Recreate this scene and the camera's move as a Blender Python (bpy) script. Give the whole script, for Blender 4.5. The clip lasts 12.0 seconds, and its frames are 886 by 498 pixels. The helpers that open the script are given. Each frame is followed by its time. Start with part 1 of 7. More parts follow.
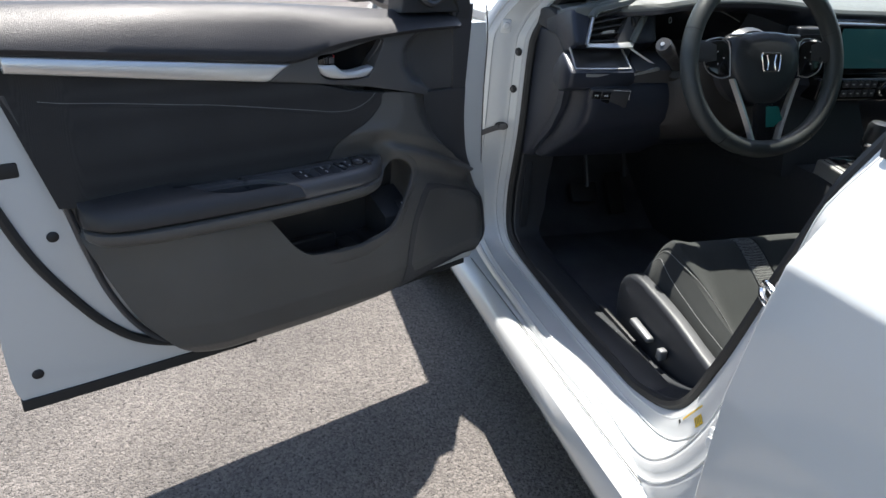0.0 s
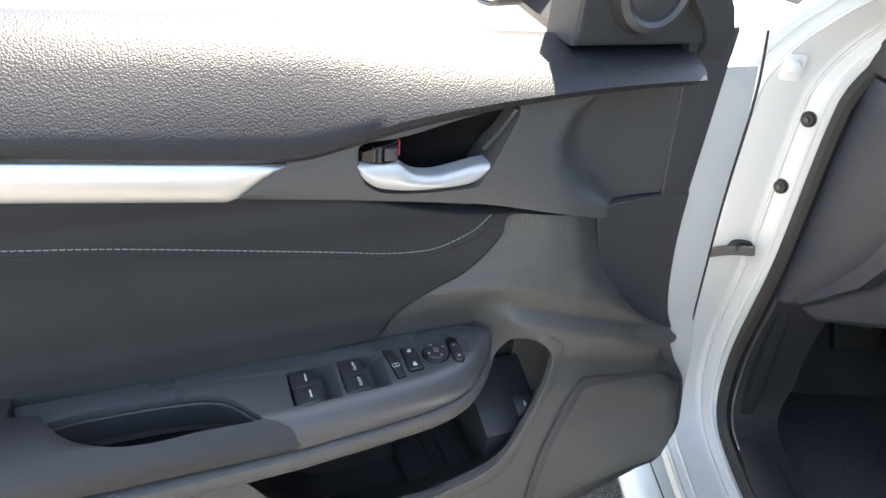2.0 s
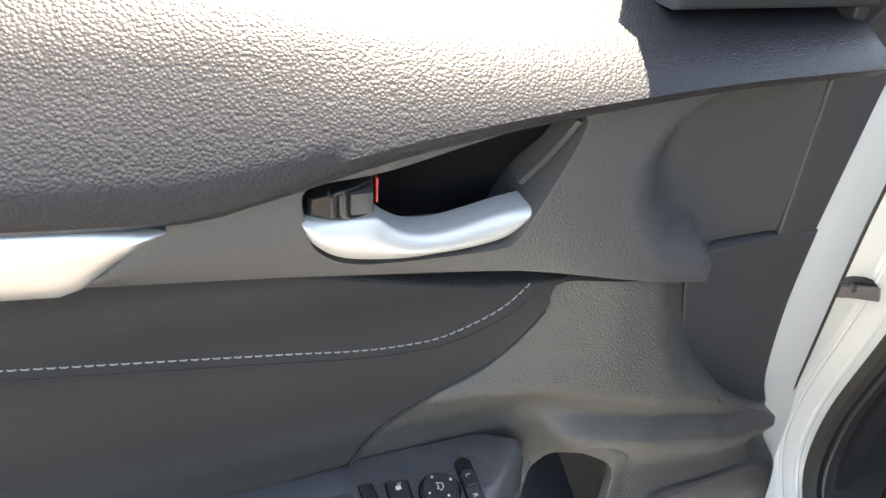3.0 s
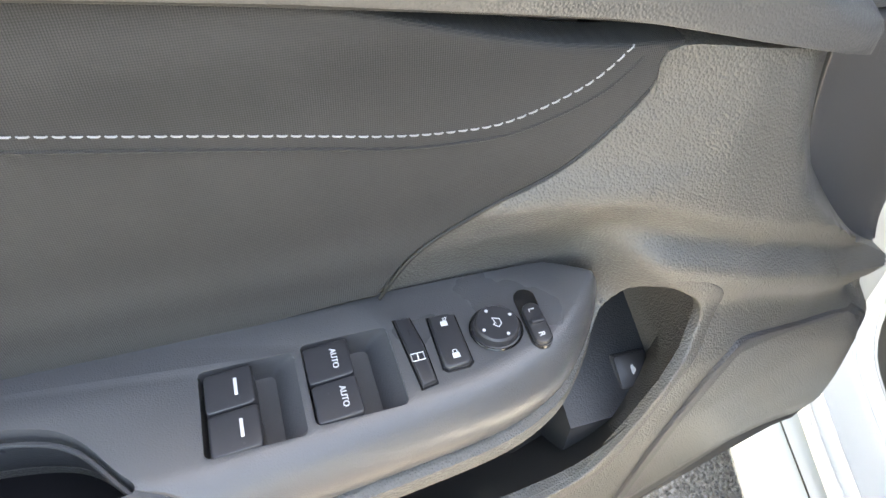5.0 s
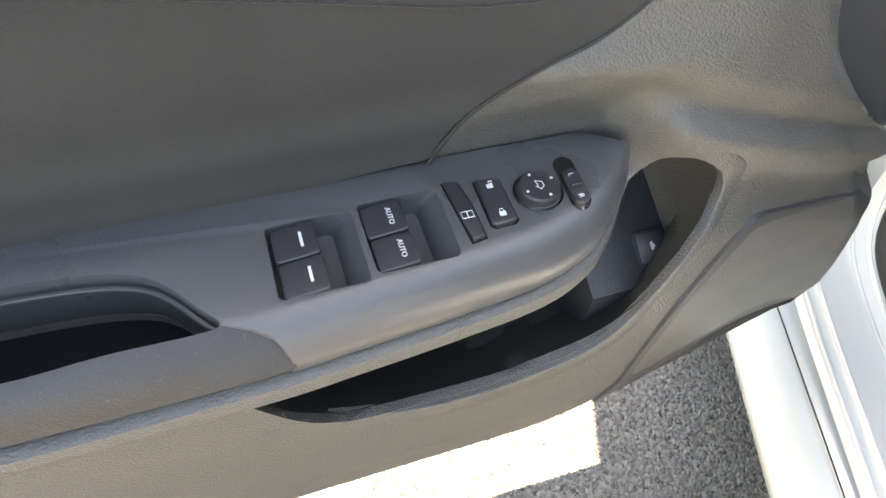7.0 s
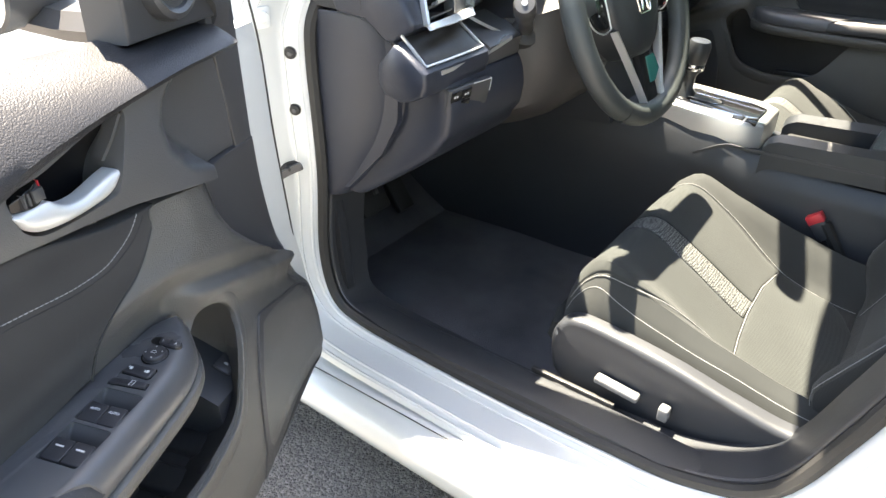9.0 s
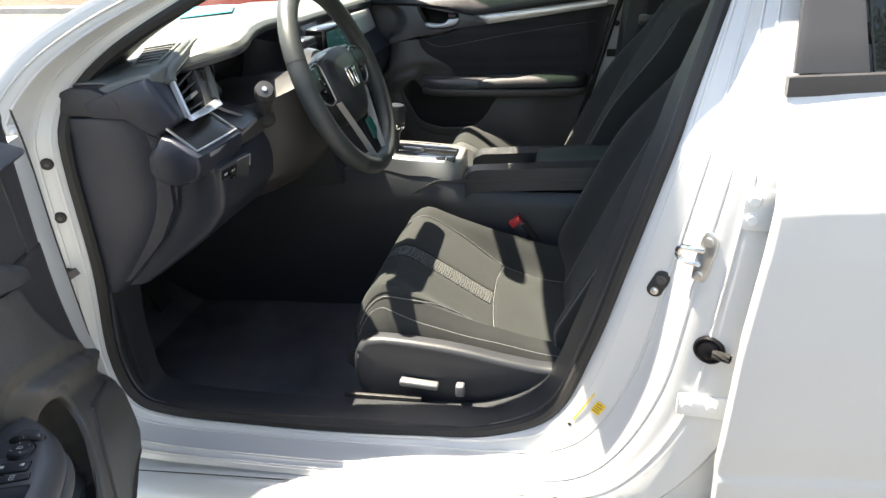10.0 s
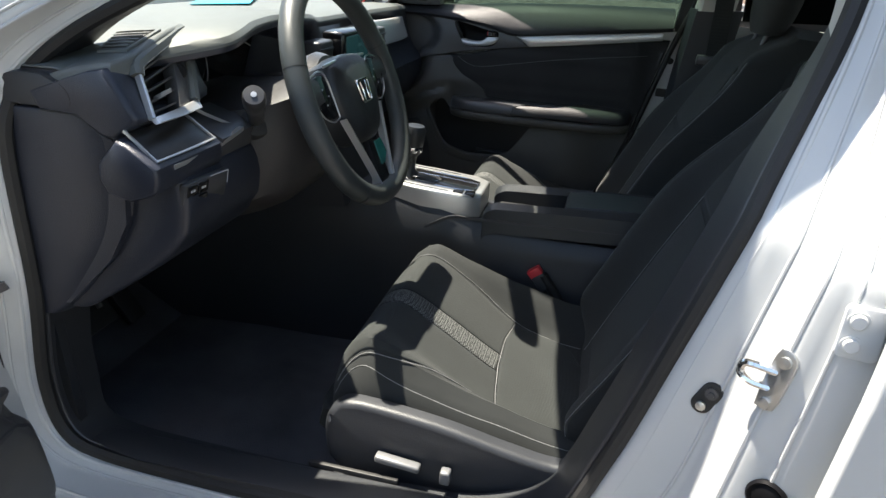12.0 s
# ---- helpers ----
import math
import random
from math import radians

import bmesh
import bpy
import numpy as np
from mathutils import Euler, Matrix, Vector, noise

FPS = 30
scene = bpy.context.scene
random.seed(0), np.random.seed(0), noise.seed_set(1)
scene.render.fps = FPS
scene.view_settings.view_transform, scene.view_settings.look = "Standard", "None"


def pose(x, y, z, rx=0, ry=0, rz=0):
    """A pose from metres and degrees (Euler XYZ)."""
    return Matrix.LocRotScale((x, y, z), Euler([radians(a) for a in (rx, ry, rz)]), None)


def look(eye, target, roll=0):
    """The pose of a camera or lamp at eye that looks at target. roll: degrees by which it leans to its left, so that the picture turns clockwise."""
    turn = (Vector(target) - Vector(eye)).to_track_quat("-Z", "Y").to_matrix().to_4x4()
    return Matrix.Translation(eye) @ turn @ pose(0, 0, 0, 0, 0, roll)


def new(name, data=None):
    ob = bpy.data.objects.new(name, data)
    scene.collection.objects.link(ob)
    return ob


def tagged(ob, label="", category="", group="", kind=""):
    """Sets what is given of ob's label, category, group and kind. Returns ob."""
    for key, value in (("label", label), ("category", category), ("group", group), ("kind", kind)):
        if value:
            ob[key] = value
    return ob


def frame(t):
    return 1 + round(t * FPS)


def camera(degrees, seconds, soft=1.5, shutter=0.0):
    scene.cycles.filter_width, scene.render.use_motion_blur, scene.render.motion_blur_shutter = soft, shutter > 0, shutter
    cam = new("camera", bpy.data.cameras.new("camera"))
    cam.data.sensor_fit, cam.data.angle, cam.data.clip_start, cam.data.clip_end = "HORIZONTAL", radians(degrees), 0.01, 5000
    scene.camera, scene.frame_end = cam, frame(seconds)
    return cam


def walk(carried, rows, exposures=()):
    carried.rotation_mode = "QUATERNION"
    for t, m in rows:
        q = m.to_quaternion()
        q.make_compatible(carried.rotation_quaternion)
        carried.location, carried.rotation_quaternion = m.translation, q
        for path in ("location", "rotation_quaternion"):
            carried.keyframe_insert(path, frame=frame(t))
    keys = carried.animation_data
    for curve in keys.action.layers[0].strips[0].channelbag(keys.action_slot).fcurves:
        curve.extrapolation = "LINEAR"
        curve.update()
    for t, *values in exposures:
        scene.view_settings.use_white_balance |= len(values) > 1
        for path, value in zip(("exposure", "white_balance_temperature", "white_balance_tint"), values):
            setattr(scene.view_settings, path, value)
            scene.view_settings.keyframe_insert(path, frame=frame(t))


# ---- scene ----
cam = camera(67.0, 12.0)
PATH = [
    (0, (1.4998, -0.6446, 1.1309), (0.6571, -0.3640, 0.6715), 3.94),
    (0.5, (1.2736, -0.6013, 1.1195), (0.4262, -0.3530, 0.6502), 4.40),
    (1, (1.0627, -0.5731, 1.1135), (0.2108, -0.3727, 0.6296), 4.57),
    (1.5, (0.8854, -0.4967, 1.0994), (0.0251, -0.4155, 0.5962), 4.78),
    (2, (0.7427, -0.4472, 1.0766), (-0.1106, -0.4012, 0.5572), 4.57),
    (2.5, (0.6043, -0.4469, 1.0432), (-0.2386, -0.4042, 0.5067), 4.67),
    (2.7, (0.5579, -0.4426, 1.0316), (-0.2767, -0.4054, 0.4820), 4.61),
    (4.3, (0.4524, -0.4335, 0.9641), (-0.3251, -0.4110, 0.3356), 4.35),
    (4.5, (0.4549, -0.4366, 0.9504), (-0.3049, -0.4114, 0.3008), 4.38),
    (5, (0.4525, -0.4513, 0.9215), (-0.2420, -0.4404, 0.2021), 4.12),
    (5.5, (0.4485, -0.4675, 0.8966), (-0.1759, -0.4443, 0.1158), 5.21),
    (6, (0.4431, -0.4799, 0.8791), (-0.1414, -0.4303, 0.0692), 7.47),
    (6.5, (0.4407, -0.4787, 0.8801), (-0.1392, -0.4258, 0.0671), 7.71),
    (6.7, (0.4481, -0.4772, 0.8893), (-0.1339, -0.4362, 0.0771), 6.98),
    (8.3, (0.7398, -0.5372, 1.0790), (-0.0336, -0.2843, 0.4977), 1.56),
    (8.5, (0.7459, -0.5736, 1.0922), (0.0415, -0.1527, 0.5206), 0.55),
    (9, (0.7991, -0.6472, 1.1044), (0.2752, 0.0223, 0.5777), -0.50),
    (9.5, (0.8539, -0.7767, 1.1149), (0.5248, 0.0422, 0.6447), -2.90),
    (10, (0.7906, -0.8656, 1.1183), (0.6141, 0.0242, 0.6976), -2.78),
    (10.5, (0.7131, -0.9297, 1.1073), (0.6313, -0.0097, 0.7240), -0.61),
    (11, (0.6887, -0.9586, 1.1048), (0.6484, -0.0325, 0.7298), 0.94),
    (11.5, (0.7028, -0.8956, 1.0950), (0.6565, 0.0281, 0.7148), 1.88),
    (12, (0.7697, -0.6618, 1.0952), (0.5655, 0.2311, 0.6940), 3.20),
]
EXPOSURES = [
    (0.0, 1.52, 6650, 10), (0.5, 2.25, 6750, 10), (1.0, 2.86, 6900, 10), (1.5, 3.14, 7150, 10), (2.5, 3.22, 8000, 10), (4.5, 4.50, 9100, 10), (6.0, 4.27, 9200, 10), (6.7, 4.09, 9200, 10),
    (8.5, 3.60, 8600, 10), (9.0, 3.46, 7950, 10), (9.5, 3.08, 8000, 10), (10.0, 2.45, 7800, 10), (10.5, 2.00, 7700, 10), (11.0, 1.87, 7700, 10), (12.0, 1.80, 7150, 10),
]
walk(cam, [(t, look(eye, target, roll)) for t, eye, target, roll in PATH], EXPOSURES)

# ---- light ----
SUN = Vector((-0.37, 0.13, 1.0)).normalized()
world = bpy.data.worlds.new("sky")
scene.world = world
world.use_nodes = True
_n = world.node_tree.nodes
sky_tex = _n.new("ShaderNodeTexSky")
sky_tex.sky_type = "NISHITA"
sky_tex.sun_disc = False
sky_tex.sun_elevation = math.asin(SUN.z)
sky_tex.sun_rotation = math.atan2(SUN.x, SUN.y)
world.node_tree.links.new(sky_tex.outputs[0], _n["Background"].inputs[0])
_n["Background"].inputs[1].default_value = 0.100
sun_data = bpy.data.lights.new("sun", "SUN")
sun_data.energy, sun_data.angle, sun_data.color = 5.0, radians(0.6), (1.0, 0.965, 0.92)
sun = new("sun", sun_data)
sun.matrix_world = look(SUN * 20, (0, 0, 0))

# ---- materials ----
def material(name, color, rough=0.5, metal=0.0, grain=0.0, size=400.0, cells=False, vary=0.15, blotch=6.0,
             coat=0.0, rough_vary=0.12, dust=0.0, spec=0.5):
    """Principled surface: colour with blotches, a fine grain (bump, in mm at 1/size m), uneven roughness and a trace of dust."""
    m = bpy.data.materials.new(name)
    m.use_nodes = True
    t = m.node_tree
    n, l = t.nodes, t.links
    b = n["Principled BSDF"]
    co = n.new("ShaderNodeTexCoord")
    big = n.new("ShaderNodeTexNoise")
    big.inputs["Scale"].default_value, big.inputs["Detail"].default_value = blotch, 5
    l.new(co.outputs["Object"], big.inputs["Vector"])
    ramp = n.new("ShaderNodeMapRange")
    ramp.inputs["From Min"].default_value, ramp.inputs["From Max"].default_value = 0.3, 0.7
    ramp.inputs["To Min"].default_value, ramp.inputs["To Max"].default_value = 1 - vary, 1 + vary
    l.new(big.outputs["Fac"], ramp.inputs["Value"])
    mul = n.new("ShaderNodeMix")
    mul.data_type, mul.blend_type = "RGBA", "MULTIPLY"
    mul.inputs["Factor"].default_value = 1.0
    mul.inputs["A"].default_value = (*color, 1)
    l.new(ramp.outputs["Result"], mul.inputs["B"])
    out = mul.outputs["Result"]
    if dust:
        sp = n.new("ShaderNodeTexNoise")
        sp.inputs["Scale"].default_value, sp.inputs["Detail"].default_value = 420, 2
        l.new(co.outputs["Object"], sp.inputs["Vector"])
        sr = n.new("ShaderNodeMapRange")
        sr.inputs["From Min"].default_value, sr.inputs["From Max"].default_value = 0.68, 0.78
        sr.inputs["To Max"].default_value = dust
        l.new(sp.outputs["Fac"], sr.inputs["Value"])
        mx = n.new("ShaderNodeMix")
        mx.data_type = "RGBA"
        mx.inputs["B"].default_value = (0.42, 0.40, 0.36, 1)
        l.new(sr.outputs["Result"], mx.inputs["Factor"])
        l.new(out, mx.inputs["A"])
        out = mx.outputs["Result"]
    l.new(out, b.inputs["Base Color"])
    rr = n.new("ShaderNodeMapRange")
    rr.inputs["To Min"].default_value, rr.inputs["To Max"].default_value = max(rough - rough_vary, 0.02), min(rough + rough_vary, 1)
    l.new(big.outputs["Fac"], rr.inputs["Value"])
    l.new(rr.outputs["Result"], b.inputs["Roughness"])
    b.inputs["Metallic"].default_value = metal
    b.inputs["Coat Weight"].default_value = coat
    b.inputs["Coat Roughness"].default_value = 0.04
    b.inputs["Specular IOR Level"].default_value = spec
    if grain:
        if cells:
            g = n.new("ShaderNodeTexVoronoi")
            g.feature = "SMOOTH_F1"
            g.inputs["Smoothness"].default_value = 0.4
            g.inputs["Randomness"].default_value = 1.0
            h = g.outputs["Distance"]
        else:
            g = n.new("ShaderNodeTexNoise")
            g.inputs["Detail"].default_value = 3
            h = g.outputs["Fac"]
        g.inputs["Scale"].default_value = size
        l.new(co.outputs["Object"], g.inputs["Vector"])
        bp = n.new("ShaderNodeBump")
        bp.inputs["Strength"].default_value = 1.0
        bp.invert = cells
        bp.inputs["Distance"].default_value = grain
        l.new(h, bp.inputs["Height"])
        l.new(bp.outputs["Normal"], b.inputs["Normal"])
    return m


def woven(name, dark, light, pitch=0.0016, rough=0.9, depth=0.0004, mix=0.5):
    """Knitted cloth: two crossed waves give threads, with a slight fuzz."""
    m = bpy.data.materials.new(name)
    m.use_nodes = True
    t = m.node_tree
    n, l = t.nodes, t.links
    b = n["Principled BSDF"]
    co = n.new("ShaderNodeTexCoord")
    waves = []
    for axis in ("X", "Y", "Z"):
        w = n.new("ShaderNodeTexWave")
        w.bands_direction = axis
        w.inputs["Scale"].default_value = 0.314 / pitch
        w.inputs["Distortion"].default_value = 0.6
        w.inputs["Detail"].default_value = 1
        l.new(co.outputs["Object"], w.inputs["Vector"])
        waves.append(w)
    a = n.new("ShaderNodeMath")
    a.operation = "ADD"
    l.new(waves[0].outputs["Fac"], a.inputs[0])
    l.new(waves[2].outputs["Fac"], a.inputs[1])
    c = n.new("ShaderNodeMath")
    c.operation = "ADD"
    l.new(a.outputs[0], c.inputs[0])
    l.new(waves[1].outputs["Fac"], c.inputs[1])
    d = n.new("ShaderNodeMapRange")
    d.inputs["From Max"].default_value = 2.6
    d.inputs["From Min"].default_value = 0.4
    l.new(c.outputs[0], d.inputs["Value"])
    nz = n.new("ShaderNodeTexNoise")
    nz.inputs["Scale"].default_value, nz.inputs["Detail"].default_value = 9, 6
    l.new(co.outputs["Object"], nz.inputs["Vector"])
    mx = n.new("ShaderNodeMix")
    mx.data_type = "RGBA"
    mx.inputs["A"].default_value, mx.inputs["B"].default_value = (*dark, 1), (*light, 1)
    l.new(d.outputs["Result"], mx.inputs["Factor"])
    m2 = n.new("ShaderNodeMix")
    m2.data_type, m2.blend_type = "RGBA", "MULTIPLY"
    m2.inputs["Factor"].default_value = 0.5
    l.new(mx.outputs["Result"], m2.inputs["A"])
    l.new(nz.outputs["Fac"], m2.inputs["B"])
    l.new(m2.outputs["Result"], b.inputs["Base Color"])
    b.inputs["Roughness"].default_value = rough
    b.inputs["Sheen Weight"].default_value = 0.06
    b.inputs["Sheen Roughness"].default_value = 0.6
    b.inputs["Specular IOR Level"].default_value = 0.25
    bp = n.new("ShaderNodeBump")
    bp.inputs["Distance"].default_value = depth
    l.new(d.outputs["Result"], bp.inputs["Height"])
    l.new(bp.outputs["Normal"], b.inputs["Normal"])
    return m


def glass(name, tint=(0.8, 0.88, 0.85), gloss=0.07):
    """Thin pane: mostly clear, tinted, with a faint mirror."""
    m = bpy.data.materials.new(name)
    m.use_nodes = True
    n, l = m.node_tree.nodes, m.node_tree.links
    n.remove(n["Principled BSDF"])
    tr, gl, mx = n.new("ShaderNodeBsdfTransparent"), n.new("ShaderNodeBsdfGlossy"), n.new("ShaderNodeMixShader")
    tr.inputs["Color"].default_value = (*tint, 1)
    gl.inputs["Roughness"].default_value = 0.0
    mx.inputs[0].default_value = gloss
    l.new(tr.outputs[0], mx.inputs[1])
    l.new(gl.outputs[0], mx.inputs[2])
    l.new(mx.outputs[0], n["Material Output"].inputs["Surface"])
    return m


WHITE = material("white pearl paint", (0.54, 0.556, 0.552), 0.24, 0, 0, vary=0.015, coat=0.8, rough_vary=0.05)
PAD = material("black grained vinyl", (0.023, 0.023, 0.026), 0.46, 0, 0.00036, 660, True, 0.06, spec=0.36)
PLASTIC = material("dark grey moulded plastic", (0.074, 0.074, 0.076), 0.36, 0, 0.00022, 800, True, 0.1, dust=0.06)
PLASTIC_LOW = material("grained lower plastic", (0.082, 0.080, 0.076), 0.40, 0, 0.00050, 780, True, 0.12, dust=0.08)
SMOOTH = material("satin black plastic", (0.056, 0.056, 0.059), 0.33, 0, 0.00009, 1300, True, 0.1, dust=0.08)
GLOSS = material("gloss black plastic", (0.012, 0.012, 0.013), 0.12, 0, 0, vary=0.1)
SILVER = material("satin silver trim", (0.66, 0.66, 0.65), 0.34, 0.75, 0.00004, 1500, vary=0.05)
GREY_KEY = material("satin grey switch paint", (0.20, 0.20, 0.205), 0.38, 0.3, 0.00004, 1500, vary=0.05)
CHROME = material("bright chrome", (0.8, 0.8, 0.8), 0.12, 1.0, 0, vary=0.03)
STEEL = material("zinc plated steel", (0.6, 0.6, 0.58), 0.3, 0.9, 0.0001, 500, vary=0.12)
FABRIC = woven("charcoal door cloth", (0.030, 0.030, 0.031), (0.053, 0.053, 0.054), 0.0009, 0.9, 0.00022)
SEAT = woven("black seat cloth", (0.026, 0.028, 0.028), (0.044, 0.047, 0.046), 0.0010, 0.9, 0.00012)
SEAT_IN = woven("dark seat insert cloth", (0.029, 0.032, 0.031), (0.047, 0.051, 0.049), 0.0012, 0.9, 0.00010)
MESH_STRIP = material("honeycomb seat strip", (0.02, 0.021, 0.022), 0.8, vary=0.05)
_n, _l = MESH_STRIP.node_tree.nodes, MESH_STRIP.node_tree.links
_v, _c, _r = _n.new("ShaderNodeTexVoronoi"), _n.new("ShaderNodeTexCoord"), _n.new("ShaderNodeValToRGB")
_v.inputs["Scale"].default_value, _v.inputs["Randomness"].default_value = 300, 0.3
_r.color_ramp.elements[0].color, _r.color_ramp.elements[1].color = (0.15, 0.155, 0.148, 1), (0.018, 0.018, 0.019, 1)
_r.color_ramp.elements[0].position, _r.color_ramp.elements[1].position = 0.30, 0.62
_l.new(_c.outputs["Object"], _v.inputs["Vector"])
_l.new(_v.outputs["Distance"], _r.inputs["Fac"])
_l.new(_r.outputs["Color"], _n["Principled BSDF"].inputs["Base Color"])
CARPET = material("black floor carpet", (0.120, 0.119, 0.127), 0.98, 0, 0.003, 500, False, 0.3, spec=0.1)
RUBBER = material("black rubber seal", (0.016, 0.016, 0.016), 0.6, 0, 0.0002, 700, vary=0.15, dust=0.05)
THREAD = material("pale grey thread", (0.28, 0.28, 0.29), 0.8, vary=0.1)
THREAD_DARK = material("grey seat thread", (0.20, 0.20, 0.20), 0.8, vary=0.1)
MARK = material("white printed mark", (0.6, 0.6, 0.6), 0.6, vary=0.02)
RED = material("red plastic", (0.72, 0.05, 0.06), 0.35, vary=0.08)
YELLOW = material("yellow label", (0.75, 0.48, 0.02), 0.55, vary=0.05)
WOODGRAIN = material("dark brushed trim", (0.030, 0.028, 0.027), 0.34, 0.2, 0.0002, 300, vary=0.3, blotch=40)
# teal base and faint emission stand for a reflection in the glass
SCREEN = material("display glass with reflection glow", (0.02, 0.06, 0.065), 0.08, vary=0.05)
SCREEN.node_tree.nodes["Principled BSDF"].inputs["Emission Color"].default_value = (0.10, 0.42, 0.48, 1)
SCREEN.node_tree.nodes["Principled BSDF"].inputs["Emission Strength"].default_value = 0.016
TEAL = material("glossy teal", (0.016, 0.15, 0.13), 0.12, vary=0.1)
CREAM = material("light grey headliner trim", (0.48, 0.47, 0.43), 0.8, 0, 0.0002, 900, vary=0.05)
PANE = glass("windscreen glass", (0.955, 0.97, 0.96), 0.03)
SIDE_PANE = glass("green tinted side glass", (0.40, 0.50, 0.44), 0.06)
MIRROR = material("mirror glass", (0.85, 0.87, 0.88), 0.03, 1.0, 0, vary=0.01, rough_vary=0.01)
DARKGLASS = material("tinted rear glass", (0.006, 0.008, 0.008), 0.03, 0, 0, vary=0.05, rough_vary=0.01)
# one skin in two tones: sunlight in the top's colour, shade in the side's
DASH_LIT = material("soft dashboard skin, sunlit tone", (0.125, 0.135, 0.127), 0.5, 0, 0.0004, 600, True, 0.08, spec=0.4)
DASH_SHADED = material("soft dashboard skin, shaded tone", (0.022, 0.026, 0.038), 0.34, 0, 0.0003, 700, True, 0.08)
LEATHER = material("black smooth leather", (0.027, 0.030, 0.033), 0.32, 0, 0.0003, 650, True, 0.1)
# lighter, greener copy of the leather: sky sheen on the rim as base colour
RIM_SHEEN = material("rim leather with sky sheen in its colour", (0.046, 0.052, 0.052), 0.38, 0, 0.0003, 650, True, 0.12)
SHROUD = material("grey-brown plastic", (0.032, 0.030, 0.030), 0.50, 0, 0.0002, 900, True, 0.08)
# blacker than the plastics round it: the shade of recesses put into colour
SHADE_BLACK = material("deep black with shade in it", (0.006, 0.006, 0.007), 0.40, 0, 0, vary=0.1, spec=0.08)
CABIN = material("matt black cabin plastic", (0.024, 0.026, 0.030), 0.45, 0, 0.0002, 900, True, 0.1, dust=0.05)
CONSOLE = material("black grained console plastic", (0.030, 0.032, 0.037), 0.42, 0, 0.0002, 800, True, 0.1, dust=0.05)
WHITE_METAL = material("white painted metal", (0.66, 0.67, 0.66), 0.4, 0.0, 0.0001, 300, vary=0.06, coat=0.3)
SWITCH = material("switch plastic", (0.03, 0.03, 0.034), 0.38, 0, 0.00006, 1500, vary=0.06, dust=0.05)

# ---- builders ----
def spline(pts, n=8, closed=False):
    """Catmull-Rom points through pts, n steps a span."""
    p = [Vector(q) for q in pts]
    k = len(p)
    out = []
    spans = k if closed else k - 1
    for i in range(spans):
        if closed:
            a, b, c, d = p[i - 1], p[i], p[(i + 1) % k], p[(i + 2) % k]
        else:
            a, b, c, d = p[max(i - 1, 0)], p[i], p[i + 1], p[min(i + 2, k - 1)]
        for j in range(n):
            t = j / n
            out.append(0.5 * ((2 * b) + (c - a) * t + (2 * a - 5 * b + 4 * c - d) * t * t + (3 * b - a - 3 * c + d) * t ** 3))
    if not closed:
        out.append(p[-1].copy())
    return out


def smooth2(pts, n=6):
    return [(p.x, p.y) for p in spline([(*q, 0) for q in pts], n)]


def even(pts, n, closed=False):
    """n points evenly spaced along a polyline."""
    q = list(pts) + ([pts[0]] if closed else [])
    s = [0.0]
    for a, b in zip(q, q[1:]):
        s.append(s[-1] + (b - a).length)
    m = n if closed else n - 1
    out, j = [], 0
    for i in range(n):
        d = s[-1] * i / m
        while j < len(s) - 2 and s[j + 1] < d:
            j += 1
        f = (d - s[j]) / max(s[j + 1] - s[j], 1e-9)
        out.append(q[j].lerp(q[j + 1], min(max(f, 0), 1)))
    return out


def curve_at(pts, u):
    """Value at u of a piecewise smooth function given by (u, value) pairs."""
    if u <= pts[0][0]:
        return pts[0][1]
    for (a, p), (b, q) in zip(pts, pts[1:]):
        if u <= b:
            f = (u - a) / (b - a)
            return p + (q - p) * f
    return pts[-1][1]


def step(a, b, x):
    f = min(max((x - a) / (b - a), 0), 1)
    return f * f * (3 - 2 * f)


def loft(rings, ring_closed=True, caps=True, loop=False):
    """A skin over rings of equal length."""
    bm = bmesh.new()
    vs = [[bm.verts.new(p) for p in r] for r in rings]
    k = len(rings[0])
    pairs = list(zip(vs, vs[1:])) + ([(vs[-1], vs[0])] if loop else [])
    for a, b in pairs:
        for i in range(k if ring_closed else k - 1):
            j = (i + 1) % k
            bm.faces.new((a[i], a[j], b[j], b[i]))
    if caps and ring_closed and not loop:
        bm.faces.new(list(reversed(vs[0])))
        bm.faces.new(vs[-1])
    bmesh.ops.recalc_face_normals(bm, faces=bm.faces)
    return bm


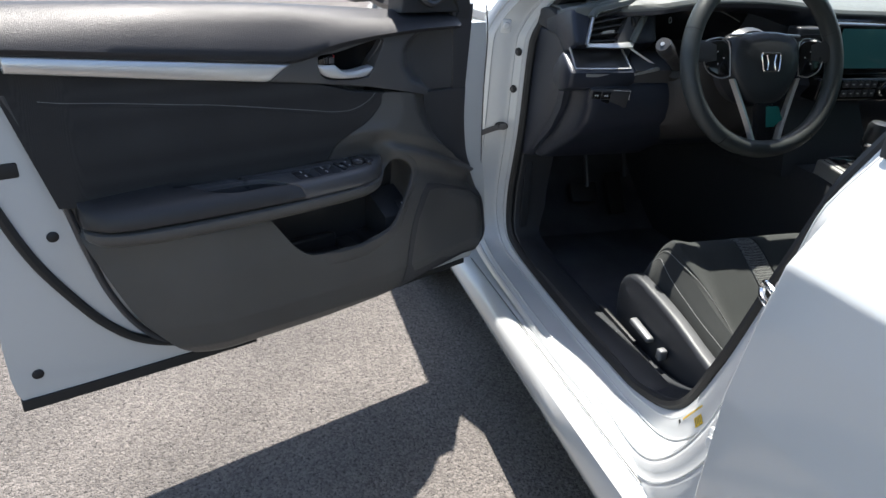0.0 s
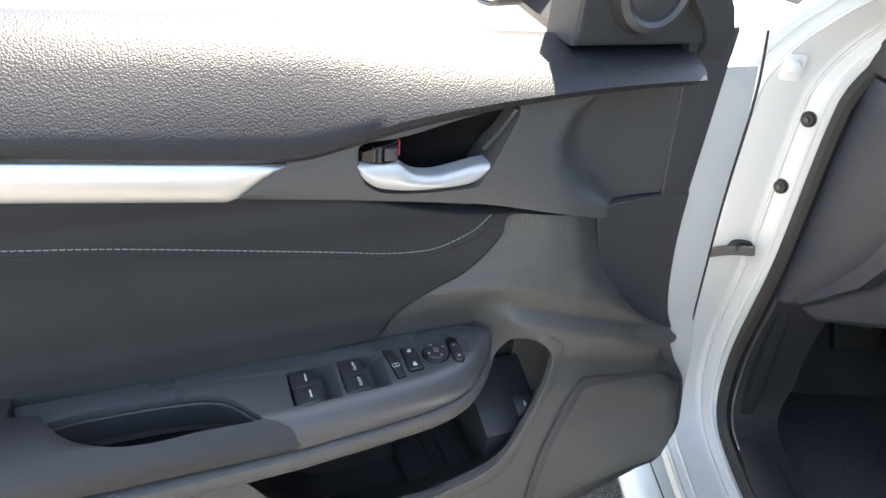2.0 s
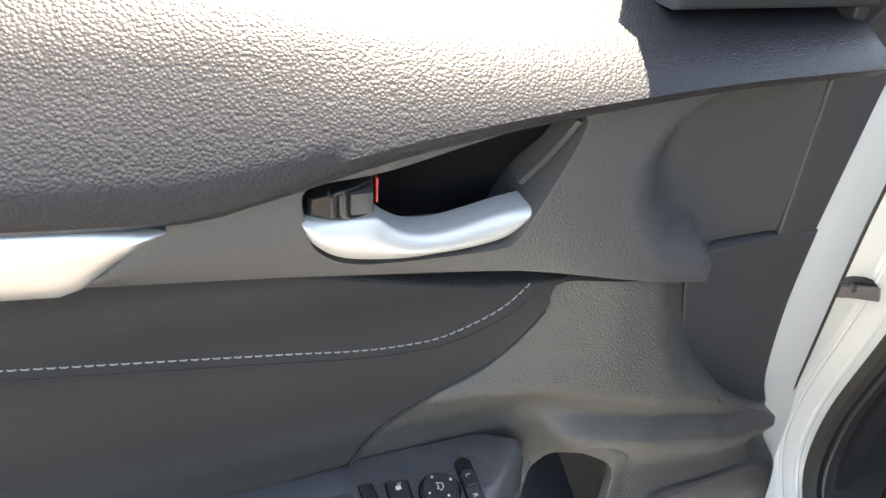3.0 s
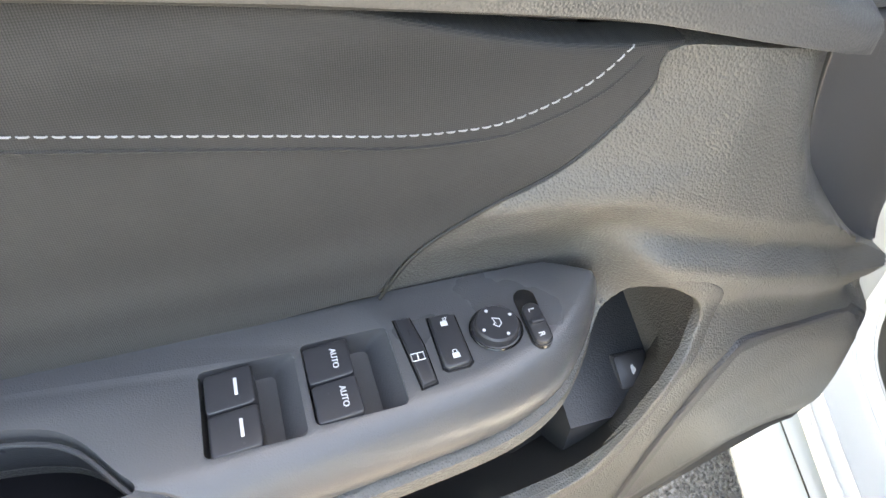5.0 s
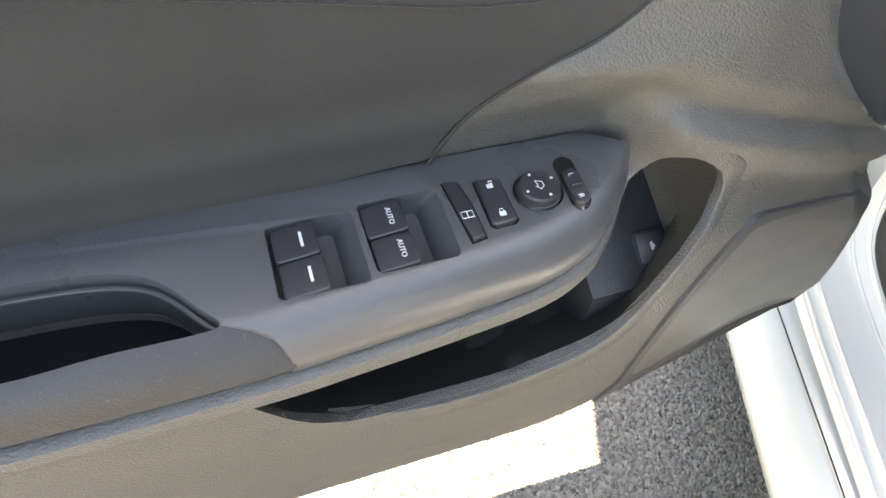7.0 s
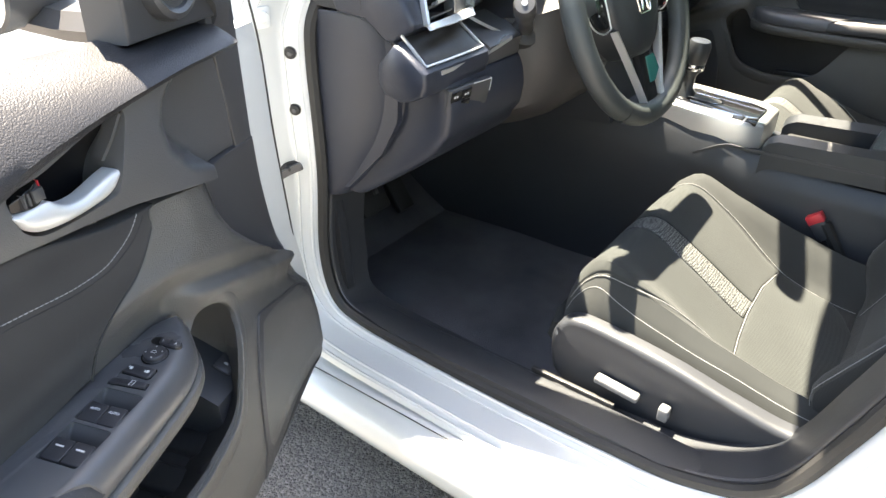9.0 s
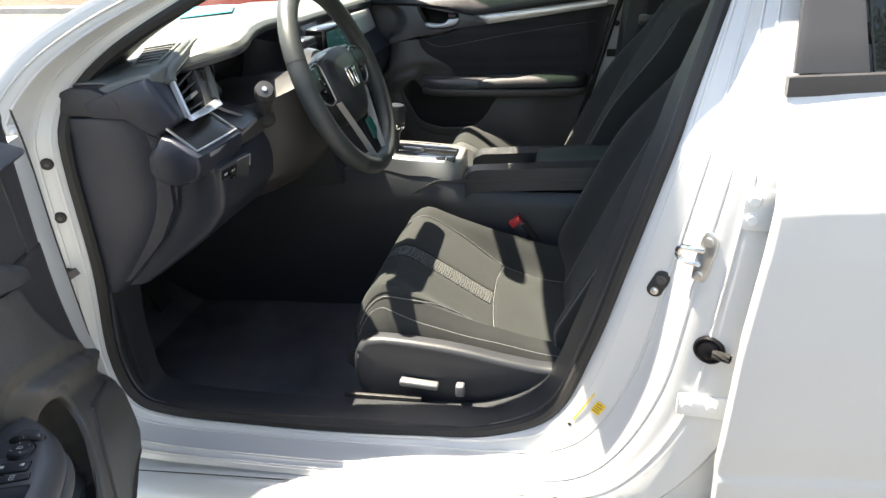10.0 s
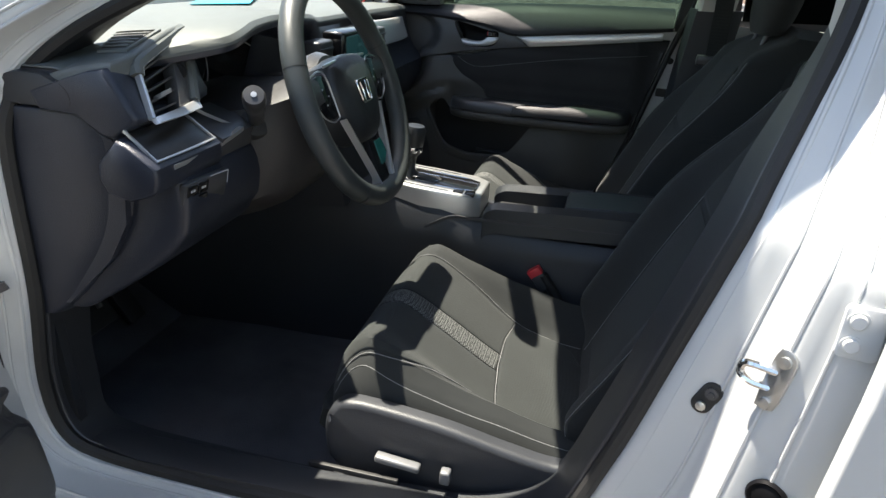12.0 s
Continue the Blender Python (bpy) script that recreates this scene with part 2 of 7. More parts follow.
def slab(rows, back, bevel=0.0):
    """A sheet of rows of points with the thickness of the vector back (or a function of the point), with rounded rim."""
    bm = bmesh.new()
    off = back if callable(back) else (lambda p: Vector(back))
    f = [[bm.verts.new(p) for p in r] for r in rows]
    g = [[bm.verts.new(p + off(p)) for p in r] for r in rows]
    m, k = len(rows), len(rows[0])
    for i in range(m - 1):
        for j in range(k - 1):
            bm.faces.new((f[i][j], f[i][j + 1], f[i + 1][j + 1], f[i + 1][j]))
            bm.faces.new((g[i][j], g[i + 1][j], g[i + 1][j + 1], g[i][j + 1]))
    rim = [(0, j) for j in range(k)] + [(i, k - 1) for i in range(1, m)] + [(m - 1, j) for j in range(k - 2, -1, -1)] + [(i, 0) for i in range(m - 2, 0, -1)]
    for (a, b), (c, d) in zip(rim, rim[1:] + rim[:1]):
        bm.faces.new((f[a][b], g[a][b], g[c][d], f[c][d]))
    edges = []
    if bevel:
        for (a, b), (c, d) in zip(rim, rim[1:] + rim[:1]):
            e = bm.edges.get((f[a][b], f[c][d]))
            if e:
                edges.append(e)
    bmesh.ops.remove_doubles(bm, verts=bm.verts, dist=1e-5)
    bmesh.ops.recalc_face_normals(bm, faces=bm.faces)
    if bevel:
        edges = [e for e in edges if e.is_valid]
        bmesh.ops.bevel(bm, geom=edges, offset=bevel, segments=3, affect="EDGES", profile=0.5, clamp_overlap=True)
    return bm


def between(low, high, n, m, depth):
    """Rows of a panel between two outlines (a, z); depth(a, z, u, v) gives how far it stands out."""
    lo = even([Vector((*p, 0)) for p in low], n)
    hi = even([Vector((*p, 0)) for p in high], n)
    rows = []
    for j in range(m):
        v = j / (m - 1)
        row = []
        for i in range(n):
            q = lo[i].lerp(hi[i], v)
            row.append(Vector((q.x, depth(q.x, q.y, i / (n - 1), v), q.y)))
        rows.append(row)
    return rows


def sweep(path, profile, closed=False, up=(0, 0, 1), scale=None):
    """A profile of (side, up) points carried along a path."""
    rings, k = [], len(path)
    up = Vector(up)
    for i, p in enumerate(path):
        a = path[i - 1] if (i or closed) else path[0]
        b = path[(i + 1) % k] if (i < k - 1 or closed) else path[-1]
        d = (b - a).normalized()
        s = d.cross(up)
        s = s.normalized() if s.length > 1e-6 else Vector((1, 0, 0))
        w = s.cross(d).normalized()
        f = scale(i / max(k - 1, 1)) if scale else 1.0
        rings.append([p + s * (x * f) + w * (y * f) for x, y in profile])
    return loft(rings, True, not closed, closed)


def disc(r, n=10, sx=1.0, sy=1.0):
    return [(math.cos(2 * math.pi * i / n) * r * sx, math.sin(2 * math.pi * i / n) * r * sy) for i in range(n)]


def tube(path, r, n=8, closed=False, up=(0, 0, 1), scale=None):
    return sweep(path, disc(r, n), closed, up, scale)


def prism(outline, place, depth, bevel=0.0, seg=2):
    """An outline of (u, v) points as a block; place(u, v, w) puts it in space, w from 0 (face) to depth."""
    bm = bmesh.new()
    f = [bm.verts.new(place(u, v, 0)) for u, v in outline]
    g = [bm.verts.new(place(u, v, depth)) for u, v in outline]
    k = len(outline)
    face = bm.faces.new(f)
    bm.faces.new(list(reversed(g)))
    for i in range(k):
        j = (i + 1) % k
        bm.faces.new((f[j], f[i], g[i], g[j]))
    bmesh.ops.recalc_face_normals(bm, faces=bm.faces)
    if bevel:
        bmesh.ops.bevel(bm, geom=list(face.edges), offset=bevel, segments=seg, affect="EDGES", profile=0.5, clamp_overlap=True)
    return bm


def rounded(x0, y0, x1, y1, r, n=5):
    """Outline of a rounded rectangle."""
    out = []
    for cx, cy, a in ((x1 - r, y1 - r, 0), (x0 + r, y1 - r, 90), (x0 + r, y0 + r, 180), (x1 - r, y0 + r, 270)):
        for i in range(n + 1):
            t = radians(a + 90 * i / n)
            out.append((cx + r * math.cos(t), cy + r * math.sin(t)))
    return out


def box(x0, y0, z0, x1, y1, z1, bevel=0.004, seg=2, m=None):
    bm = bmesh.new()
    bmesh.ops.create_cube(bm, size=1)
    for v in bm.verts:
        v.co = Vector((x0 + (v.co.x + 0.5) * (x1 - x0), y0 + (v.co.y + 0.5) * (y1 - y0), z0 + (v.co.z + 0.5) * (z1 - z0)))
    if bevel:
        bmesh.ops.bevel(bm, geom=bm.edges[:], offset=bevel, segments=seg, affect="EDGES", profile=0.5, clamp_overlap=True)
    if m:
        bm.transform(m)
    return bm


def turned(profile, n=20, m=None):
    """A body of revolution about z from (r, z) points."""
    rings = [[Vector((r * math.cos(2 * math.pi * i / n), r * math.sin(2 * math.pi * i / n), z)) for i in range(n)] for r, z in profile]
    bm = loft(rings)
    if m:
        bm.transform(m)
    return bm


def part(name, bm, mat, parent=None, label="", sharp=38, m=None):
    """Links a bmesh as ONE mesh object under a thing or a part."""
    me = bpy.data.meshes.new(name)
    bm.to_mesh(me)
    bm.free()
    me.polygons.foreach_set("use_smooth", [True] * len(me.polygons))
    me.set_sharp_from_angle(angle=radians(sharp))
    me.materials.append(mat)
    ob = new(name, me)
    if m:
        ob.matrix_basis = m
    if parent:
        ob.parent = parent
        if parent.type == "EMPTY" and parent.parent is None:
            ob.matrix_parent_inverse = Matrix.Translation(-parent.location)
    if label:
        ob["label"] = label
    return ob


def thing(name, bm, mat, label, category, m=None, group="", sharp=38):
    """A top-level thing whose body is one mesh."""
    return tagged(part(name, bm, mat, None, "", sharp, m), label, category, group)


def carve(ob, cutters, bevel=0.0, seg=2):
    """Cuts closed bodies out of a part for good, and rounds the new edges."""
    tools = []
    for c in cutters:
        me = bpy.data.meshes.new("cutter")
        c.to_mesh(me)
        c.free()
        o = new("cutter", me)
        o.matrix_world = ob.matrix_world.copy() if ob.parent is None else Matrix.Identity(4)
        tools.append(o)
    par, inv, basis = ob.parent, ob.matrix_parent_inverse.copy(), ob.matrix_basis.copy()
    ob.parent = None
    ob.matrix_basis = Matrix.Identity(4)
    for o in tools:
        o.matrix_world = Matrix.Identity(4)
        md = ob.modifiers.new("cut", "BOOLEAN")
        md.operation, md.object, md.solver = "DIFFERENCE", o, "EXACT"
    if bevel:
        md = ob.modifiers.new("edge", "BEVEL")
        md.width, md.segments, md.limit_method, md.angle_limit = bevel, seg, "ANGLE", radians(50)
    dg = bpy.context.evaluated_depsgraph_get()
    dg.update()
    me = bpy.data.meshes.new_from_object(ob.evaluated_get(dg))
    ob.modifiers.clear()
    old = ob.data
    ob.data = me
    me.polygons.foreach_set("use_smooth", [True] * len(me.polygons))
    me.set_sharp_from_angle(angle=radians(38))
    bpy.data.meshes.remove(old)
    for o in tools:
        d = o.data
        bpy.data.objects.remove(o)
        bpy.data.meshes.remove(d)
    ob.parent, ob.matrix_parent_inverse, ob.matrix_basis = par, inv, basis
    return ob


def text_mesh(words, size, m, depth=0.0002):
    cu = bpy.data.curves.new("letters", "FONT")
    cu.body, cu.size, cu.align_x, cu.align_y, cu.extrude = words, size, "CENTER", "CENTER", depth
    ob = new("letters", cu)
    dg = bpy.context.evaluated_depsgraph_get()
    dg.update()
    me = bpy.data.meshes.new_from_object(ob.evaluated_get(dg))
    bpy.data.objects.remove(ob)
    bpy.data.curves.remove(cu)
    bm = bmesh.new()
    bm.from_mesh(me)
    bpy.data.meshes.remove(me)
    bm.transform(m)
    return bm

# ---- the car park ----
def asphalt():
    m = bpy.data.materials.new("worn asphalt")
    m.use_nodes = True
    n, l = m.node_tree.nodes, m.node_tree.links
    b = n["Principled BSDF"]
    co = n.new("ShaderNodeTexCoord")
    v = n.new("ShaderNodeTexVoronoi")
    v.inputs["Scale"].default_value = 190
    warp, shift = n.new("ShaderNodeTexNoise"), n.new("ShaderNodeVectorMath")
    warp.inputs["Scale"].default_value, warp.inputs["Detail"].default_value = 150, 3
    shift.operation = "MULTIPLY_ADD"
    shift.inputs[1].default_value = (0.007, 0.007, 0.007)
    l.new(co.outputs["Object"], warp.inputs["Vector"])
    l.new(warp.outputs["Color"], shift.inputs[0])
    l.new(co.outputs["Object"], shift.inputs[2])
    l.new(shift.outputs["Vector"], v.inputs["Vector"])
    v2 = n.new("ShaderNodeTexNoise")
    v2.inputs["Scale"].default_value, v2.inputs["Detail"].default_value = 300, 4
    l.new(co.outputs["Object"], v2.inputs["Vector"])
    big = n.new("ShaderNodeTexNoise")
    big.inputs["Scale"].default_value, big.inputs["Detail"].default_value = 2.2, 8
    l.new(co.outputs["Object"], big.inputs["Vector"])
    ramp = n.new("ShaderNodeValToRGB")
    ramp.color_ramp.elements[0].color, ramp.color_ramp.elements[1].color = (0.085, 0.077, 0.071, 1), (0.205, 0.185, 0.170, 1)
    ramp.color_ramp.elements[0].position, ramp.color_ramp.elements[1].position = 0.05, 1.0
    # dark pits between the stones, in patches
    gaps, pits = n.new("ShaderNodeTexVoronoi"), n.new("ShaderNodeMapRange")
    gaps.feature = "DISTANCE_TO_EDGE"
    gaps.inputs["Scale"].default_value = 150
    l.new(shift.outputs["Vector"], gaps.inputs["Vector"])
    patch_, sink = n.new("ShaderNodeTexNoise"), n.new("ShaderNodeMath")
    patch_.inputs["Scale"].default_value, patch_.inputs["Detail"].default_value = 110, 3
    l.new(co.outputs["Object"], patch_.inputs["Vector"])
    pits.inputs["From Min"].default_value, pits.inputs["From Max"].default_value = 0.54, 0.66
    pits.inputs["To Min"].default_value, pits.inputs["To Max"].default_value = 0.0, 0.15
    l.new(patch_.outputs["Fac"], pits.inputs["Value"])
    sink.operation = "LESS_THAN"
    l.new(gaps.outputs["Distance"], sink.inputs[0])
    l.new(pits.outputs["Result"], sink.inputs[1])
    stone = n.new("ShaderNodeMix")
    stone.data_type = "RGBA"
    stone.inputs["B"].default_value = (0.045, 0.041, 0.039, 1)
    l.new(sink.outputs[0], stone.inputs["Factor"])
    l.new(ramp.outputs["Color"], stone.inputs["A"])
    l.new(v.outputs["Color"], ramp.inputs["Fac"])
    mx = n.new("ShaderNodeMix")
    mx.data_type, mx.blend_type = "RGBA", "OVERLAY"
    mx.inputs["Factor"].default_value = 0.55
    l.new(stone.outputs["Result"], mx.inputs["A"])
    l.new(big.outputs["Fac"], mx.inputs["B"])
    l.new(mx.outputs["Result"], b.inputs["Base Color"])
    b.inputs["Roughness"].default_value = 0.9
    add = n.new("ShaderNodeMath")
    add.operation = "MULTIPLY_ADD"
    add.inputs[1].default_value = 0.6
    l.new(v2.outputs["Fac"], add.inputs[0])
    l.new(v.outputs["Distance"], add.inputs[2])
    bp = n.new("ShaderNodeBump")
    bp.inputs["Distance"].default_value = 0.007
    bp.invert = True
    l.new(add.outputs[0], bp.inputs["Height"])
    l.new(bp.outputs["Normal"], b.inputs["Normal"])
    return m


ASPHALT = asphalt()
_bm = bmesh.new()
_q = [_bm.verts.new(p) for p in ((-2500, -2500, 0), (2500, -2500, 0), (2500, 2500, 0), (-2500, 2500, 0))]
_bm.faces.new(_q)
tagged(part("ground", _bm, ASPHALT), "worn grey asphalt of an open car park", "ground", kind="structure")

# ---- the car: body ----
MID = 0.78                                   # the car's long axis lies at y = MID; its nose points to -x
car = new("car")
car.location = (1.0, MID, 0.0)
tagged(car, "white compact saloon with its front door wide open", "car")


def mirrored(bm):
    """The same body on the other side of the car."""
    for v in bm.verts:
        v.co.y = 2 * MID - v.co.y
    bmesh.ops.reverse_faces(bm, faces=bm.faces)
    return bm


def lean(z):
    """How far the side leans in above the waist."""
    return max(z - 0.86, 0) * 0.36


OPENING = [(-0.015, 0.46), (0.006, 0.365), (0.075, 0.335), (0.24, 0.328), (0.40, 0.328), (0.56, 0.336), (0.68, 0.348),
           (0.785, 0.40), (0.842, 0.53), (0.89, 0.70), (0.94, 0.88), (0.995, 1.07), (1.01, 1.22), (0.975, 1.315),
           (0.86, 1.35), (0.70, 1.305), (0.48, 1.178), (0.28, 1.074), (0.115, 0.992), (0.030, 0.918), (0.008, 0.827), (0.004, 0.63)]
JAMB = [0.06, 0.05, 0.035, 0.03, 0.03, 0.032, 0.06, 0.15, 0.19, 0.155, 0.11, 0.075, 0.055, 0.045, 0.04, 0.045, 0.05, 0.05, 0.062, 0.07, 0.072, 0.068]


def opening_ring(out, y_of, n=10):
    """A loop round the door opening, grown outwards by out * the jamb's width."""
    core = spline([(x, 0, z) for x, z in OPENING], n, True)
    wide = spline([(w, 0, 0) for w in JAMB], n, True)
    k = len(core)
    ring = []
    for i, p in enumerate(core):
        d = (core[(i + 1) % k] - core[i - 1]).normalized()
        o = Vector((d.z, 0, -d.x))
        q = p + o * wide[i].x * out
        q.y = y_of(q.z, p.z)
        ring.append(q)
    return ring


def jamb_y(f):
    def y(z, zc):
        reach = 0.115 * (1 - step(0.86, 1.08, zc)) + 0.035 * step(0.86, 1.08, zc)
        reach *= 1 - 0.2 * (1 - step(0.34, 0.42, zc))
        return 0.035 + lean(z) - reach * f
    return y


def side_frame():
    steps = ((-0.03, -0.3), (0.0, 0.0), (0.05, 0.10), (0.11, 0.15), (0.20, 0.19), (0.31, 0.235), (0.345, 0.26), (0.375, 0.33), (0.45, 0.66), (0.48, 0.735), (0.52, 0.775),
             (0.60, 0.81), (0.66, 0.83), (0.685, 0.86), (0.74, 0.90), (0.93, 0.93), (1.0, 0.945), (1.04, 0.9), (1.06, 0.4))
    rings = [opening_ring(o, jamb_y(f)) for o, f in steps]
    return loft(rings, True, False)


def rocker():
    prof = [(0.03, 0.300), (-0.050, 0.288), (-0.062, 0.283), (-0.078, 0.279), (-0.094, 0.264), (-0.100, 0.238), (-0.094, 0.212), (-0.078, 0.192), (-0.03, 0.18), (0.10, 0.18)]
    rings = []
    for x in (-0.55, -0.3, -0.1, 0.1, 0.3, 0.5, 0.7, 0.9, 1.1, 1.4, 1.7, 1.95):
        r = 0.045 * (x - 0.2)
        rings.append([Vector((x, y, z + (r if z > 0.25 else r * 0.3))) for y, z in prof])
    return loft(rings, True, True)


body_side = part("body_side", side_frame(), WHITE, car, "white painted door opening frame with pillars and sill")
part("rocker", rocker(), WHITE, body_side, m=None)
part("rocker", mirrored(rocker()), WHITE, car)
part("body_side", mirrored(side_frame()), WHITE, car, "white painted door opening frame")


part("sill_seam", tube(spline([(0.0, -0.0635, 0.2795), (0.2, -0.0635, 0.2885), (0.44, -0.0635, 0.2985), (0.70, -0.0635, 0.3095), (0.85, -0.0635, 0.317)], 5), 0.0011, 6), RUBBER, body_side)


def seal(out, f, r):
    return tube(even(opening_ring(out, jamb_y(f)), 200, True), r, 8, True, up=(0, 1, 0))


part("door_seal", seal(-0.03, -0.03, 0.0105), RUBBER, body_side, "black rubber weatherstrip round the door opening")
for _o, _f, _r in ((0.11, 0.12, 0.0035), (0.33, 0.248, 0.0022), (0.475, 0.722, 0.0026), (0.685, 0.858, 0.0022)):
    part("jamb_bead", seal(_o, _f, _r), WHITE, body_side)
part("pillar_foot", slab([[Vector((0.885 + 0.118 * j / 6 + (0.20 - 0.118 * j / 6) * i / 6, -0.056, 0.285 + 0.185 * j / 6)) for i in range(7)] for j in range(7)], (0, 0.012, 0), 0.003), WHITE, body_side)
part("door_seal", mirrored(seal(-0.02, -0.05, 0.0085)), RUBBER, car)
part("seal_lip", seal(-0.075, -0.16, 0.0035), SMOOTH, body_side, "grey inner lip of the weatherstrip")
part("pillar_trim", loft([opening_ring(-0.06, jamb_y(-0.1)), opening_ring(-0.085, jamb_y(-0.22)), opening_ring(-0.10, jamb_y(-0.45)), opening_ring(-0.12, jamb_y(-0.9))], True, False), CABIN, body_side, "black inner edge trim")


def skin_y(z):
    """Outer skin of the side: rounded below, a crease at the waist, then leaning in."""
    return curve_at([(0.20, -0.085), (0.30, -0.104), (0.40, -0.1145), (0.424, -0.1155), (0.434, -0.1118), (0.46, -0.1155), (0.49, -0.119), (0.64, -0.126), (0.76, -0.123), (0.822, -0.117), (0.832, -0.112), (0.935, -0.052), (1.30, 0.10)], z)


def side_skin(x_front, x_back, z_low, z_high, n=14, m=72, t=0.02):
    rows = []
    for j in range(m):
        z = z_low + (z_high - z_low) * j / (m - 1)
        a, b = x_front(z), x_back(z)
        rows.append([Vector((a + (b - a) * i / (n - 1), skin_y(z - 0.07 * (a + (b - a) * i / (n - 1) - 1.03)) , z)) for i in range(n)])
    return slab(rows, (0, t, 0), 0.004)


def rear_edge(z):
    return curve_at([(0.25, 1.03), (0.36, 1.012), (0.45, 1.008), (0.65, 1.012), (0.80, 1.026), (0.94, 1.036), (1.35, 1.07)], z)


def arch(xc, r, x_far, side):
    def f(z):
        h = z - 0.32
        if abs(h) >= r:
            return x_far
        d = math.sqrt(r * r - h * h)
        return max(x_far, xc + d) if side > 0 else min(x_far, xc - d)
    return f


rear_door = part("rear_door", side_skin(rear_edge, arch(2.20, 0.36, 1.93, -1), 0.24, 0.945, 24, 150), WHITE, car, "closed white rear door")
part("rear_door", mirrored(side_skin(rear_edge, arch(2.20, 0.36, 1.93, -1), 0.24, 0.945)), WHITE, car, "closed white rear door")
part("rear_quarter", side_skin(arch(2.20, 0.36, 1.94, 1), lambda z: 2.75, 0.24, 0.945, 16, 40), WHITE, car)
part("rear_quarter", mirrored(side_skin(arch(2.20, 0.36, 1.94, 1), lambda z: 2.75, 0.24, 0.945, 16, 40)), WHITE, car)
FENDER_EDGE = lambda z: curve_at([(0.25, -0.06), (0.6, -0.095), (0.9, -0.085), (0.95, -0.075)], z)
part("front_fender", side_skin(arch(-0.50, 0.36, -1.30, 1), FENDER_EDGE, 0.24, 0.90, 16, 40), WHITE, car)
part("front_fender", mirrored(side_skin(arch(-0.50, 0.36, -1.30, 1), FENDER_EDGE, 0.24, 0.90, 16, 40)), WHITE, car)
part("front_fender", side_skin(lambda z: -1.45, arch(-0.50, 0.36, -0.52, -1), 0.24, 0.80, 10, 40), WHITE, car)
part("front_fender", mirrored(side_skin(lambda z: -1.45, arch(-0.50, 0.36, -0.52, -1), 0.24, 0.80, 10, 40)), WHITE, car)


def hood():
    rows = []
    for j in range(14):
        v = j / 13
        x = -0.38 - 1.0 * v + 0.0
        row = []
        for i in range(17):
            u = i / 16
            y = -0.055 + 1.67 * u
            edge = abs(2 * u - 1)
            z = 0.965 - 0.18 * v ** 1.5 - 0.06 * edge ** 2.5
            xx = x + (0.30 * edge ** 2) * (1 - v) + 0.10 * edge ** 2 * v
            row.append(Vector((xx, y, z)))
        rows.append(row)
    return slab(rows, (0, 0, -0.02), 0.004)


part("bonnet", hood(), WHITE, car, "white bonnet")


def nose(x0, dx, z_mid, high):
    rows = []
    for j in range(12):
        v = j / 11
        z = 0.20 + (high - 0.20) * v
        row = []
        for i in range(21):
            u = i / 20
            e = abs(2 * u - 1)
            row.append(Vector((x0 + dx * (1 - 0.45 * e ** 3 - 0.25 * (2 * v - 1) ** 2), -0.085 + 1.73 * u, z)))
        rows.append(row)
    return slab(rows, (0.02 if dx < 0 else -0.02, 0, 0), 0.004)


part("front_bumper", nose(-1.2, -0.28, 0.5, 0.79), WHITE, car)
part("rear_bumper", nose(2.65, 0.22, 0.5, 0.95), WHITE, car)


def roof_point(x, e, lift=0.0):
    z = curve_at([(0.40, 1.312), (0.44, 1.322), (0.50, 1.335), (0.7, 1.375), (1.0, 1.40), (1.4, 1.40), (1.8, 1.365), (2.05, 1.31)], x)
    return Vector((x, MID + e * 0.545, z - 0.055 * abs(e) ** 2.4 + lift))


def roof(x0, x1, drop, t):
    rows = []
    for j in range(21):
        e = -1 + 2 * j / 20
        f = x0 + 0.07 * e * e
        rows.append([roof_point(f + (x1 - f) * i / 20, e, -drop) for i in range(21)])
    return slab(rows, (0, 0, -t), 0.004)


part("roof", roof(0.40, 2.05, 0.0, 0.012), WHITE, car, "white roof")
part("headliner", roof(0.43, 1.98, 0.03, 0.01), CREAM, car, "pale grey headliner")


def screen_glass(x0, z0, x1, z1, w0, w1, bow):
    rows = []
    for j in range(9):
        v = j / 8
        row = []
        for i in range(13):
            u = 2 * i / 12 - 1
            row.append(Vector((x0 + (x1 - x0) * v + bow * u * u, MID + u * (w0 + (w1 - w0) * v), z0 + (z1 - z0) * v + 0.02 * math.sin(math.pi * v) - 0.03 * u * u)))
        rows.append(row)
    return slab(rows, (0, 0, -0.004))


for _nm, _bm in (("windscreen", screen_glass(-0.42, 0.955, 0.405, 1.312, 0.70, 0.55, 0.12)), ("rear_window", screen_glass(2.62, 1.0, 2.04, 1.32, 0.62, 0.54, -0.12))):
    _g = part(_nm, _bm, PANE, car, "clear windscreen" if _nm == "windscreen" else "rear window")
mir = part("inner_mirror", loft([[Vector((0.375 + dx * s - 0.12 * (y - 0.72), y, 1.205 + dz * s)) for dx, dz in ((-0.018, -0.026), (-0.018, 0.028), (0.0, 0.034), (0.010, 0.030), (0.012, -0.028), (0.0, -0.034))] for y, s in ((0.60, 0.55), (0.61, 0.9), (0.63, 1.0), (0.81, 1.0), (0.83, 0.9), (0.84, 0.55))]), SMOOTH, car, "black interior mirror")
part("mirror_stalk", tube(spline([(0.37, 0.73, 1.225), (0.35, 0.755, 1.25), (0.335, 0.775, 1.262)], 4), 0.010, 8), SMOOTH, mir)
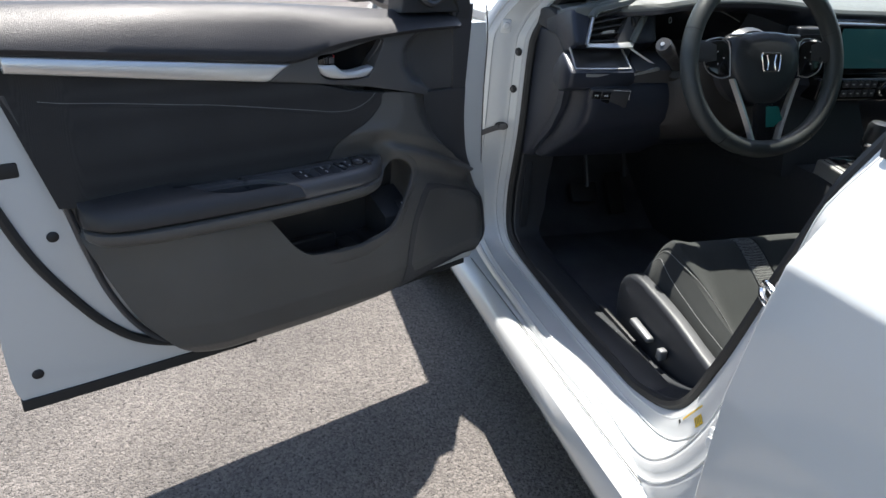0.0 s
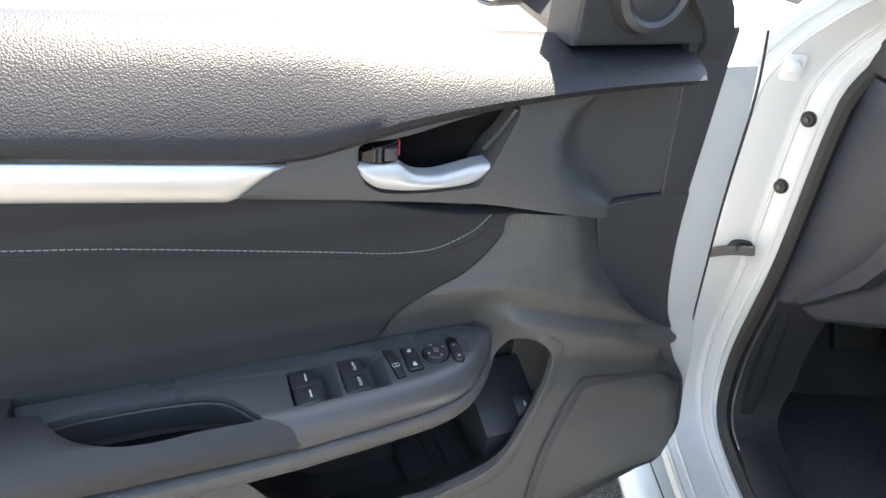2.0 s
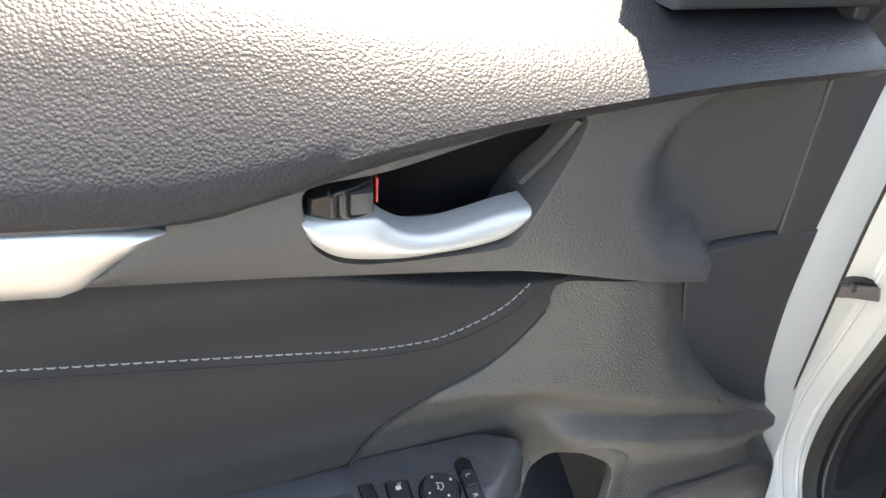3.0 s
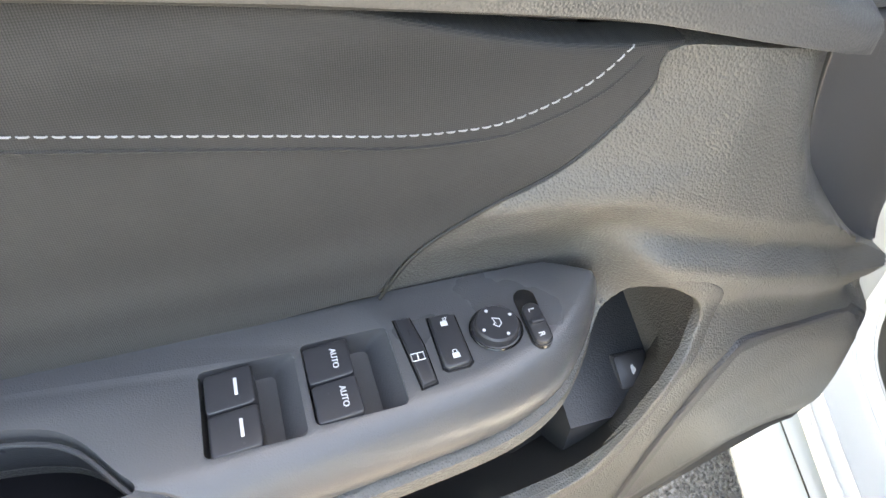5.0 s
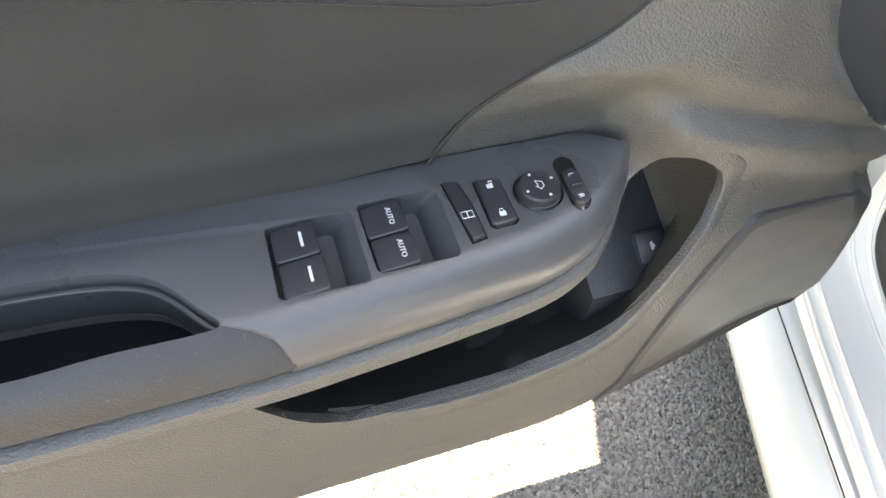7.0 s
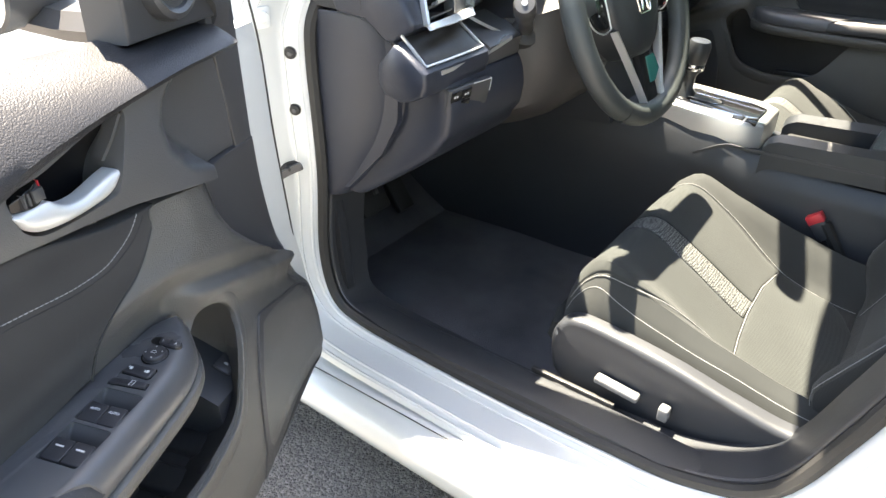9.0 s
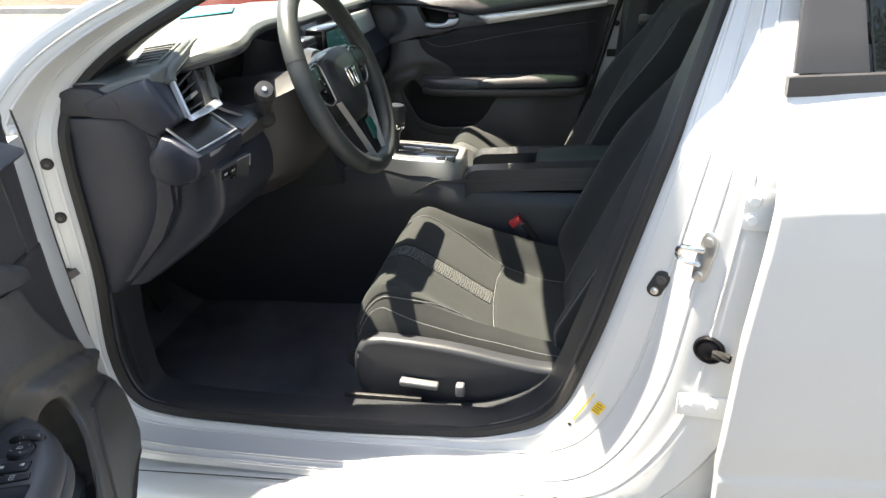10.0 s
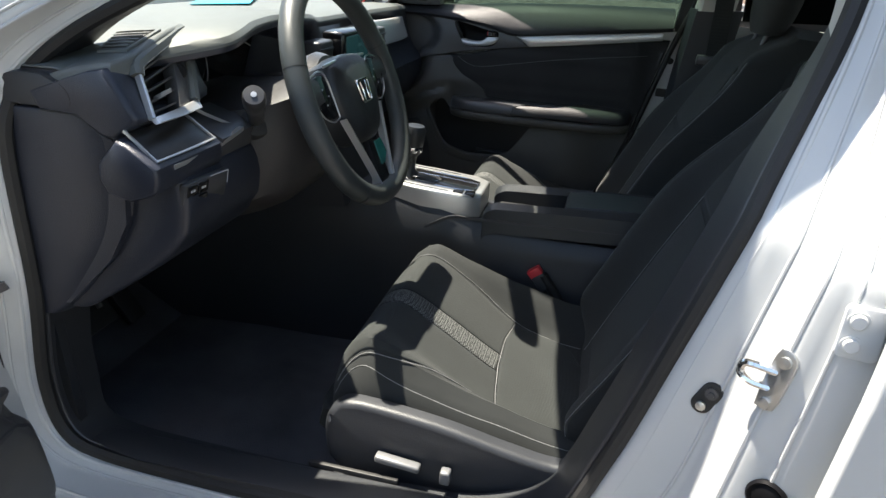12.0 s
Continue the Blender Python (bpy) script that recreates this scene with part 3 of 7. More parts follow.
part("sensor_cover", loft([[Vector((x, MID + dy, z + dz)) for dy, dz in ((-w, 0.008), (-w * 0.8, -0.02), (w * 0.8, -0.02), (w, 0.008))] for x, z, w in ((0.27, 1.238, 0.03), (0.32, 1.255, 0.05), (0.40, 1.29, 0.05))]), SMOOTH, mir)
part("boot_lid", slab([[Vector((2.60 + 0.20 * i / 6, 0.12 + 1.32 * j / 10, 0.985 - 0.03 * (i / 6) ** 2 - 0.02 * (j / 5 - 1) ** 2)) for i in range(7)] for j in range(11)], (0, 0, -0.02), 0.004), WHITE, car)
part("parcel_shelf", box(2.02, 0.14, 0.93, 2.62, 1.42, 0.95, 0.005), CARPET, car)
part("cowl", box(-0.50, 0.02, 0.90, -0.30, 1.54, 0.935, 0.01), SMOOTH, car)
part("firewall", box(-0.62, 0.02, 0.2, -0.56, 1.54, 0.92, 0.01), CARPET, car)
part("engine_tray", box(-1.22, 0.2, 0.18, -0.6, 1.36, 0.66, 0.02), RUBBER, car)
part("boot_bulkhead", box(1.95, 0.08, 0.2, 2.0, 1.48, 0.94, 0.01), CARPET, car)
part("boot_floor", box(2.0, 0.1, 0.2, 2.62, 1.46, 0.55, 0.02), CARPET, car)


# rear door above the waist: black pillar cover, glass, frame and waist strip
def waist(x):
    return 0.945 + 0.025 * (x - 1.03)


def upper_panel(xa, xb, za, zb, inset=0.0, t=0.008, n=8, m=10):
    rows = []
    for j in range(m):
        v = j / (m - 1)
        row = []
        for i in range(n):
            u = i / (n - 1)
            z0, z1 = za(u), zb(u)
            z = z0 + (z1 - z0) * v
            x = xa(z) + (xb(z) - xa(z)) * u
            row.append(Vector((x, skin_y(z - 0.07 * 0) + inset, z)))
        rows.append(row)
    return slab(rows, (0, t, 0), 0.002)


for _flip in (False, True):
    _f = mirrored if _flip else (lambda b: b)
    _par = rear_door if not _flip else car
    part("pillar_cover", _f(upper_panel(lambda z: rear_edge(z) + 0.004, lambda z: 1.122 - 0.12 * (z - 0.95), lambda u: waist(1.05) + 0.016, lambda u: 1.34, 0.004)), SMOOTH, _par, "black pillar cover")
    part("window_pane", _f(upper_panel(lambda z: 1.128 - 0.12 * (z - 0.95), lambda z: 2.0 - 0.9 * max(z - 1.12, 0), lambda u: waist(1.11 + 0.9 * u) + 0.014, lambda u: 1.335 - 0.05 * u * u, 0.010, 0.004, 14)), DARKGLASS, _par, "dark tinted side glass reflecting trees")
    part("waist_strip", _f(sweep([Vector((x, skin_y(waist(x)) + 0.002, waist(x) + 0.004)) for x in (1.033, 1.2, 1.5, 1.8, 1.98)], [(-0.006, -0.011), (0.006, -0.011), (0.007, 0.0), (0.006, 0.011), (-0.006, 0.011)])), SMOOTH, _par, "dark waist strip")
    part("rear_pillar", _f(upper_panel(lambda z: 2.01 - 0.9 * max(z - 1.12, 0), lambda z: 2.62 - 1.75 * max(z - 0.98, 0), lambda u: 0.94, lambda u: 1.32, 0.0, 0.02)), WHITE, car)
    part("roof_rail", _f(sweep(spline([(0.52, 0.155, 1.300), (0.70, 0.165, 1.345), (0.9, 0.170, 1.362), (1.3, 0.18, 1.362), (1.75, 0.19, 1.33), (2.05, 0.21, 1.28)], 6), [(-0.085, -0.01), (-0.05, -0.025), (0.06, -0.03), (0.08, 0.0), (0.06, 0.02), (-0.04, 0.02), (-0.08, 0.0)])), WHITE, car)


for _x in (-0.50, 2.20):
    for _y, _s in ((0.0, 1), (2 * MID, -1)):
        _m = pose(_x, _y, 0.318, 90, 0, 0) if _s > 0 else pose(_x, _y, 0.318, -90, 0, 0)
        tyre = part("wheel", turned([(0.20, -0.10), (0.30, -0.105), (0.316, -0.08), (0.318, 0.0), (0.316, 0.08), (0.30, 0.105), (0.20, 0.10)], 40), RUBBER, car, "black tyre on an alloy wheel", m=_m)
        part("rim", turned([(0.02, 0.06), (0.19, 0.04), (0.205, 0.102), (0.215, 0.105), (0.21, -0.1)], 40), SILVER, tyre)


# fittings of the front door opening
def flat_spline(pts, n):
    return [(p.x, p.y) for p in spline([(*q, 0) for q in pts], n)]


_dg = bpy.context.evaluated_depsgraph_get()
_dg.update()


def on_jamb(x, y, z, twist=0.0, lift=0.0):
    """A pose on the painted frame nearest to a place: z along the surface's outward normal, y upwards."""
    ok, p, nrm, _ = body_side.closest_point_on_mesh(Vector((x, y, z)), depsgraph=_dg)
    nrm = Vector(nrm)
    if nrm.y > 0:
        nrm = -nrm
    up = Vector((0, 0, 1))
    side = up.cross(nrm).normalized()
    up = nrm.cross(side).normalized()
    m = Matrix((side, up, nrm)).transposed().to_4x4()
    return Matrix.Translation(Vector(p) + nrm * lift) @ m @ Matrix.Rotation(radians(twist), 4, "Z")


for z, x in ((0.825, 0.004), (0.736, -0.001)):
    m = on_jamb(x, -0.004, z)
    pl = part("plug", turned([(0.0098, -0.003), (0.0098, 0.0012), (0.0085, 0.0016), (0.0075, 0.0046), (0.0005, 0.0052)], 18, m), RUBBER, body_side, "round black plug")
    part("plug_core", turned([(0.004, 0.004), (0.0036, 0.0072), (0.0004, 0.0075)], 6, m), SMOOTH, body_side)
strap = spline([(0.004, -0.002, 0.648), (-0.018, -0.030, 0.634), (-0.030, -0.075, 0.612), (-0.022, -0.11, 0.596)], 4)
part("check_strap", sweep(strap, [(-0.003, -0.006), (0.003, -0.006), (0.0035, 0.0), (0.003, 0.006), (-0.003, 0.006), (-0.0035, 0.0)]), SMOOTH, body_side, "black door check strap")
m = on_jamb(-0.012, -0.008, 0.641, -14)
part("check_bracket", prism(smooth2([(-0.017, -0.006), (-0.010, -0.009), (0.006, -0.009), (0.015, -0.004), (0.017, 0.004), (0.008, 0.010), (-0.006, 0.008), (-0.015, 0.003), (-0.017, -0.006)], 2)[:-1], lambda u, v, w: m @ Vector((u, v, 0.007 - w)), 0.010, 0.002), RUBBER, body_side, "dark steel check bracket")
part("bracket_ear", box(-0.013, -0.003, 0.004, -0.004, 0.004, 0.017, 0.0018, 2, m), RUBBER, body_side)
for u, v, r in ((0.009, 0.002, 0.0052), (-0.002, -0.002, 0.0036)):
    part("bolt", turned([(r, 0.006), (r, 0.0105), (r * 0.7, 0.0118), (0.0004, 0.012)], 12, m @ Matrix.Translation((u, v, 0))), SMOOTH, body_side)
# upper hinge end beside the wing
m = on_jamb(-0.035, -0.02, 0.885)
part("hinge_plate", prism(rounded(-0.012, -0.016, 0.012, 0.016, 0.005), lambda u, v, w: m @ Vector((u, v, 0.004 - w)), 0.006, 0.0015), WHITE_METAL, body_side, "white painted hinge end")
part("bolt", turned([(0.0085, 0.003), (0.0085, 0.006), (0.0065, 0.0095), (0.0004, 0.010)], 14, m @ Matrix.Translation((0.0, 0.002, 0))), WHITE_METAL, body_side)
# fittings on the centre pillar
m = on_jamb(0.926, 0.012, 0.662, -24)
part("door_switch", prism(rounded(-0.0115, -0.0215, 0.0115, 0.0215, 0.0114, 8), lambda u, v, w: m @ Vector((u, v, 0.003 - w)), 0.008, 0.002), RUBBER, body_side, "black rubber door switch plate")
part("switch_pin", turned([(0.0075, 0.002), (0.0072, 0.006), (0.0035, 0.0065), (0.003, 0.009), (0.0004, 0.009)], 16, m @ Matrix.Translation((0.0, 0.009, 0))), SMOOTH, body_side)
part("switch_screw", turned([(0.0055, 0.002), (0.0055, 0.006), (0.0004, 0.0075)], 12, m @ Matrix.Translation((0.0, -0.011, 0))), STEEL, body_side)
m = on_jamb(0.968, -0.052, 0.733, -8)
part("striker_plate", prism(flat_spline([(-0.009, -0.034), (0.009, -0.030), (0.011, 0.0), (0.009, 0.030), (-0.009, 0.034), (-0.012, 0.0), (-0.009, -0.034)], 3)[:-1], lambda u, v, w: m @ Vector((u, v, 0.003 - w)), 0.005, 0.0015), STEEL, body_side, "zinc door striker plate")
part("striker_loop", tube([m @ Vector(p) for p in spline([(-0.004, 0.008, 0.0), (-0.020, 0.008, 0.010), (-0.030, 0.004, 0.012), (-0.031, -0.006, 0.012), (-0.020, -0.011, 0.010), (-0.004, -0.011, 0.0)], 5)], 0.0042, 8), CHROME, body_side, "bright striker loop")
for v in (0.023, -0.026):
    part("bolt", turned([(0.0065, 0.002), (0.006, 0.006), (0.0004, 0.007)], 12, m @ Matrix.Translation((0, v, 0))), STEEL, body_side)
for z, x, y, tall in ((0.808, 1.010, -0.085, True), (0.515, 0.986, -0.080, False)):
    m = on_jamb(x, y, z)
    w, h = (0.0115, 0.026) if tall else (0.033, 0.017)
    part("hinge", prism(rounded(-w, -h, w + 0.012, h, 0.006), lambda u, v, d: m @ Vector((u, v, 0.004 - d)), 0.006, 0.0015), WHITE_METAL, body_side, "white painted rear door hinge")
    for u, v in ((0.0, 0.012), (0.0, -0.012)) if tall else ((-0.020, 0.0), (0.012, 0.0)):
        part("bolt", turned([(0.0095, 0.003), (0.0095, 0.0055), (0.0072, 0.0055), (0.0072, 0.0075), (0.006, 0.0085), (0.0004, 0.0085)], 14, m @ Matrix.Translation((u, v, 0))), WHITE_METAL, body_side)
m = on_jamb(0.987, -0.064, 0.604)
part("rear_check_boot", turned([(0.0205, -0.004), (0.0205, 0.002), (0.018, 0.005), (0.015, 0.003), (0.009, 0.006), (0.0004, 0.007)], 24, m), SHADE_BLACK, body_side, "round black rubber check boot")
part("check_spring", tube([m @ Vector((0.008 + 0.022 * k / 70, 0.0055 * math.cos(k * 0.8), 0.008 + 0.0055 * math.sin(k * 0.8))) for k in range(71)], 0.0014, 5), RUBBER, body_side, "dark coil spring")


def on_paint(p, along, n):
    """Axes for a flat label on the pillar: x along its length, z out of the paint."""
    n, p = Vector(n).normalized(), Vector(p)
    x = (Vector(along) - n * n.dot(Vector(along))).normalized()
    y = n.cross(x)
    p = p + n * 0.0009
    return Matrix(((x.x, y.x, n.x, p.x), (x.y, y.y, n.y, p.y), (x.z, y.z, n.z, p.z), (0, 0, 0, 1)))


m = on_paint((0.8537, 0.0112, 0.4354), (0.87, 0, -0.5), (-0.231, -0.965, 0.115))
part("warning_label", box(-0.0075, -0.011, -0.0005, 0.0075, 0.011, 0.0004, 0), YELLOW, body_side, "small yellow warning label", m=m)
for k in range(4):
    part("label_bar", box(-0.006, -0.008 + 0.0048 * k, 0.0004, 0.006 - 0.002 * (k % 2), -0.0065 + 0.0048 * k, 0.0006, 0), RUBBER, body_side, m=m)
m = on_paint((0.8345, 0.0163, 0.437), (0.0355, 0, 0.0615), (-0.252, -0.958, 0.135))
part("label_strip", box(-0.036, -0.0012, -0.0004, 0.026, 0.0012, 0.0004, 0), YELLOW, body_side, "narrow yellow label strip", m=m)
part("label_code", box(-0.050, -0.003, -0.0004, -0.045, 0.003, 0.0005, 0), RUBBER, body_side, m=m)

# ---- the doors ----
SWING = radians(70.0)
HINGE = Vector((-0.04, -0.05, 0.0))
DOOR_POSE = Matrix.Translation(HINGE) @ Matrix.Rotation(-SWING, 4, "Z")

PAD_LOW = [(0.187, 0.908), (0.286, 0.906), (0.356, 0.901), (0.42, 0.894), (0.481, 0.884), (0.535, 0.871), (0.585, 0.866), (0.748, 0.882), (0.897, 0.897), (1.03, 0.911)]
PAD_TOP = [(0.187, 0.932), (0.336, 0.936), (0.552, 0.952), (0.736, 0.960), (0.88, 0.964), (1.03, 0.967)]
STRIP_LOW = [(0.618, 0.8325), (0.763, 0.849), (0.903, 0.867), (1.005, 0.880)]
BEZEL_LOW = [(0.174, 0.771), (0.266, 0.773), (0.319, 0.786), (0.403, 0.803), (0.525, 0.821), (0.618, 0.8325)]
CLOTH_EDGE = [(0.365, 0.788), (0.377, 0.764), (0.408, 0.731), (0.447, 0.712), (0.479, 0.692), (0.498, 0.664)]
LOWER_LOW = [(0.098, 0.548), (0.070, 0.490), (0.055, 0.430), (0.049, 0.388), (0.058, 0.362), (0.100, 0.362), (0.157, 0.362), (0.324, 0.350), (0.52, 0.327), (0.701, 0.312), (0.765, 0.316), (0.814, 0.336), (0.858, 0.385), (0.895, 0.445), (0.958, 0.617)]
LOWER_HIGH = [(0.111, 0.578), (0.174, 0.620), (0.216, 0.665), (0.243, 0.715), (0.256, 0.768), (0.365, 0.787), (0.377, 0.764), (0.408, 0.731), (0.447, 0.712), (0.479, 0.692), (0.498, 0.664), (0.62, 0.655), (0.78, 0.650), (0.966, 0.650)]
POCKET = [(0.652, 0.598), (0.630, 0.568), (0.600, 0.524), (0.572, 0.500), (0.542, 0.492), (0.46, 0.490), (0.43, 0.496), (0.392, 0.507), (0.370, 0.523), (0.350, 0.552), (0.335, 0.582), (0.318, 0.606), (0.312, 0.622), (0.326, 0.639), (0.346, 0.651), (0.362, 0.650), (0.374, 0.634), (0.396, 0.612), (0.45, 0.604), (0.55, 0.603), (0.625, 0.606)]
RIM_IN = [(0.376, 0.651), (0.348, 0.653), (0.325, 0.640), (0.311, 0.620), (0.317, 0.604), (0.334, 0.581), (0.349, 0.552), (0.369, 0.522), (0.392, 0.506), (0.43, 0.495), (0.46, 0.489), (0.542, 0.491), (0.573, 0.499)]
RIM_OUT = [(0.372, 0.664), (0.342, 0.666), (0.312, 0.648), (0.295, 0.622), (0.302, 0.600), (0.322, 0.572), (0.337, 0.540), (0.357, 0.500), (0.386, 0.480), (0.425, 0.467), (0.46, 0.461), (0.547, 0.463), (0.587, 0.474)]
SPEAKER = [(0.338, 0.352), (0.330, 0.400), (0.326, 0.446), (0.317, 0.504), (0.301, 0.542), (0.289, 0.567), (0.277, 0.581), (0.262, 0.582), (0.221, 0.568), (0.134, 0.534), (0.085, 0.502), (0.074, 0.488), (0.062, 0.440), (0.056, 0.400), (0.068, 0.374), (0.157, 0.364)]


CREASE = [(0.10, 0.588), (0.203, 0.643), (0.256, 0.678), (0.30, 0.694), (0.35, 0.709), (0.413, 0.723), (0.46, 0.722)]
RIDGE = [(0.10, 0.568), (0.148, 0.590), (0.24, 0.635), (0.305, 0.661), (0.36, 0.677), (0.40, 0.684), (0.46, 0.684)]
CREASE_OUT = [(0.10, 0.100), (0.15, 0.114), (0.20, 0.129), (0.25, 0.139), (0.288, 0.144), (0.33, 0.142), (0.37, 0.136), (0.413, 0.128), (0.45, 0.124), (0.50, 0.119)]
CORNER_OUT = [(0.575, 0.104), (0.6005, 0.137), (0.643, 0.203), (0.6835, 0.2565), (0.705, 0.278), (0.742, 0.297), (0.79, 0.304)]
CORNER_IN = [(0.575, 0.098), (0.587, 0.118), (0.62, 0.172), (0.643, 0.194), (0.684, 0.230), (0.72, 0.2475), (0.755, 0.2567), (0.79, 0.262)]


def trim_depth(a, z):
    """How far the moulded lower trim stands out of the door: a creased upper face, a rounded ledge, then the lower bulge."""
    low = curve_at([(0.30, 0.118), (0.325, 0.148), (0.35, 0.164), (0.40, 0.172), (0.45, 0.173), (0.51, 0.173), (0.58, 0.168), (0.63, 0.152), (0.67, 0.136), (0.72, 0.124), (0.79, 0.119)], z)
    low -= 0.044 * (1 - step(0.10, 0.42, a)) * (1 - 0.6 * step(0.56, 0.78, z))
    zc, zr, bc = curve_at(CREASE, a), curve_at(RIDGE, a), curve_at(CREASE_OUT, a)
    if z >= zc:
        d = bc - 0.19 * (z - zc)
    elif z >= zr:
        d = bc - 0.30 * (zc - z) + 0.016 * (1 - step(zr - 0.002, zr + 0.012, z))
    else:
        d = bc - 0.30 * (zc - zr) + 0.016 - 0.012 * step(0.003, 0.045, zr - z)
        d += (low - d) * step(0.025, 0.075, zr - z)
    # hollow behind the switch panel
    hollow = bc + (0.111 - bc) * step(0.725, 0.665, z) if z < 0.725 else d
    d += (min(hollow, d) - d) * step(0.352, 0.392, a) * step(0.600, 0.640, z)
    if z > 0.655:
        d = min(d, 0.1190 + 0.24 * max(curve_at([(0.664, 0.498), (0.692, 0.479), (0.712, 0.447), (0.731, 0.408), (0.764, 0.377), (0.788, 0.365)], z) - a, 0))
    if z > 0.575:
        inner, outer = curve_at(CORNER_IN, z), curve_at(CORNER_OUT, z)
        f = min(max((a - inner) / max(outer - inner, 0.004), 0), 1)
        d = 0.094 + (d - 0.094) * f ** 0.8
    else:
        edge = curve_at([(0.36, 0.056), (0.39, 0.049), (0.43, 0.055), (0.49, 0.070), (0.548, 0.098), (0.575, 0.104)], z)
        d -= 0.026 * (1 - step(0.0, 0.05, a - edge)) ** 1.5
    d -= max(d - 0.114, 0) * step(0.620, 0.640, z) * step(0.43, 0.48, a)      # let in behind the armrest
    d -= 0.06 * step(0.72, 0.95, a)
    return max(d, 0.0895)


ARM_PLAN = [(0.80, 0.113), (0.66, 0.1125), (0.50, 0.1125), (0.43, 0.1135), (0.402, 0.1145), (0.386, 0.118), (0.378, 0.1255), (0.3815, 0.134), (0.3905, 0.147), (0.4076, 0.1645),
            (0.4252, 0.1765), (0.4559, 0.1870), (0.5062, 0.193), (0.555, 0.197), (0.60, 0.1998), (0.70, 0.201), (0.80, 0.199)]
RAIL_PLAN = [(0.945, 0.113)] + ARM_PLAN[:-1] + [(0.80, 0.1985), (0.86, 0.192), (0.915, 0.176), (0.942, 0.150)]


def plan_rings(plan, steps, n):
    """Rings round a plan (a, b): steps of (inset, z); the back edge along the cloth stays where it is."""
    core = even([Vector((*p, 0)) for p in smooth2(plan + plan[:1], 6)[:-1]], n, True)
    out = []
    for inset, z in steps:
        ring = []
        for i, p in enumerate(core):
            t = (core[(i + 1) % n] - core[i - 1]).normalized()
            w = max(step(0.118, 0.142, p.y) * (0.55 + 0.45 * step(0.385, 0.44, p.x)), 0.45 * (1 - step(0.383, 0.412, p.x)))
            q = p + Vector((t.y, -t.x, 0)) * (inset * w)
            ring.append(Vector((q.x, q.y, z)))
        out.append(ring)
    return out


def make_door(name, label, M, flip):
    def fit_in(bm):
        if flip:
            for v in bm.verts:
                v.co.y = -v.co.y
            bmesh.ops.reverse_faces(bm, faces=bm.faces)
        return bm

    # painted shell
    rows = []
    for j in range(22):
        z = 0.292 + (0.905 - 0.292) * j / 21
        a0 = curve_at([(0.29, 0.08), (0.36, 0.043), (0.42, 0.042), (0.5, 0.052), (0.6, 0.074), (0.75, 0.084), (0.85, 0.084), (0.905, 0.092)], z)
        a1 = curve_at([(0.29, 1.082), (0.33, 1.098), (0.6, 1.096), (0.905, 1.112)], z)
        bow = curve_at([(0.29, 0.03), (0.45, 0.008), (0.62, 0.0), (0.76, 0.003), (0.822, 0.012), (0.905, 0.045)], z)
        row = []
        for i in range(25):
            u = i / 24
            row.append(Vector((a0 + (a1 - a0) * u, bow, z - (0.0 if j else 0.004 * u) + 0.032 * (1 - u) ** 2 * (1 - j / 21))))
        rows.append(row)

    def inner_face(p):
        rim = min(p.x - 0.05, 0.97 - p.x, p.z - 0.285)
        return Vector((0, 0.086 - 0.05 * step(0.10, 0.14, rim) - p.y, 0))
    shell = part(name, fit_in(slab(rows, inner_face, 0.006)), WHITE, None, "", m=M)
    tagged(shell, label, "door")

    def piece(nm, bm, mat, text="", under=None):
        return part(nm, fit_in(bm), mat, under or shell, text)

    # soft upper pad
    rings = []
    low, top = smooth2(PAD_LOW), smooth2(PAD_TOP)
    for i in range(61):
        a = 0.187 + (1.03 - 0.187) * i / 60
        zl, zt = curve_at(low, a), curve_at(top, a)
        h = zt - zl
        end = 1 - 0.12 * (1 - step(0.187, 0.196, a))
        rings.append([Vector((a, b * end, z)) for b, z in ((0.03, zl), (0.03, zt - 0.02), (0.040, zt - 0.004), (0.056, zt), (0.074, zt - 0.002), (0.093, zt - 0.010),
                     (0.110, zl + h * 0.66), (0.122, zl + h * 0.45), (0.132, zl + h * 0.26), (0.1365, zl + h * 0.12), (0.135, zl + 0.002), (0.128, zl - 0.004))])
    piece("upper_pad", loft(rings), PAD, "black grained vinyl upper door pad")
    # silver strip
    tip = (0.574, 0.8605)
    lo = [tip, (0.596, 0.846), (0.612, 0.8345)] + STRIP_LOW
    hi = [tip] + [(a, curve_at(low, a) - 0.004) for a in (0.60, 0.65, 0.70, 0.75, 0.80, 0.85, 0.90, 0.95, 1.005)]
    piece("trim_strip", slab(between(lo, hi, 50, 5, lambda a, z, u, v: 0.128 + 0.004 * math.sin(math.pi * v)), (0, -0.02, 0), 0.002), SILVER, "long satin silver trim strip")
    # bezel round the inner handle
    hi = [(a, curve_at(low, a) - 0.003) for a in (0.186, 0.24, 0.286, 0.34, 0.40, 0.46, 0.50, 0.54, 0.574)] + [(0.596, 0.846), (0.612, 0.8345)]

    def bezel_depth(a, z, u, v):
        d = 0.121 + 0.003 * math.sin(math.pi * v) + 0.010 * math.exp(-((a - 0.31) / 0.06) ** 2) * (1 - v) ** 2
        rim = curve_at([(0.768, 0.272), (0.781, 0.288), (0.806, 0.318), (0.8335, 0.336), (0.86, 0.338), (0.882, 0.326), (0.898, 0.300), (0.908, 0.25)], z)
        dip = step(-0.004, 0.048, rim - a)
        bead = (1 - step(0.012, 0.030, z - curve_at([(0.20, 0.772), (0.266, 0.773), (0.319, 0.786), (0.40, 0.803)], a))) * step(0.262, 0.270, a)
        return d - 0.036 * dip * (1 - bead)
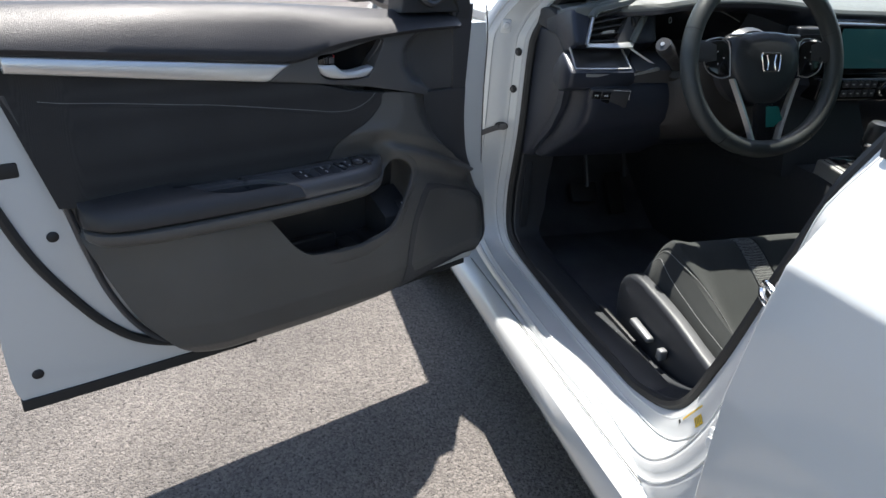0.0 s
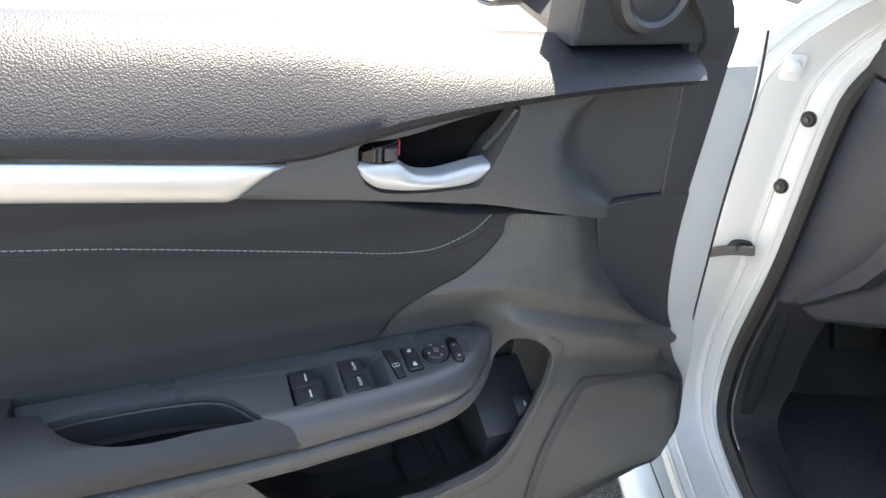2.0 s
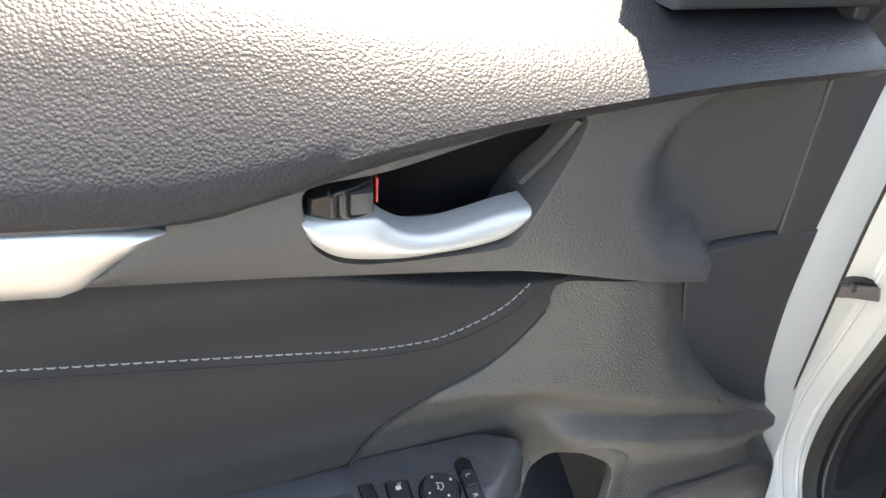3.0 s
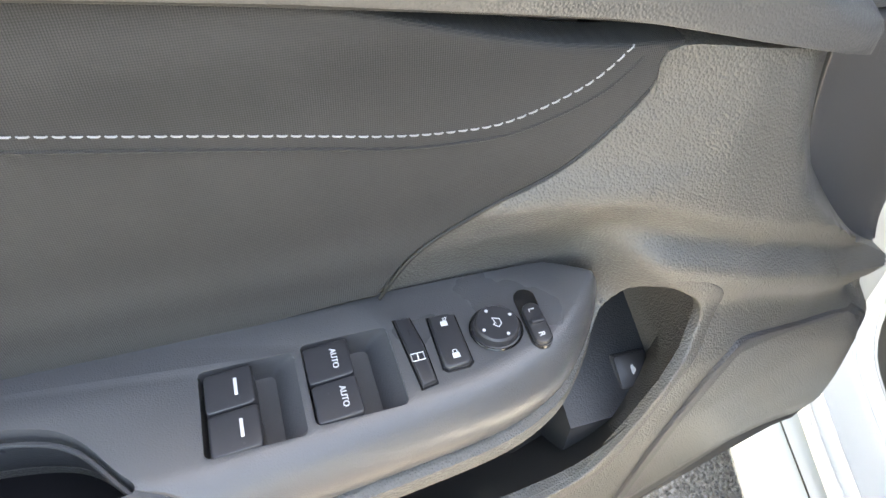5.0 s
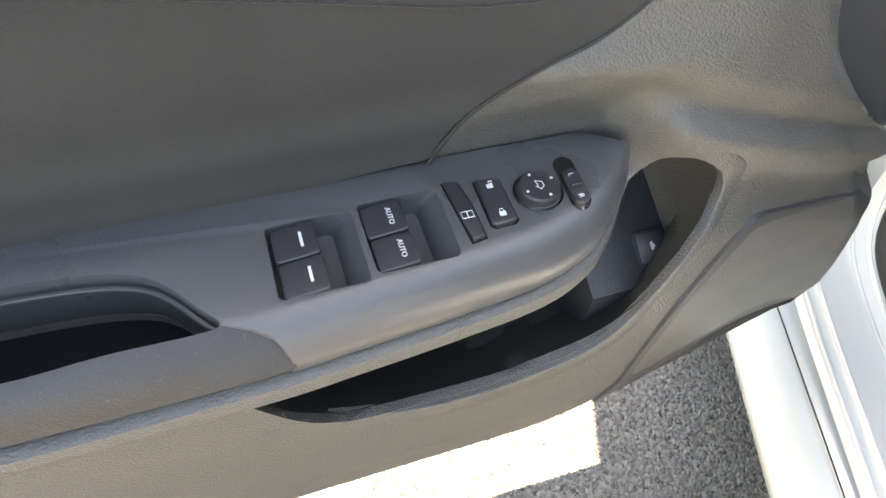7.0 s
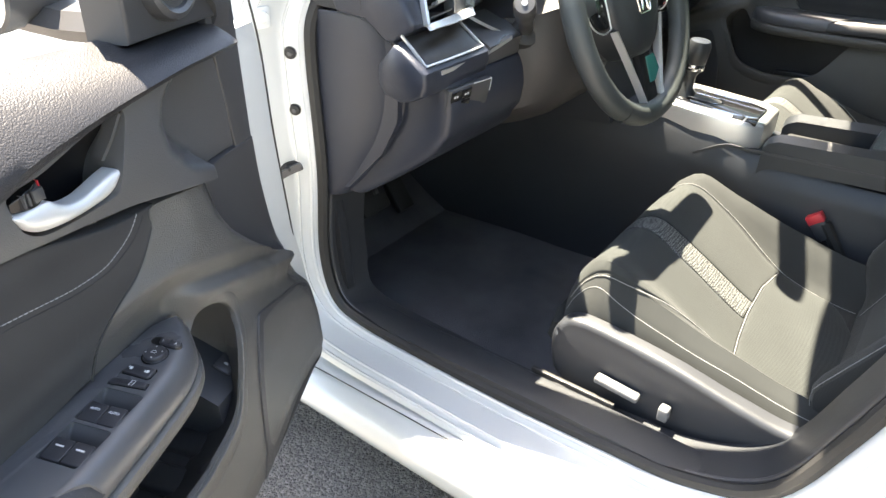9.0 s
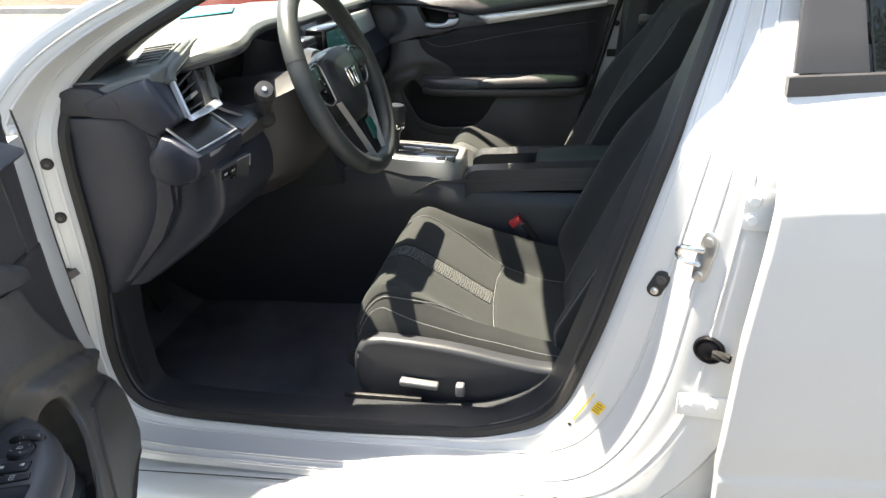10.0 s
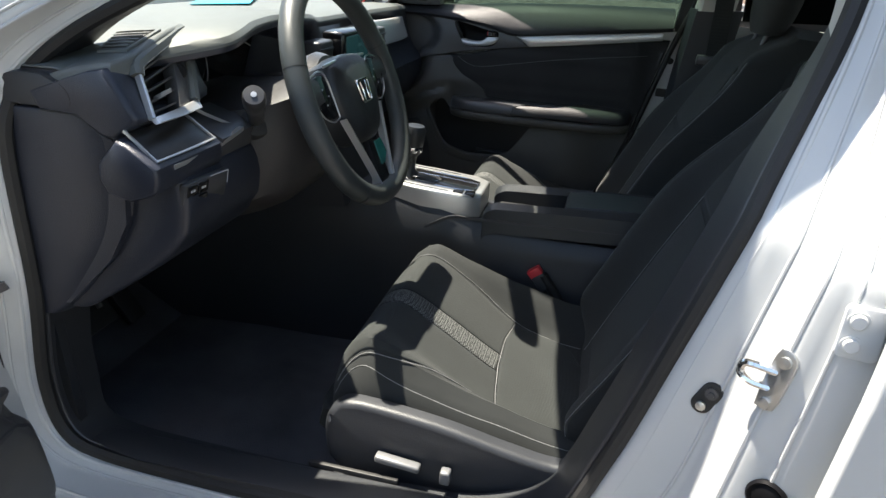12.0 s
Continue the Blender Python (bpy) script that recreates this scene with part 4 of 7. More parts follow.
    bez = piece("handle_bezel", slab(between(BEZEL_LOW, hi, 110, 34, bezel_depth), (0, -0.055, 0), 0.0025), PLASTIC, "dark grey bezel round the inner door handle")
    hole = smooth2([(0.517, 0.860), (0.512, 0.869), (0.478, 0.873), (0.43, 0.884), (0.388, 0.892), (0.376, 0.890), (0.380, 0.876), (0.395, 0.846), (0.405, 0.826), (0.418, 0.820), (0.47, 0.821), (0.497, 0.825), (0.513, 0.838), (0.517, 0.860)], 5)[:-1]
    cb = fit_in(prism(hole, lambda a, z, w: Vector((a, 0.14 - w, z)), 0.09))
    carve(bez, [cb], 0.0012)
    # the well's floor carries the recess's shade as its colour
    piece("handle_well", slab(between([(0.522, 0.815), (0.46, 0.815), (0.372, 0.815)], [(0.522, 0.897), (0.46, 0.897), (0.372, 0.897)], 16, 12, lambda a, z, u, v: 0.082 - 0.012 * math.sin(math.pi * u) * math.sin(math.pi * v) + 0.02 * step(0.8, 1.0, u)), (0, -0.006, 0)), SHADE_BLACK, "floor of the handle well, blackened for shade", bez)
    # the pull: a broad silver foot swept up into a blade
    lo = smooth2([(0.5172, 0.8490), (0.5125, 0.8400), (0.4998, 0.8305), (0.4739, 0.8250), (0.4468, 0.8225), (0.423, 0.8215), (0.4074, 0.8240), (0.3985, 0.8320), (0.3950, 0.8385)], 5)
    hi = smooth2([(0.5180, 0.8535), (0.505, 0.8522), (0.4890, 0.8512), (0.4820, 0.8500), (0.4755, 0.8445), (0.4652, 0.8385), (0.4479, 0.8355), (0.4286, 0.8368), (0.4133, 0.8388), (0.3955, 0.8408)], 5)
    piece("pull_handle", slab(between(lo, hi, 60, 12, lambda a, z, u, v: 0.1225 - 0.009 * step(0.25, 1.0, u) + 0.0075 * math.sin(math.pi * (0.08 + 0.84 * v)) ** 0.8 - 0.004 * (1 - step(0, 0.06, u))), (0, -0.016, 0), 0.0016), HANDLE, "satin silver inner door handle", bez)
    piece("well_edge", sweep(spline([(0.3795, 0.119, 0.8885), (0.388, 0.112, 0.868), (0.399, 0.104, 0.848)], 5), [(-0.0022, -0.012), (0.0022, -0.012), (0.0018, 0.001), (-0.0018, 0.001)], False, (0, 1, 0)), PLASTIC, "moulded edge inside the well", bez)
    piece("lock_knob", slab(between([(0.4825, 0.8505), (0.495, 0.8510), (0.5155, 0.8530)], [(0.4835, 0.8690), (0.500, 0.8672), (0.5135, 0.8615)], 16, 9, lambda a, z, u, v: 0.119 + 0.006 * math.sin(math.pi * u)), (0, -0.02, 0), 0.002), GLOSS, "gloss black lock tab", bez)
    for a0, a1 in ((0.4850, 0.4955), (0.4985, 0.5005), (0.5035, 0.5050)):
        piece("lock_tab_ridge", prism(rounded(a0, 0.8545, a1, 0.8655, 0.0007, 3), lambda a, z, w: Vector((a, 0.1264 - w, z)), 0.006, 0.0004), SMOOTH, "", bez)
    piece("lock_tab_mark", prism(rounded(0.4806, 0.855, 0.4815, 0.868, 0.0004, 3), lambda a, z, w: Vector((a, 0.1180 - w, z)), 0.012), RED, "red edge of the lock tab", bez)
    # cloth insert
    lo = [(0.498, 0.662), (0.62, 0.668), (0.78, 0.668), (0.93, 0.655), (0.992, 0.655)]
    edge = smooth2(CLOTH_EDGE, 4)

    def cloth_depth(a, z, u, v):
        return 0.1163 + 0.002 * math.sin(math.pi * min(max((z - 0.66) / 0.19, 0), 1)) - 0.02 * step(0.93, 1.0, a)
    rows = []
    hi_full = [(0.366, 0.787), (0.403, 0.802), (0.525, 0.820), (0.618, 0.8315), (0.763, 0.848), (0.903, 0.866), (1.005, 0.879)]
    for j in range(31):
        v = j / 30
        row = []
        hi_pts = smooth2(hi_full, 4)
        for i in range(61):
            u = i / 60
            # front limit follows the cloth edge
            front_a = curve_at(sorted([(zz, aa) for aa, zz in edge]), 0.664 + (0.788 - 0.664) * v)
            rear_a = 0.958 + 0.265 * (0.65 + 0.22 * v - 0.60)
            a = front_a + (rear_a - front_a) * u
            zl = 0.655
            zh = curve_at(hi_pts, a)
            ze = 0.664 + (0.788 - 0.664) * v
            f = step(0, 0.25, u)
            z = ze * (1 - f) + (zl + (zh - zl) * v) * f
            row.append(Vector((a, cloth_depth(a, z, u, v), z)))
        rows.append(row)
    piece("cloth_insert", slab(rows, (0, -0.02, 0), 0.0025), FABRIC, "charcoal cloth insert with a pale stitched seam")
    seam = spline([(0.97, 0, 0.831), (0.88, 0, 0.822), (0.775, 0, 0.808), (0.704, 0, 0.799), (0.602, 0, 0.782), (0.53, 0, 0.7695), (0.492, 0, 0.7625), (0.465, 0, 0.7600), (0.440, 0, 0.7612), (0.408, 0, 0.7735), (0.390, 0, 0.7895)], 6)
    pts = even(seam, 116)
    bm = bmesh.new()
    for p, q in zip(pts[0::1], pts[1::1]):
        a, b = p.lerp(q, 0.14), p.lerp(q, 0.84)
        path = [Vector((c.x, cloth_depth(c.x, c.z, 0, 0) + h, c.z)) for c, h in ((a, -0.0002), (a.lerp(b, 0.2), 0.0004), (a.lerp(b, 0.8), 0.0004), (b, -0.0002))]
        t = tube(path, 0.00044, 5)
        me = bpy.data.meshes.new("t")
        t.to_mesh(me)
        t.free()
        bm.from_mesh(me)
        bpy.data.meshes.remove(me)
    tagged(piece("stitching", bm, THREAD, "row of pale grey stitches"), kind="stuff")
    piece("seam_welt", tube([Vector((p.x, cloth_depth(p.x, p.z, 0, 0) + 0.0001, p.z)) for p in even([q + Vector((-0.006 * step(0.50, 0.40, q.x), 0, -0.0062)) for q in seam], 90)], 0.0008, 5), FABRIC, "pressed seam edge in the cloth")
    # dark joints between the trim pieces
    for nm, line, b in (("cloth_joint", [(0.3685, 0.780)] + CLOTH_EDGE[1:], 0.1178), ("bezel_joint", [(a, z - 0.001) for a, z in BEZEL_LOW[2:] + STRIP_LOW[1:]], 0.1190), ("pad_joint", [(a, z - 0.003) for a, z in PAD_LOW[:6]] + [(0.574, 0.8625)] + [(a, z - 0.003) for a, z in PAD_LOW[7:]], 0.1225)):
        piece(nm, tube([Vector((a, b, z)) for a, z in smooth2(line, 6)], 0.0010, 6, False, (0, 1, 0)), RUBBER)
    # moulded lower trim with its map pocket
    lower = piece("lower_trim", slab(between(smooth2(LOWER_LOW, 4), smooth2(LOWER_HIGH, 4), 80 if flip else 150, 40 if flip else 110, lambda a, z, u, v: trim_depth(a, z)), lambda p: Vector((0, 0.05 - p.y, 0)), 0.005), PLASTIC_LOW,
                  "grained dark plastic lower door trim with a map pocket")
    pk = [(a, z) for a, z in smooth2(POCKET + POCKET[:1], 4)[:-1]]
    cx, cz = 0.46, 0.56
    rings = []
    for w, s in ((0.21, 1.0), (0.166, 1.0), (0.15, 0.99), (0.115, 0.985), (0.068, 0.96), (0.060, 0.93)):
        rings.append([Vector((cx + (a - cx) * s - min(0.9 * max(0.16 - w, 0), 0.034) * (1 - step(0.36, 0.46, a)) * (1 - 0.7 * step(0.57, 0.63, z)), w, cz + (z - cz) * s - min(max(0.165 - w, 0) * 0.9, 0.04) * (1 - step(0.555, 0.63, z)))) for a, z in pk])
    carve(lower, [fit_in(loft(rings))], 0.0035, 3)
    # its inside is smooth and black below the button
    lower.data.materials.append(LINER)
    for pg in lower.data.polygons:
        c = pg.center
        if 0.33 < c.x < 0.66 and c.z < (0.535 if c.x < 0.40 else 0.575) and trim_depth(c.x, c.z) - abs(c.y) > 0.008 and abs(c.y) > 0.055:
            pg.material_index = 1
    # pocket fittings: ribs and step at the bottom, boot release button
    piece("pocket_rim", slab(between(smooth2(RIM_IN, 5), smooth2(RIM_OUT, 5), 80, 5, lambda a, z, u, v: trim_depth(a, z) - 0.003 + (0.003 + 0.0042 * math.cos(v * 1.45)) * step(0.0, 0.16, u) * (1 - step(0.80, 1.0, u))), (0, -0.008, 0), 0.0012), PLASTIC_LOW, "raised rim of the map pocket")
    for a0, a1, top in ((0.372, 0.410, 0.470), (0.424, 0.462, 0.462)):
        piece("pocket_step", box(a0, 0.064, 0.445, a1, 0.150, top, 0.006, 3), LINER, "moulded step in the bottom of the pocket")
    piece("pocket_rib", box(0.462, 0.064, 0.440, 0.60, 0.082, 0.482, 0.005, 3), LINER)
    # front corner
    lo = [(0.108, 0.572), (0.176, 0.618), (0.220, 0.665), (0.247, 0.715), (0.260, 0.7705)]
    hi = [(0.104, 0.576), (0.118, 0.604), (0.128, 0.645), (0.136, 0.705), (0.138, 0.7685)]
    piece("front_corner_trim", slab(between(smooth2(lo, 3), smooth2(hi, 3), 26, 10, lambda a, z, u, v: 0.0985 - 0.008 * step(0, 1, v) - 0.003 * math.sin(math.pi * v)), (0, -0.05, 0), 0.002), SMOOTH, "dark concave trim corner")
    # loudspeaker cover
    sp = smooth2(SPEAKER + SPEAKER[:1], 4)[:-1]
    grille = piece("speaker_grille", prism(sp, lambda a, z, w: Vector((a, trim_depth(a, z) + 0.0035 - w, z)), 0.012, 0.0015), GRILLE, "dark perforated loudspeaker cover")
    # armrest
    def arm_front(a):
        return curve_at([(p.x, p.y) for p in spline([(0.392, 0.126, 0), (0.397, 0.142, 0), (0.410, 0.163, 0), (0.434, 0.182, 0), (0.47, 0.190, 0), (0.55, 0.193, 0), (0.60, 0.200, 0), (0.75, 0.201, 0), (0.86, 0.193, 0), (0.92, 0.176, 0), (0.948, 0.140, 0)], 6)], a)

    def arm_ring(a, zt, zb, grow=0.0, roll=0.012):
        f = arm_front(a) + grow
        return [Vector((a, b, z)) for b, z in ((0.09, zb), (0.09, zt), (0.118, zt + 0.001), (max(f - 0.045, 0.12), zt), (max(f - 0.018, 0.122), zt - roll * 0.25), (max(f - 0.006, 0.124), zt - roll * 0.8),
                (f, zt - roll * 1.7), (f - 0.002, (zt - roll * 1.7) * 0.4 + zb * 0.6), (f - 0.010, zb))]
    top_z = lambda a: 0.662 + 0.004 * step(0.45, 0.7, a)
    T = 0.662
    base = piece("armrest_base", loft(plan_rings(RAIL_PLAN, ((0.016, T - 0.062), (0.006, T - 0.0605), (0.0, T - 0.055), (-0.0035, T - 0.048), (-0.0042, T - 0.042), (-0.003, T - 0.037), (0.002, T - 0.0345), (0.010, T - 0.034)), 150)), PLASTIC_LOW, "grained lower armrest rail")
    soft = piece("armrest_pad", loft([arm_ring(a, top_z(a) + 0.006 * math.sin(math.pi * min(max((a - 0.60) / 0.34, 0), 1)), 0.6275, 0.001, 0.016) for a in [0.575 + 0.372 * i / 56 for i in range(57)]]), ARMCLOTH, "soft black padded armrest")
    panel = piece("switch_panel", loft(plan_rings(ARM_PLAN, ((0.006, T - 0.0335), (0.0012, T - 0.0325), (0.0, T - 0.030), (0.0, T - 0.019), (0.0018, T - 0.0125), (0.0055, T - 0.0065), (0.0105, T - 0.0025), (0.0155, T - 0.0006), (0.020, T)), 150)), PANEL, "satin black window switch panel")
    # slanted joint between panel and pad, and the grab recess behind it
    wedge = fit_in(prism([(0.584, 0.24), (0.587, 0.199), (0.593, 0.1925), (0.602, 0.1878), (0.6155, 0.1832), (0.66, 0.170), (0.72, 0.158), (0.785, 0.1425), (0.82, 0.138), (0.82, 0.25)], lambda a, b, w: Vector((a, b, 0.72 - w)), 0.12))
    joint = fit_in(prism([(0.5825, 0.25), (0.5855, 0.199), (0.5915, 0.1915), (0.601, 0.1866), (0.6155, 0.1815), (0.66, 0.169), (0.72, 0.157), (0.785, 0.141), (0.80, 0.1385), (0.80, 0.08), (0.50, 0.08), (0.50, 0.25)], lambda a, b, w: Vector((a, b, 0.72 - w)), 0.12))
    cup = smooth2([(0.777, 0.1425), (0.747, 0.1385), (0.69, 0.1395), (0.655, 0.1445), (0.636, 0.1545), (0.620, 0.174), (0.613, 0.183), (0.622, 0.1855), (0.66, 0.1865), (0.70, 0.1885), (0.735, 0.184), (0.762, 0.167), (0.777, 0.1425)], 4)[:-1]
    dig = lambda: fit_in(prism(cup, lambda a, b, w: Vector((a, b, 0.70 - w)), 0.09))
    carve(panel, [wedge, dig()] + ([fit_in(loft([[Vector((a + (0.010 * f if a < a0 + 0.02 else 0), b, z)) for a, b in rounded(a0, b0, a0 + w_, b0 + 0.0435, 0.003, 3)] for f, z in ((0, 0.70), (0, 0.6605), (0.35, 0.657), (0.8, 0.652), (1.0, 0.646))])) for a0, b0, w_ in ((0.4990, 0.1335, 0.0415), (0.5440, 0.1360, 0.0425))] if not flip else []), 0.0012)
    carve(soft, [joint, dig()], 0.002)
    carve(base, [dig()], 0.0)
    # floor of the grab recess, darkened in colour for the shade there
    piece("grab_recess", prism([(0.70 + (a - 0.70) * 1.02, 0.150 + (b - 0.150) * 1.02) for a, b in cup], lambda a, b, w: Vector((a, b, 0.622 - w)), 0.01), SHADE_BLACK)
    piece("recess_rim", tube([Vector((a, b + 0.004, 0.656)) for a, b in cup[0:26]], 0.0012, 6), SMOOTH)
    # window frame, corner trim and edge strip
    fr = [(0.166, 0.905), (0.172, 0.955), (0.30, 1.055), (0.48, 1.165), (0.70, 1.275), (0.86, 1.315), (0.985, 1.285), (1.045, 1.20), (1.06, 1.07), (1.05, 0.905)]
    path = even(spline([(a, 0.048 + lean(z), z) for a, z in fr], 8), 70)
    piece("window_frame", sweep(path, [(-0.016, -0.016), (0.016, -0.016), (0.018, 0.0), (0.016, 0.020), (-0.016, 0.020)], False, (0, 1, 0)), SMOOTH, "black window surround")
    piece("edge_strip", slab(between([(0.138, 0.766), (0.1745, 0.767)], [(0.132, 0.945), (0.188, 0.940)], 4, 12, lambda a, z, u, v: 0.0890), (0, -0.03, 0), 0.002), SMOOTH)
    sail = piece("sail_panel", slab(between([(0.172, 0.930), (0.318, 0.932)], [(0.196, 0.985), (0.318, 1.055)], 18, 12, lambda a, z, u, v: 0.089 + 0.2 * lean(z)), (0, -0.05, 0), 0.004), SMOOTH, "black corner trim with a tweeter")
    tm = Matrix.Translation((0.253, 0.095, 0.982)) @ Matrix.Rotation(radians(-90), 4, "X")
    tw = piece("tweeter", turned([(0.040, -0.02), (0.040, 0.006), (0.037, 0.014), (0.031, 0.017), (0.027, 0.014), (0.026, 0.010)], 32, tm), SMOOTH, "round black tweeter")
    piece("tweeter_mesh", turned([(0.0255, 0.0), (0.0255, 0.009), (0.018, 0.0115), (0.008, 0.0125), (0.001, 0.0128)], 24, tm), GRILLE, "", tw)
    # weather seal and drain edge along the bottom
    pts = spline([(1.085, 0.088, 0.88), (1.066, 0.090, 0.72), (1.0515, 0.090, 0.654), (1.021, 0.090, 0.565), (0.978, 0.090, 0.482), (0.934, 0.090, 0.414), (0.880, 0.090, 0.362), (0.80, 0.090, 0.328), (0.7, 0.088, 0.314), (0.5, 0.086, 0.312)], 8)
    rolled = spline([(1.012, 0.092, 0.842), (0.968, 0.092, 0.687), (0.945, 0.092, 0.575), (0.921, 0.092, 0.478), (0.885, 0.092, 0.398), (0.838, 0.092, 0.342), (0.79, 0.092, 0.318)], 8)
    # rolled edge in a darker plastic, its shadow put into the colour
    piece("trim_edge", tube(rolled, 0.006, 8, False, (0, 1, 0)), SMOOTH, "rolled edge of the trim, darkened for its shadow")
    piece("door_seal", tube(pts, 0.0085, 8, False, (0, 1, 0)), RUBBER, "black rubber door seal")
    piece("lower_seal", sweep([Vector((a, 0.084, z)) for a, z in ((0.66, 0.2865), (0.8, 0.288), (1.0, 0.292), (1.092, 0.295))], [(-0.007, -0.012), (0.007, -0.012), (0.006, 0.009), (-0.006, 0.009)]), RUBBER, "black rubber strip along the lower edge")
    piece("lower_edge_gap", sweep([Vector((a, 0.085, z)) for a, z in ((0.10, 0.318), (0.3, 0.305), (0.5, 0.2935), (0.66, 0.2885))], [(-0.005, -0.006), (0.005, -0.006), (0.005, 0.006), (-0.005, 0.006)]), RUBBER)
    for a, z in ((0.9875, 0.603), (1.057, 0.350), (1.04, 0.82)):
        piece("grommet", turned([(0.0095, -0.004), (0.0095, 0.001), (0.007, 0.0028), (0.0005, 0.0032)], 16, Matrix.Translation((a, 0.087, z)) @ Matrix.Rotation(radians(-90), 4, "X")), RUBBER, "black rubber plug")
    # latch slot in the trailing edge
    piece("latch", box(1.012, 0.060, 0.712, 1.10, 0.0885, 0.738, 0.004), RUBBER, "black latch slot")
    piece("hinge_gap_seal", tube(spline([(0.094, 0.086, 0.94), (0.083, 0.086, 0.87), (0.081, 0.086, 0.75), (0.071, 0.086, 0.60), (0.066, 0.083, 0.57)], 6), 0.0015, 6, False, (0, 1, 0)), RUBBER)
    # mirror on its arm
    mir = piece("mirror_housing", loft([[Vector((a, -0.095 + (0.065 * s) * math.copysign(abs(math.cos(t)) ** 0.75, math.cos(t)), 0.985 + 0.056 * s * math.copysign(abs(math.sin(t)) ** 0.8, math.sin(t)))) for t in [2 * math.pi * i / 28 for i in range(28)]] for a, s in ((0.20, 0.25), (0.21, 0.55), (0.235, 0.82), (0.27, 0.97), (0.31, 1.0), (0.325, 1.0), (0.328, 0.95), (0.320, 0.93))]), SMOOTH, "black-edged door mirror")
    piece("mirror_glass", loft([[Vector((a, -0.095 + (0.060 * s) * math.copysign(abs(math.cos(t)) ** 0.75, math.cos(t)), 0.985 + 0.051 * s * math.copysign(abs(math.sin(t)) ** 0.8, math.sin(t)))) for t in [2 * math.pi * i / 28 for i in range(28)]] for a, s in ((0.318, 1.0), (0.323, 1.0), (0.3235, 0.5))]), MIRROR, "mirror glass", mir)
    piece("mirror_arm", loft([[Vector((a + da, b, z + dz)) for da, dz in ((-0.05, -0.016), (0.03, -0.016), (0.045, 0.0), (0.03, 0.016), (-0.05, 0.016))] for a, b, z in ((0.25, 0.03, 0.935), (0.25, -0.02, 0.935), (0.255, -0.08, 0.945), (0.26, -0.12, 0.96))]), SMOOTH, "black mirror arm", mir)
    return shell, piece, panel, lower


def perforated(name):
    m = material(name, (0.046, 0.046, 0.049), 0.5, 0, 0.0, vary=0.08, dust=0.05)
    n, l = m.node_tree.nodes, m.node_tree.links
    co = n.new("ShaderNodeTexCoord")
    v = n.new("ShaderNodeTexVoronoi")
    v.inputs["Scale"].default_value, v.inputs["Randomness"].default_value = 480, 0.0
    l.new(co.outputs["Object"], v.inputs["Vector"])
    bp = n.new("ShaderNodeBump")
    bp.inputs["Distance"].default_value = 0.0006
    l.new(v.outputs["Distance"], bp.inputs["Height"])
    l.new(bp.outputs["Normal"], n["Principled BSDF"].inputs["Normal"])
    return m


PANEL = material("satin black switch panel plastic", (0.072, 0.072, 0.076), 0.30, 0, 0.00010, 1300, True, 0.06, dust=0.015)
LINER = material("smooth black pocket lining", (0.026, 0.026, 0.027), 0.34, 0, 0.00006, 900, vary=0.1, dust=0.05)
HANDLE = material("satin silver handle paint", (0.66, 0.655, 0.64), 0.36, 0.35, 0.00002, 1500, vary=0.03)
GRILLE = perforated("perforated speaker mesh")
ARMCLOTH = material("soft armrest skin", (0.028, 0.028, 0.030), 0.55, 0, 0.00022, 800, True, 0.1, dust=0.1)
door, door_piece, door_panel, door_lower = make_door("driver_door", "white front door wide open with black trim", DOOR_POSE, False)
CLOSED = Matrix.Translation((-0.10, 2 * MID + 0.05, 0.018))
pdoor, pdoor_piece, pdoor_panel, pdoor_lower = make_door("passenger_door", "closed passenger door with black trim and a silver strip", CLOSED, True)


# switches of the open door
def flat(a, b, z=0.0):
    return Vector((a, b, z))


def key(name, outline, top, h, bev, mat, label="", gap=False, under=None):
    def place(u, v, w):
        return Vector((u, v, top(u, v) - w))
    if gap:
        cu, cv = sum(p[0] for p in outline) / len(outline), sum(p[1] for p in outline) / len(outline)
        grown = [(u + math.copysign(0.0009, u - cu), v + math.copysign(0.0009, v - cv)) for u, v in outline]
        door_piece("key_gap", prism(grown, lambda u, v, w: Vector((u, v, 0.6624 - w)), 0.004), GLOSS, "", door_panel)
    return door_piece(name, prism(outline, place, h, bev, 3), mat, label, under or door_panel)


LETTERS = Matrix(((0, -1, 0, 0), (1, 0, 0, 0), (0, 0, 1, 0), (0, 0, 0, 1)))
for (a0, a1), (b0, b1), word in (((0.5630, 0.5845), (0.1385, 0.1585), ""), ((0.5625, 0.5840), (0.1595, 0.1795), ""), ((0.5190, 0.5400), (0.1360, 0.1560), "AUTO"), ((0.5188, 0.5395), (0.1570, 0.1765), "AUTO")):
    lid = lambda u, v, a0=a0: 0.6628 + 0.0022 * math.cos((u - a0) / 0.021 * 1.6) - 0.0012
    k = key("window_switch", rounded(a0, b0, a1, b1, 0.002, 3), lid, 0.018, 0.001, SWITCH, "black window switch")
    a, b = (a0 + a1) / 2 - 0.003, (b0 + b1) / 2
    if word:
        door_piece("switch_lettering", text_mesh(word, 0.0039, Matrix.Translation((a, b, lid(a, b) + 0.0003)) @ LETTERS), MARK, "white printed word AUTO", door_panel)
    else:
        door_piece("switch_bar", box(a - 0.0007, b - 0.0042, lid(a, b) - 0.0003, a + 0.0007, b + 0.0042, lid(a, b) + 0.0005, 0), MARK, "white printed bar", door_panel)
TOP = 0.6625
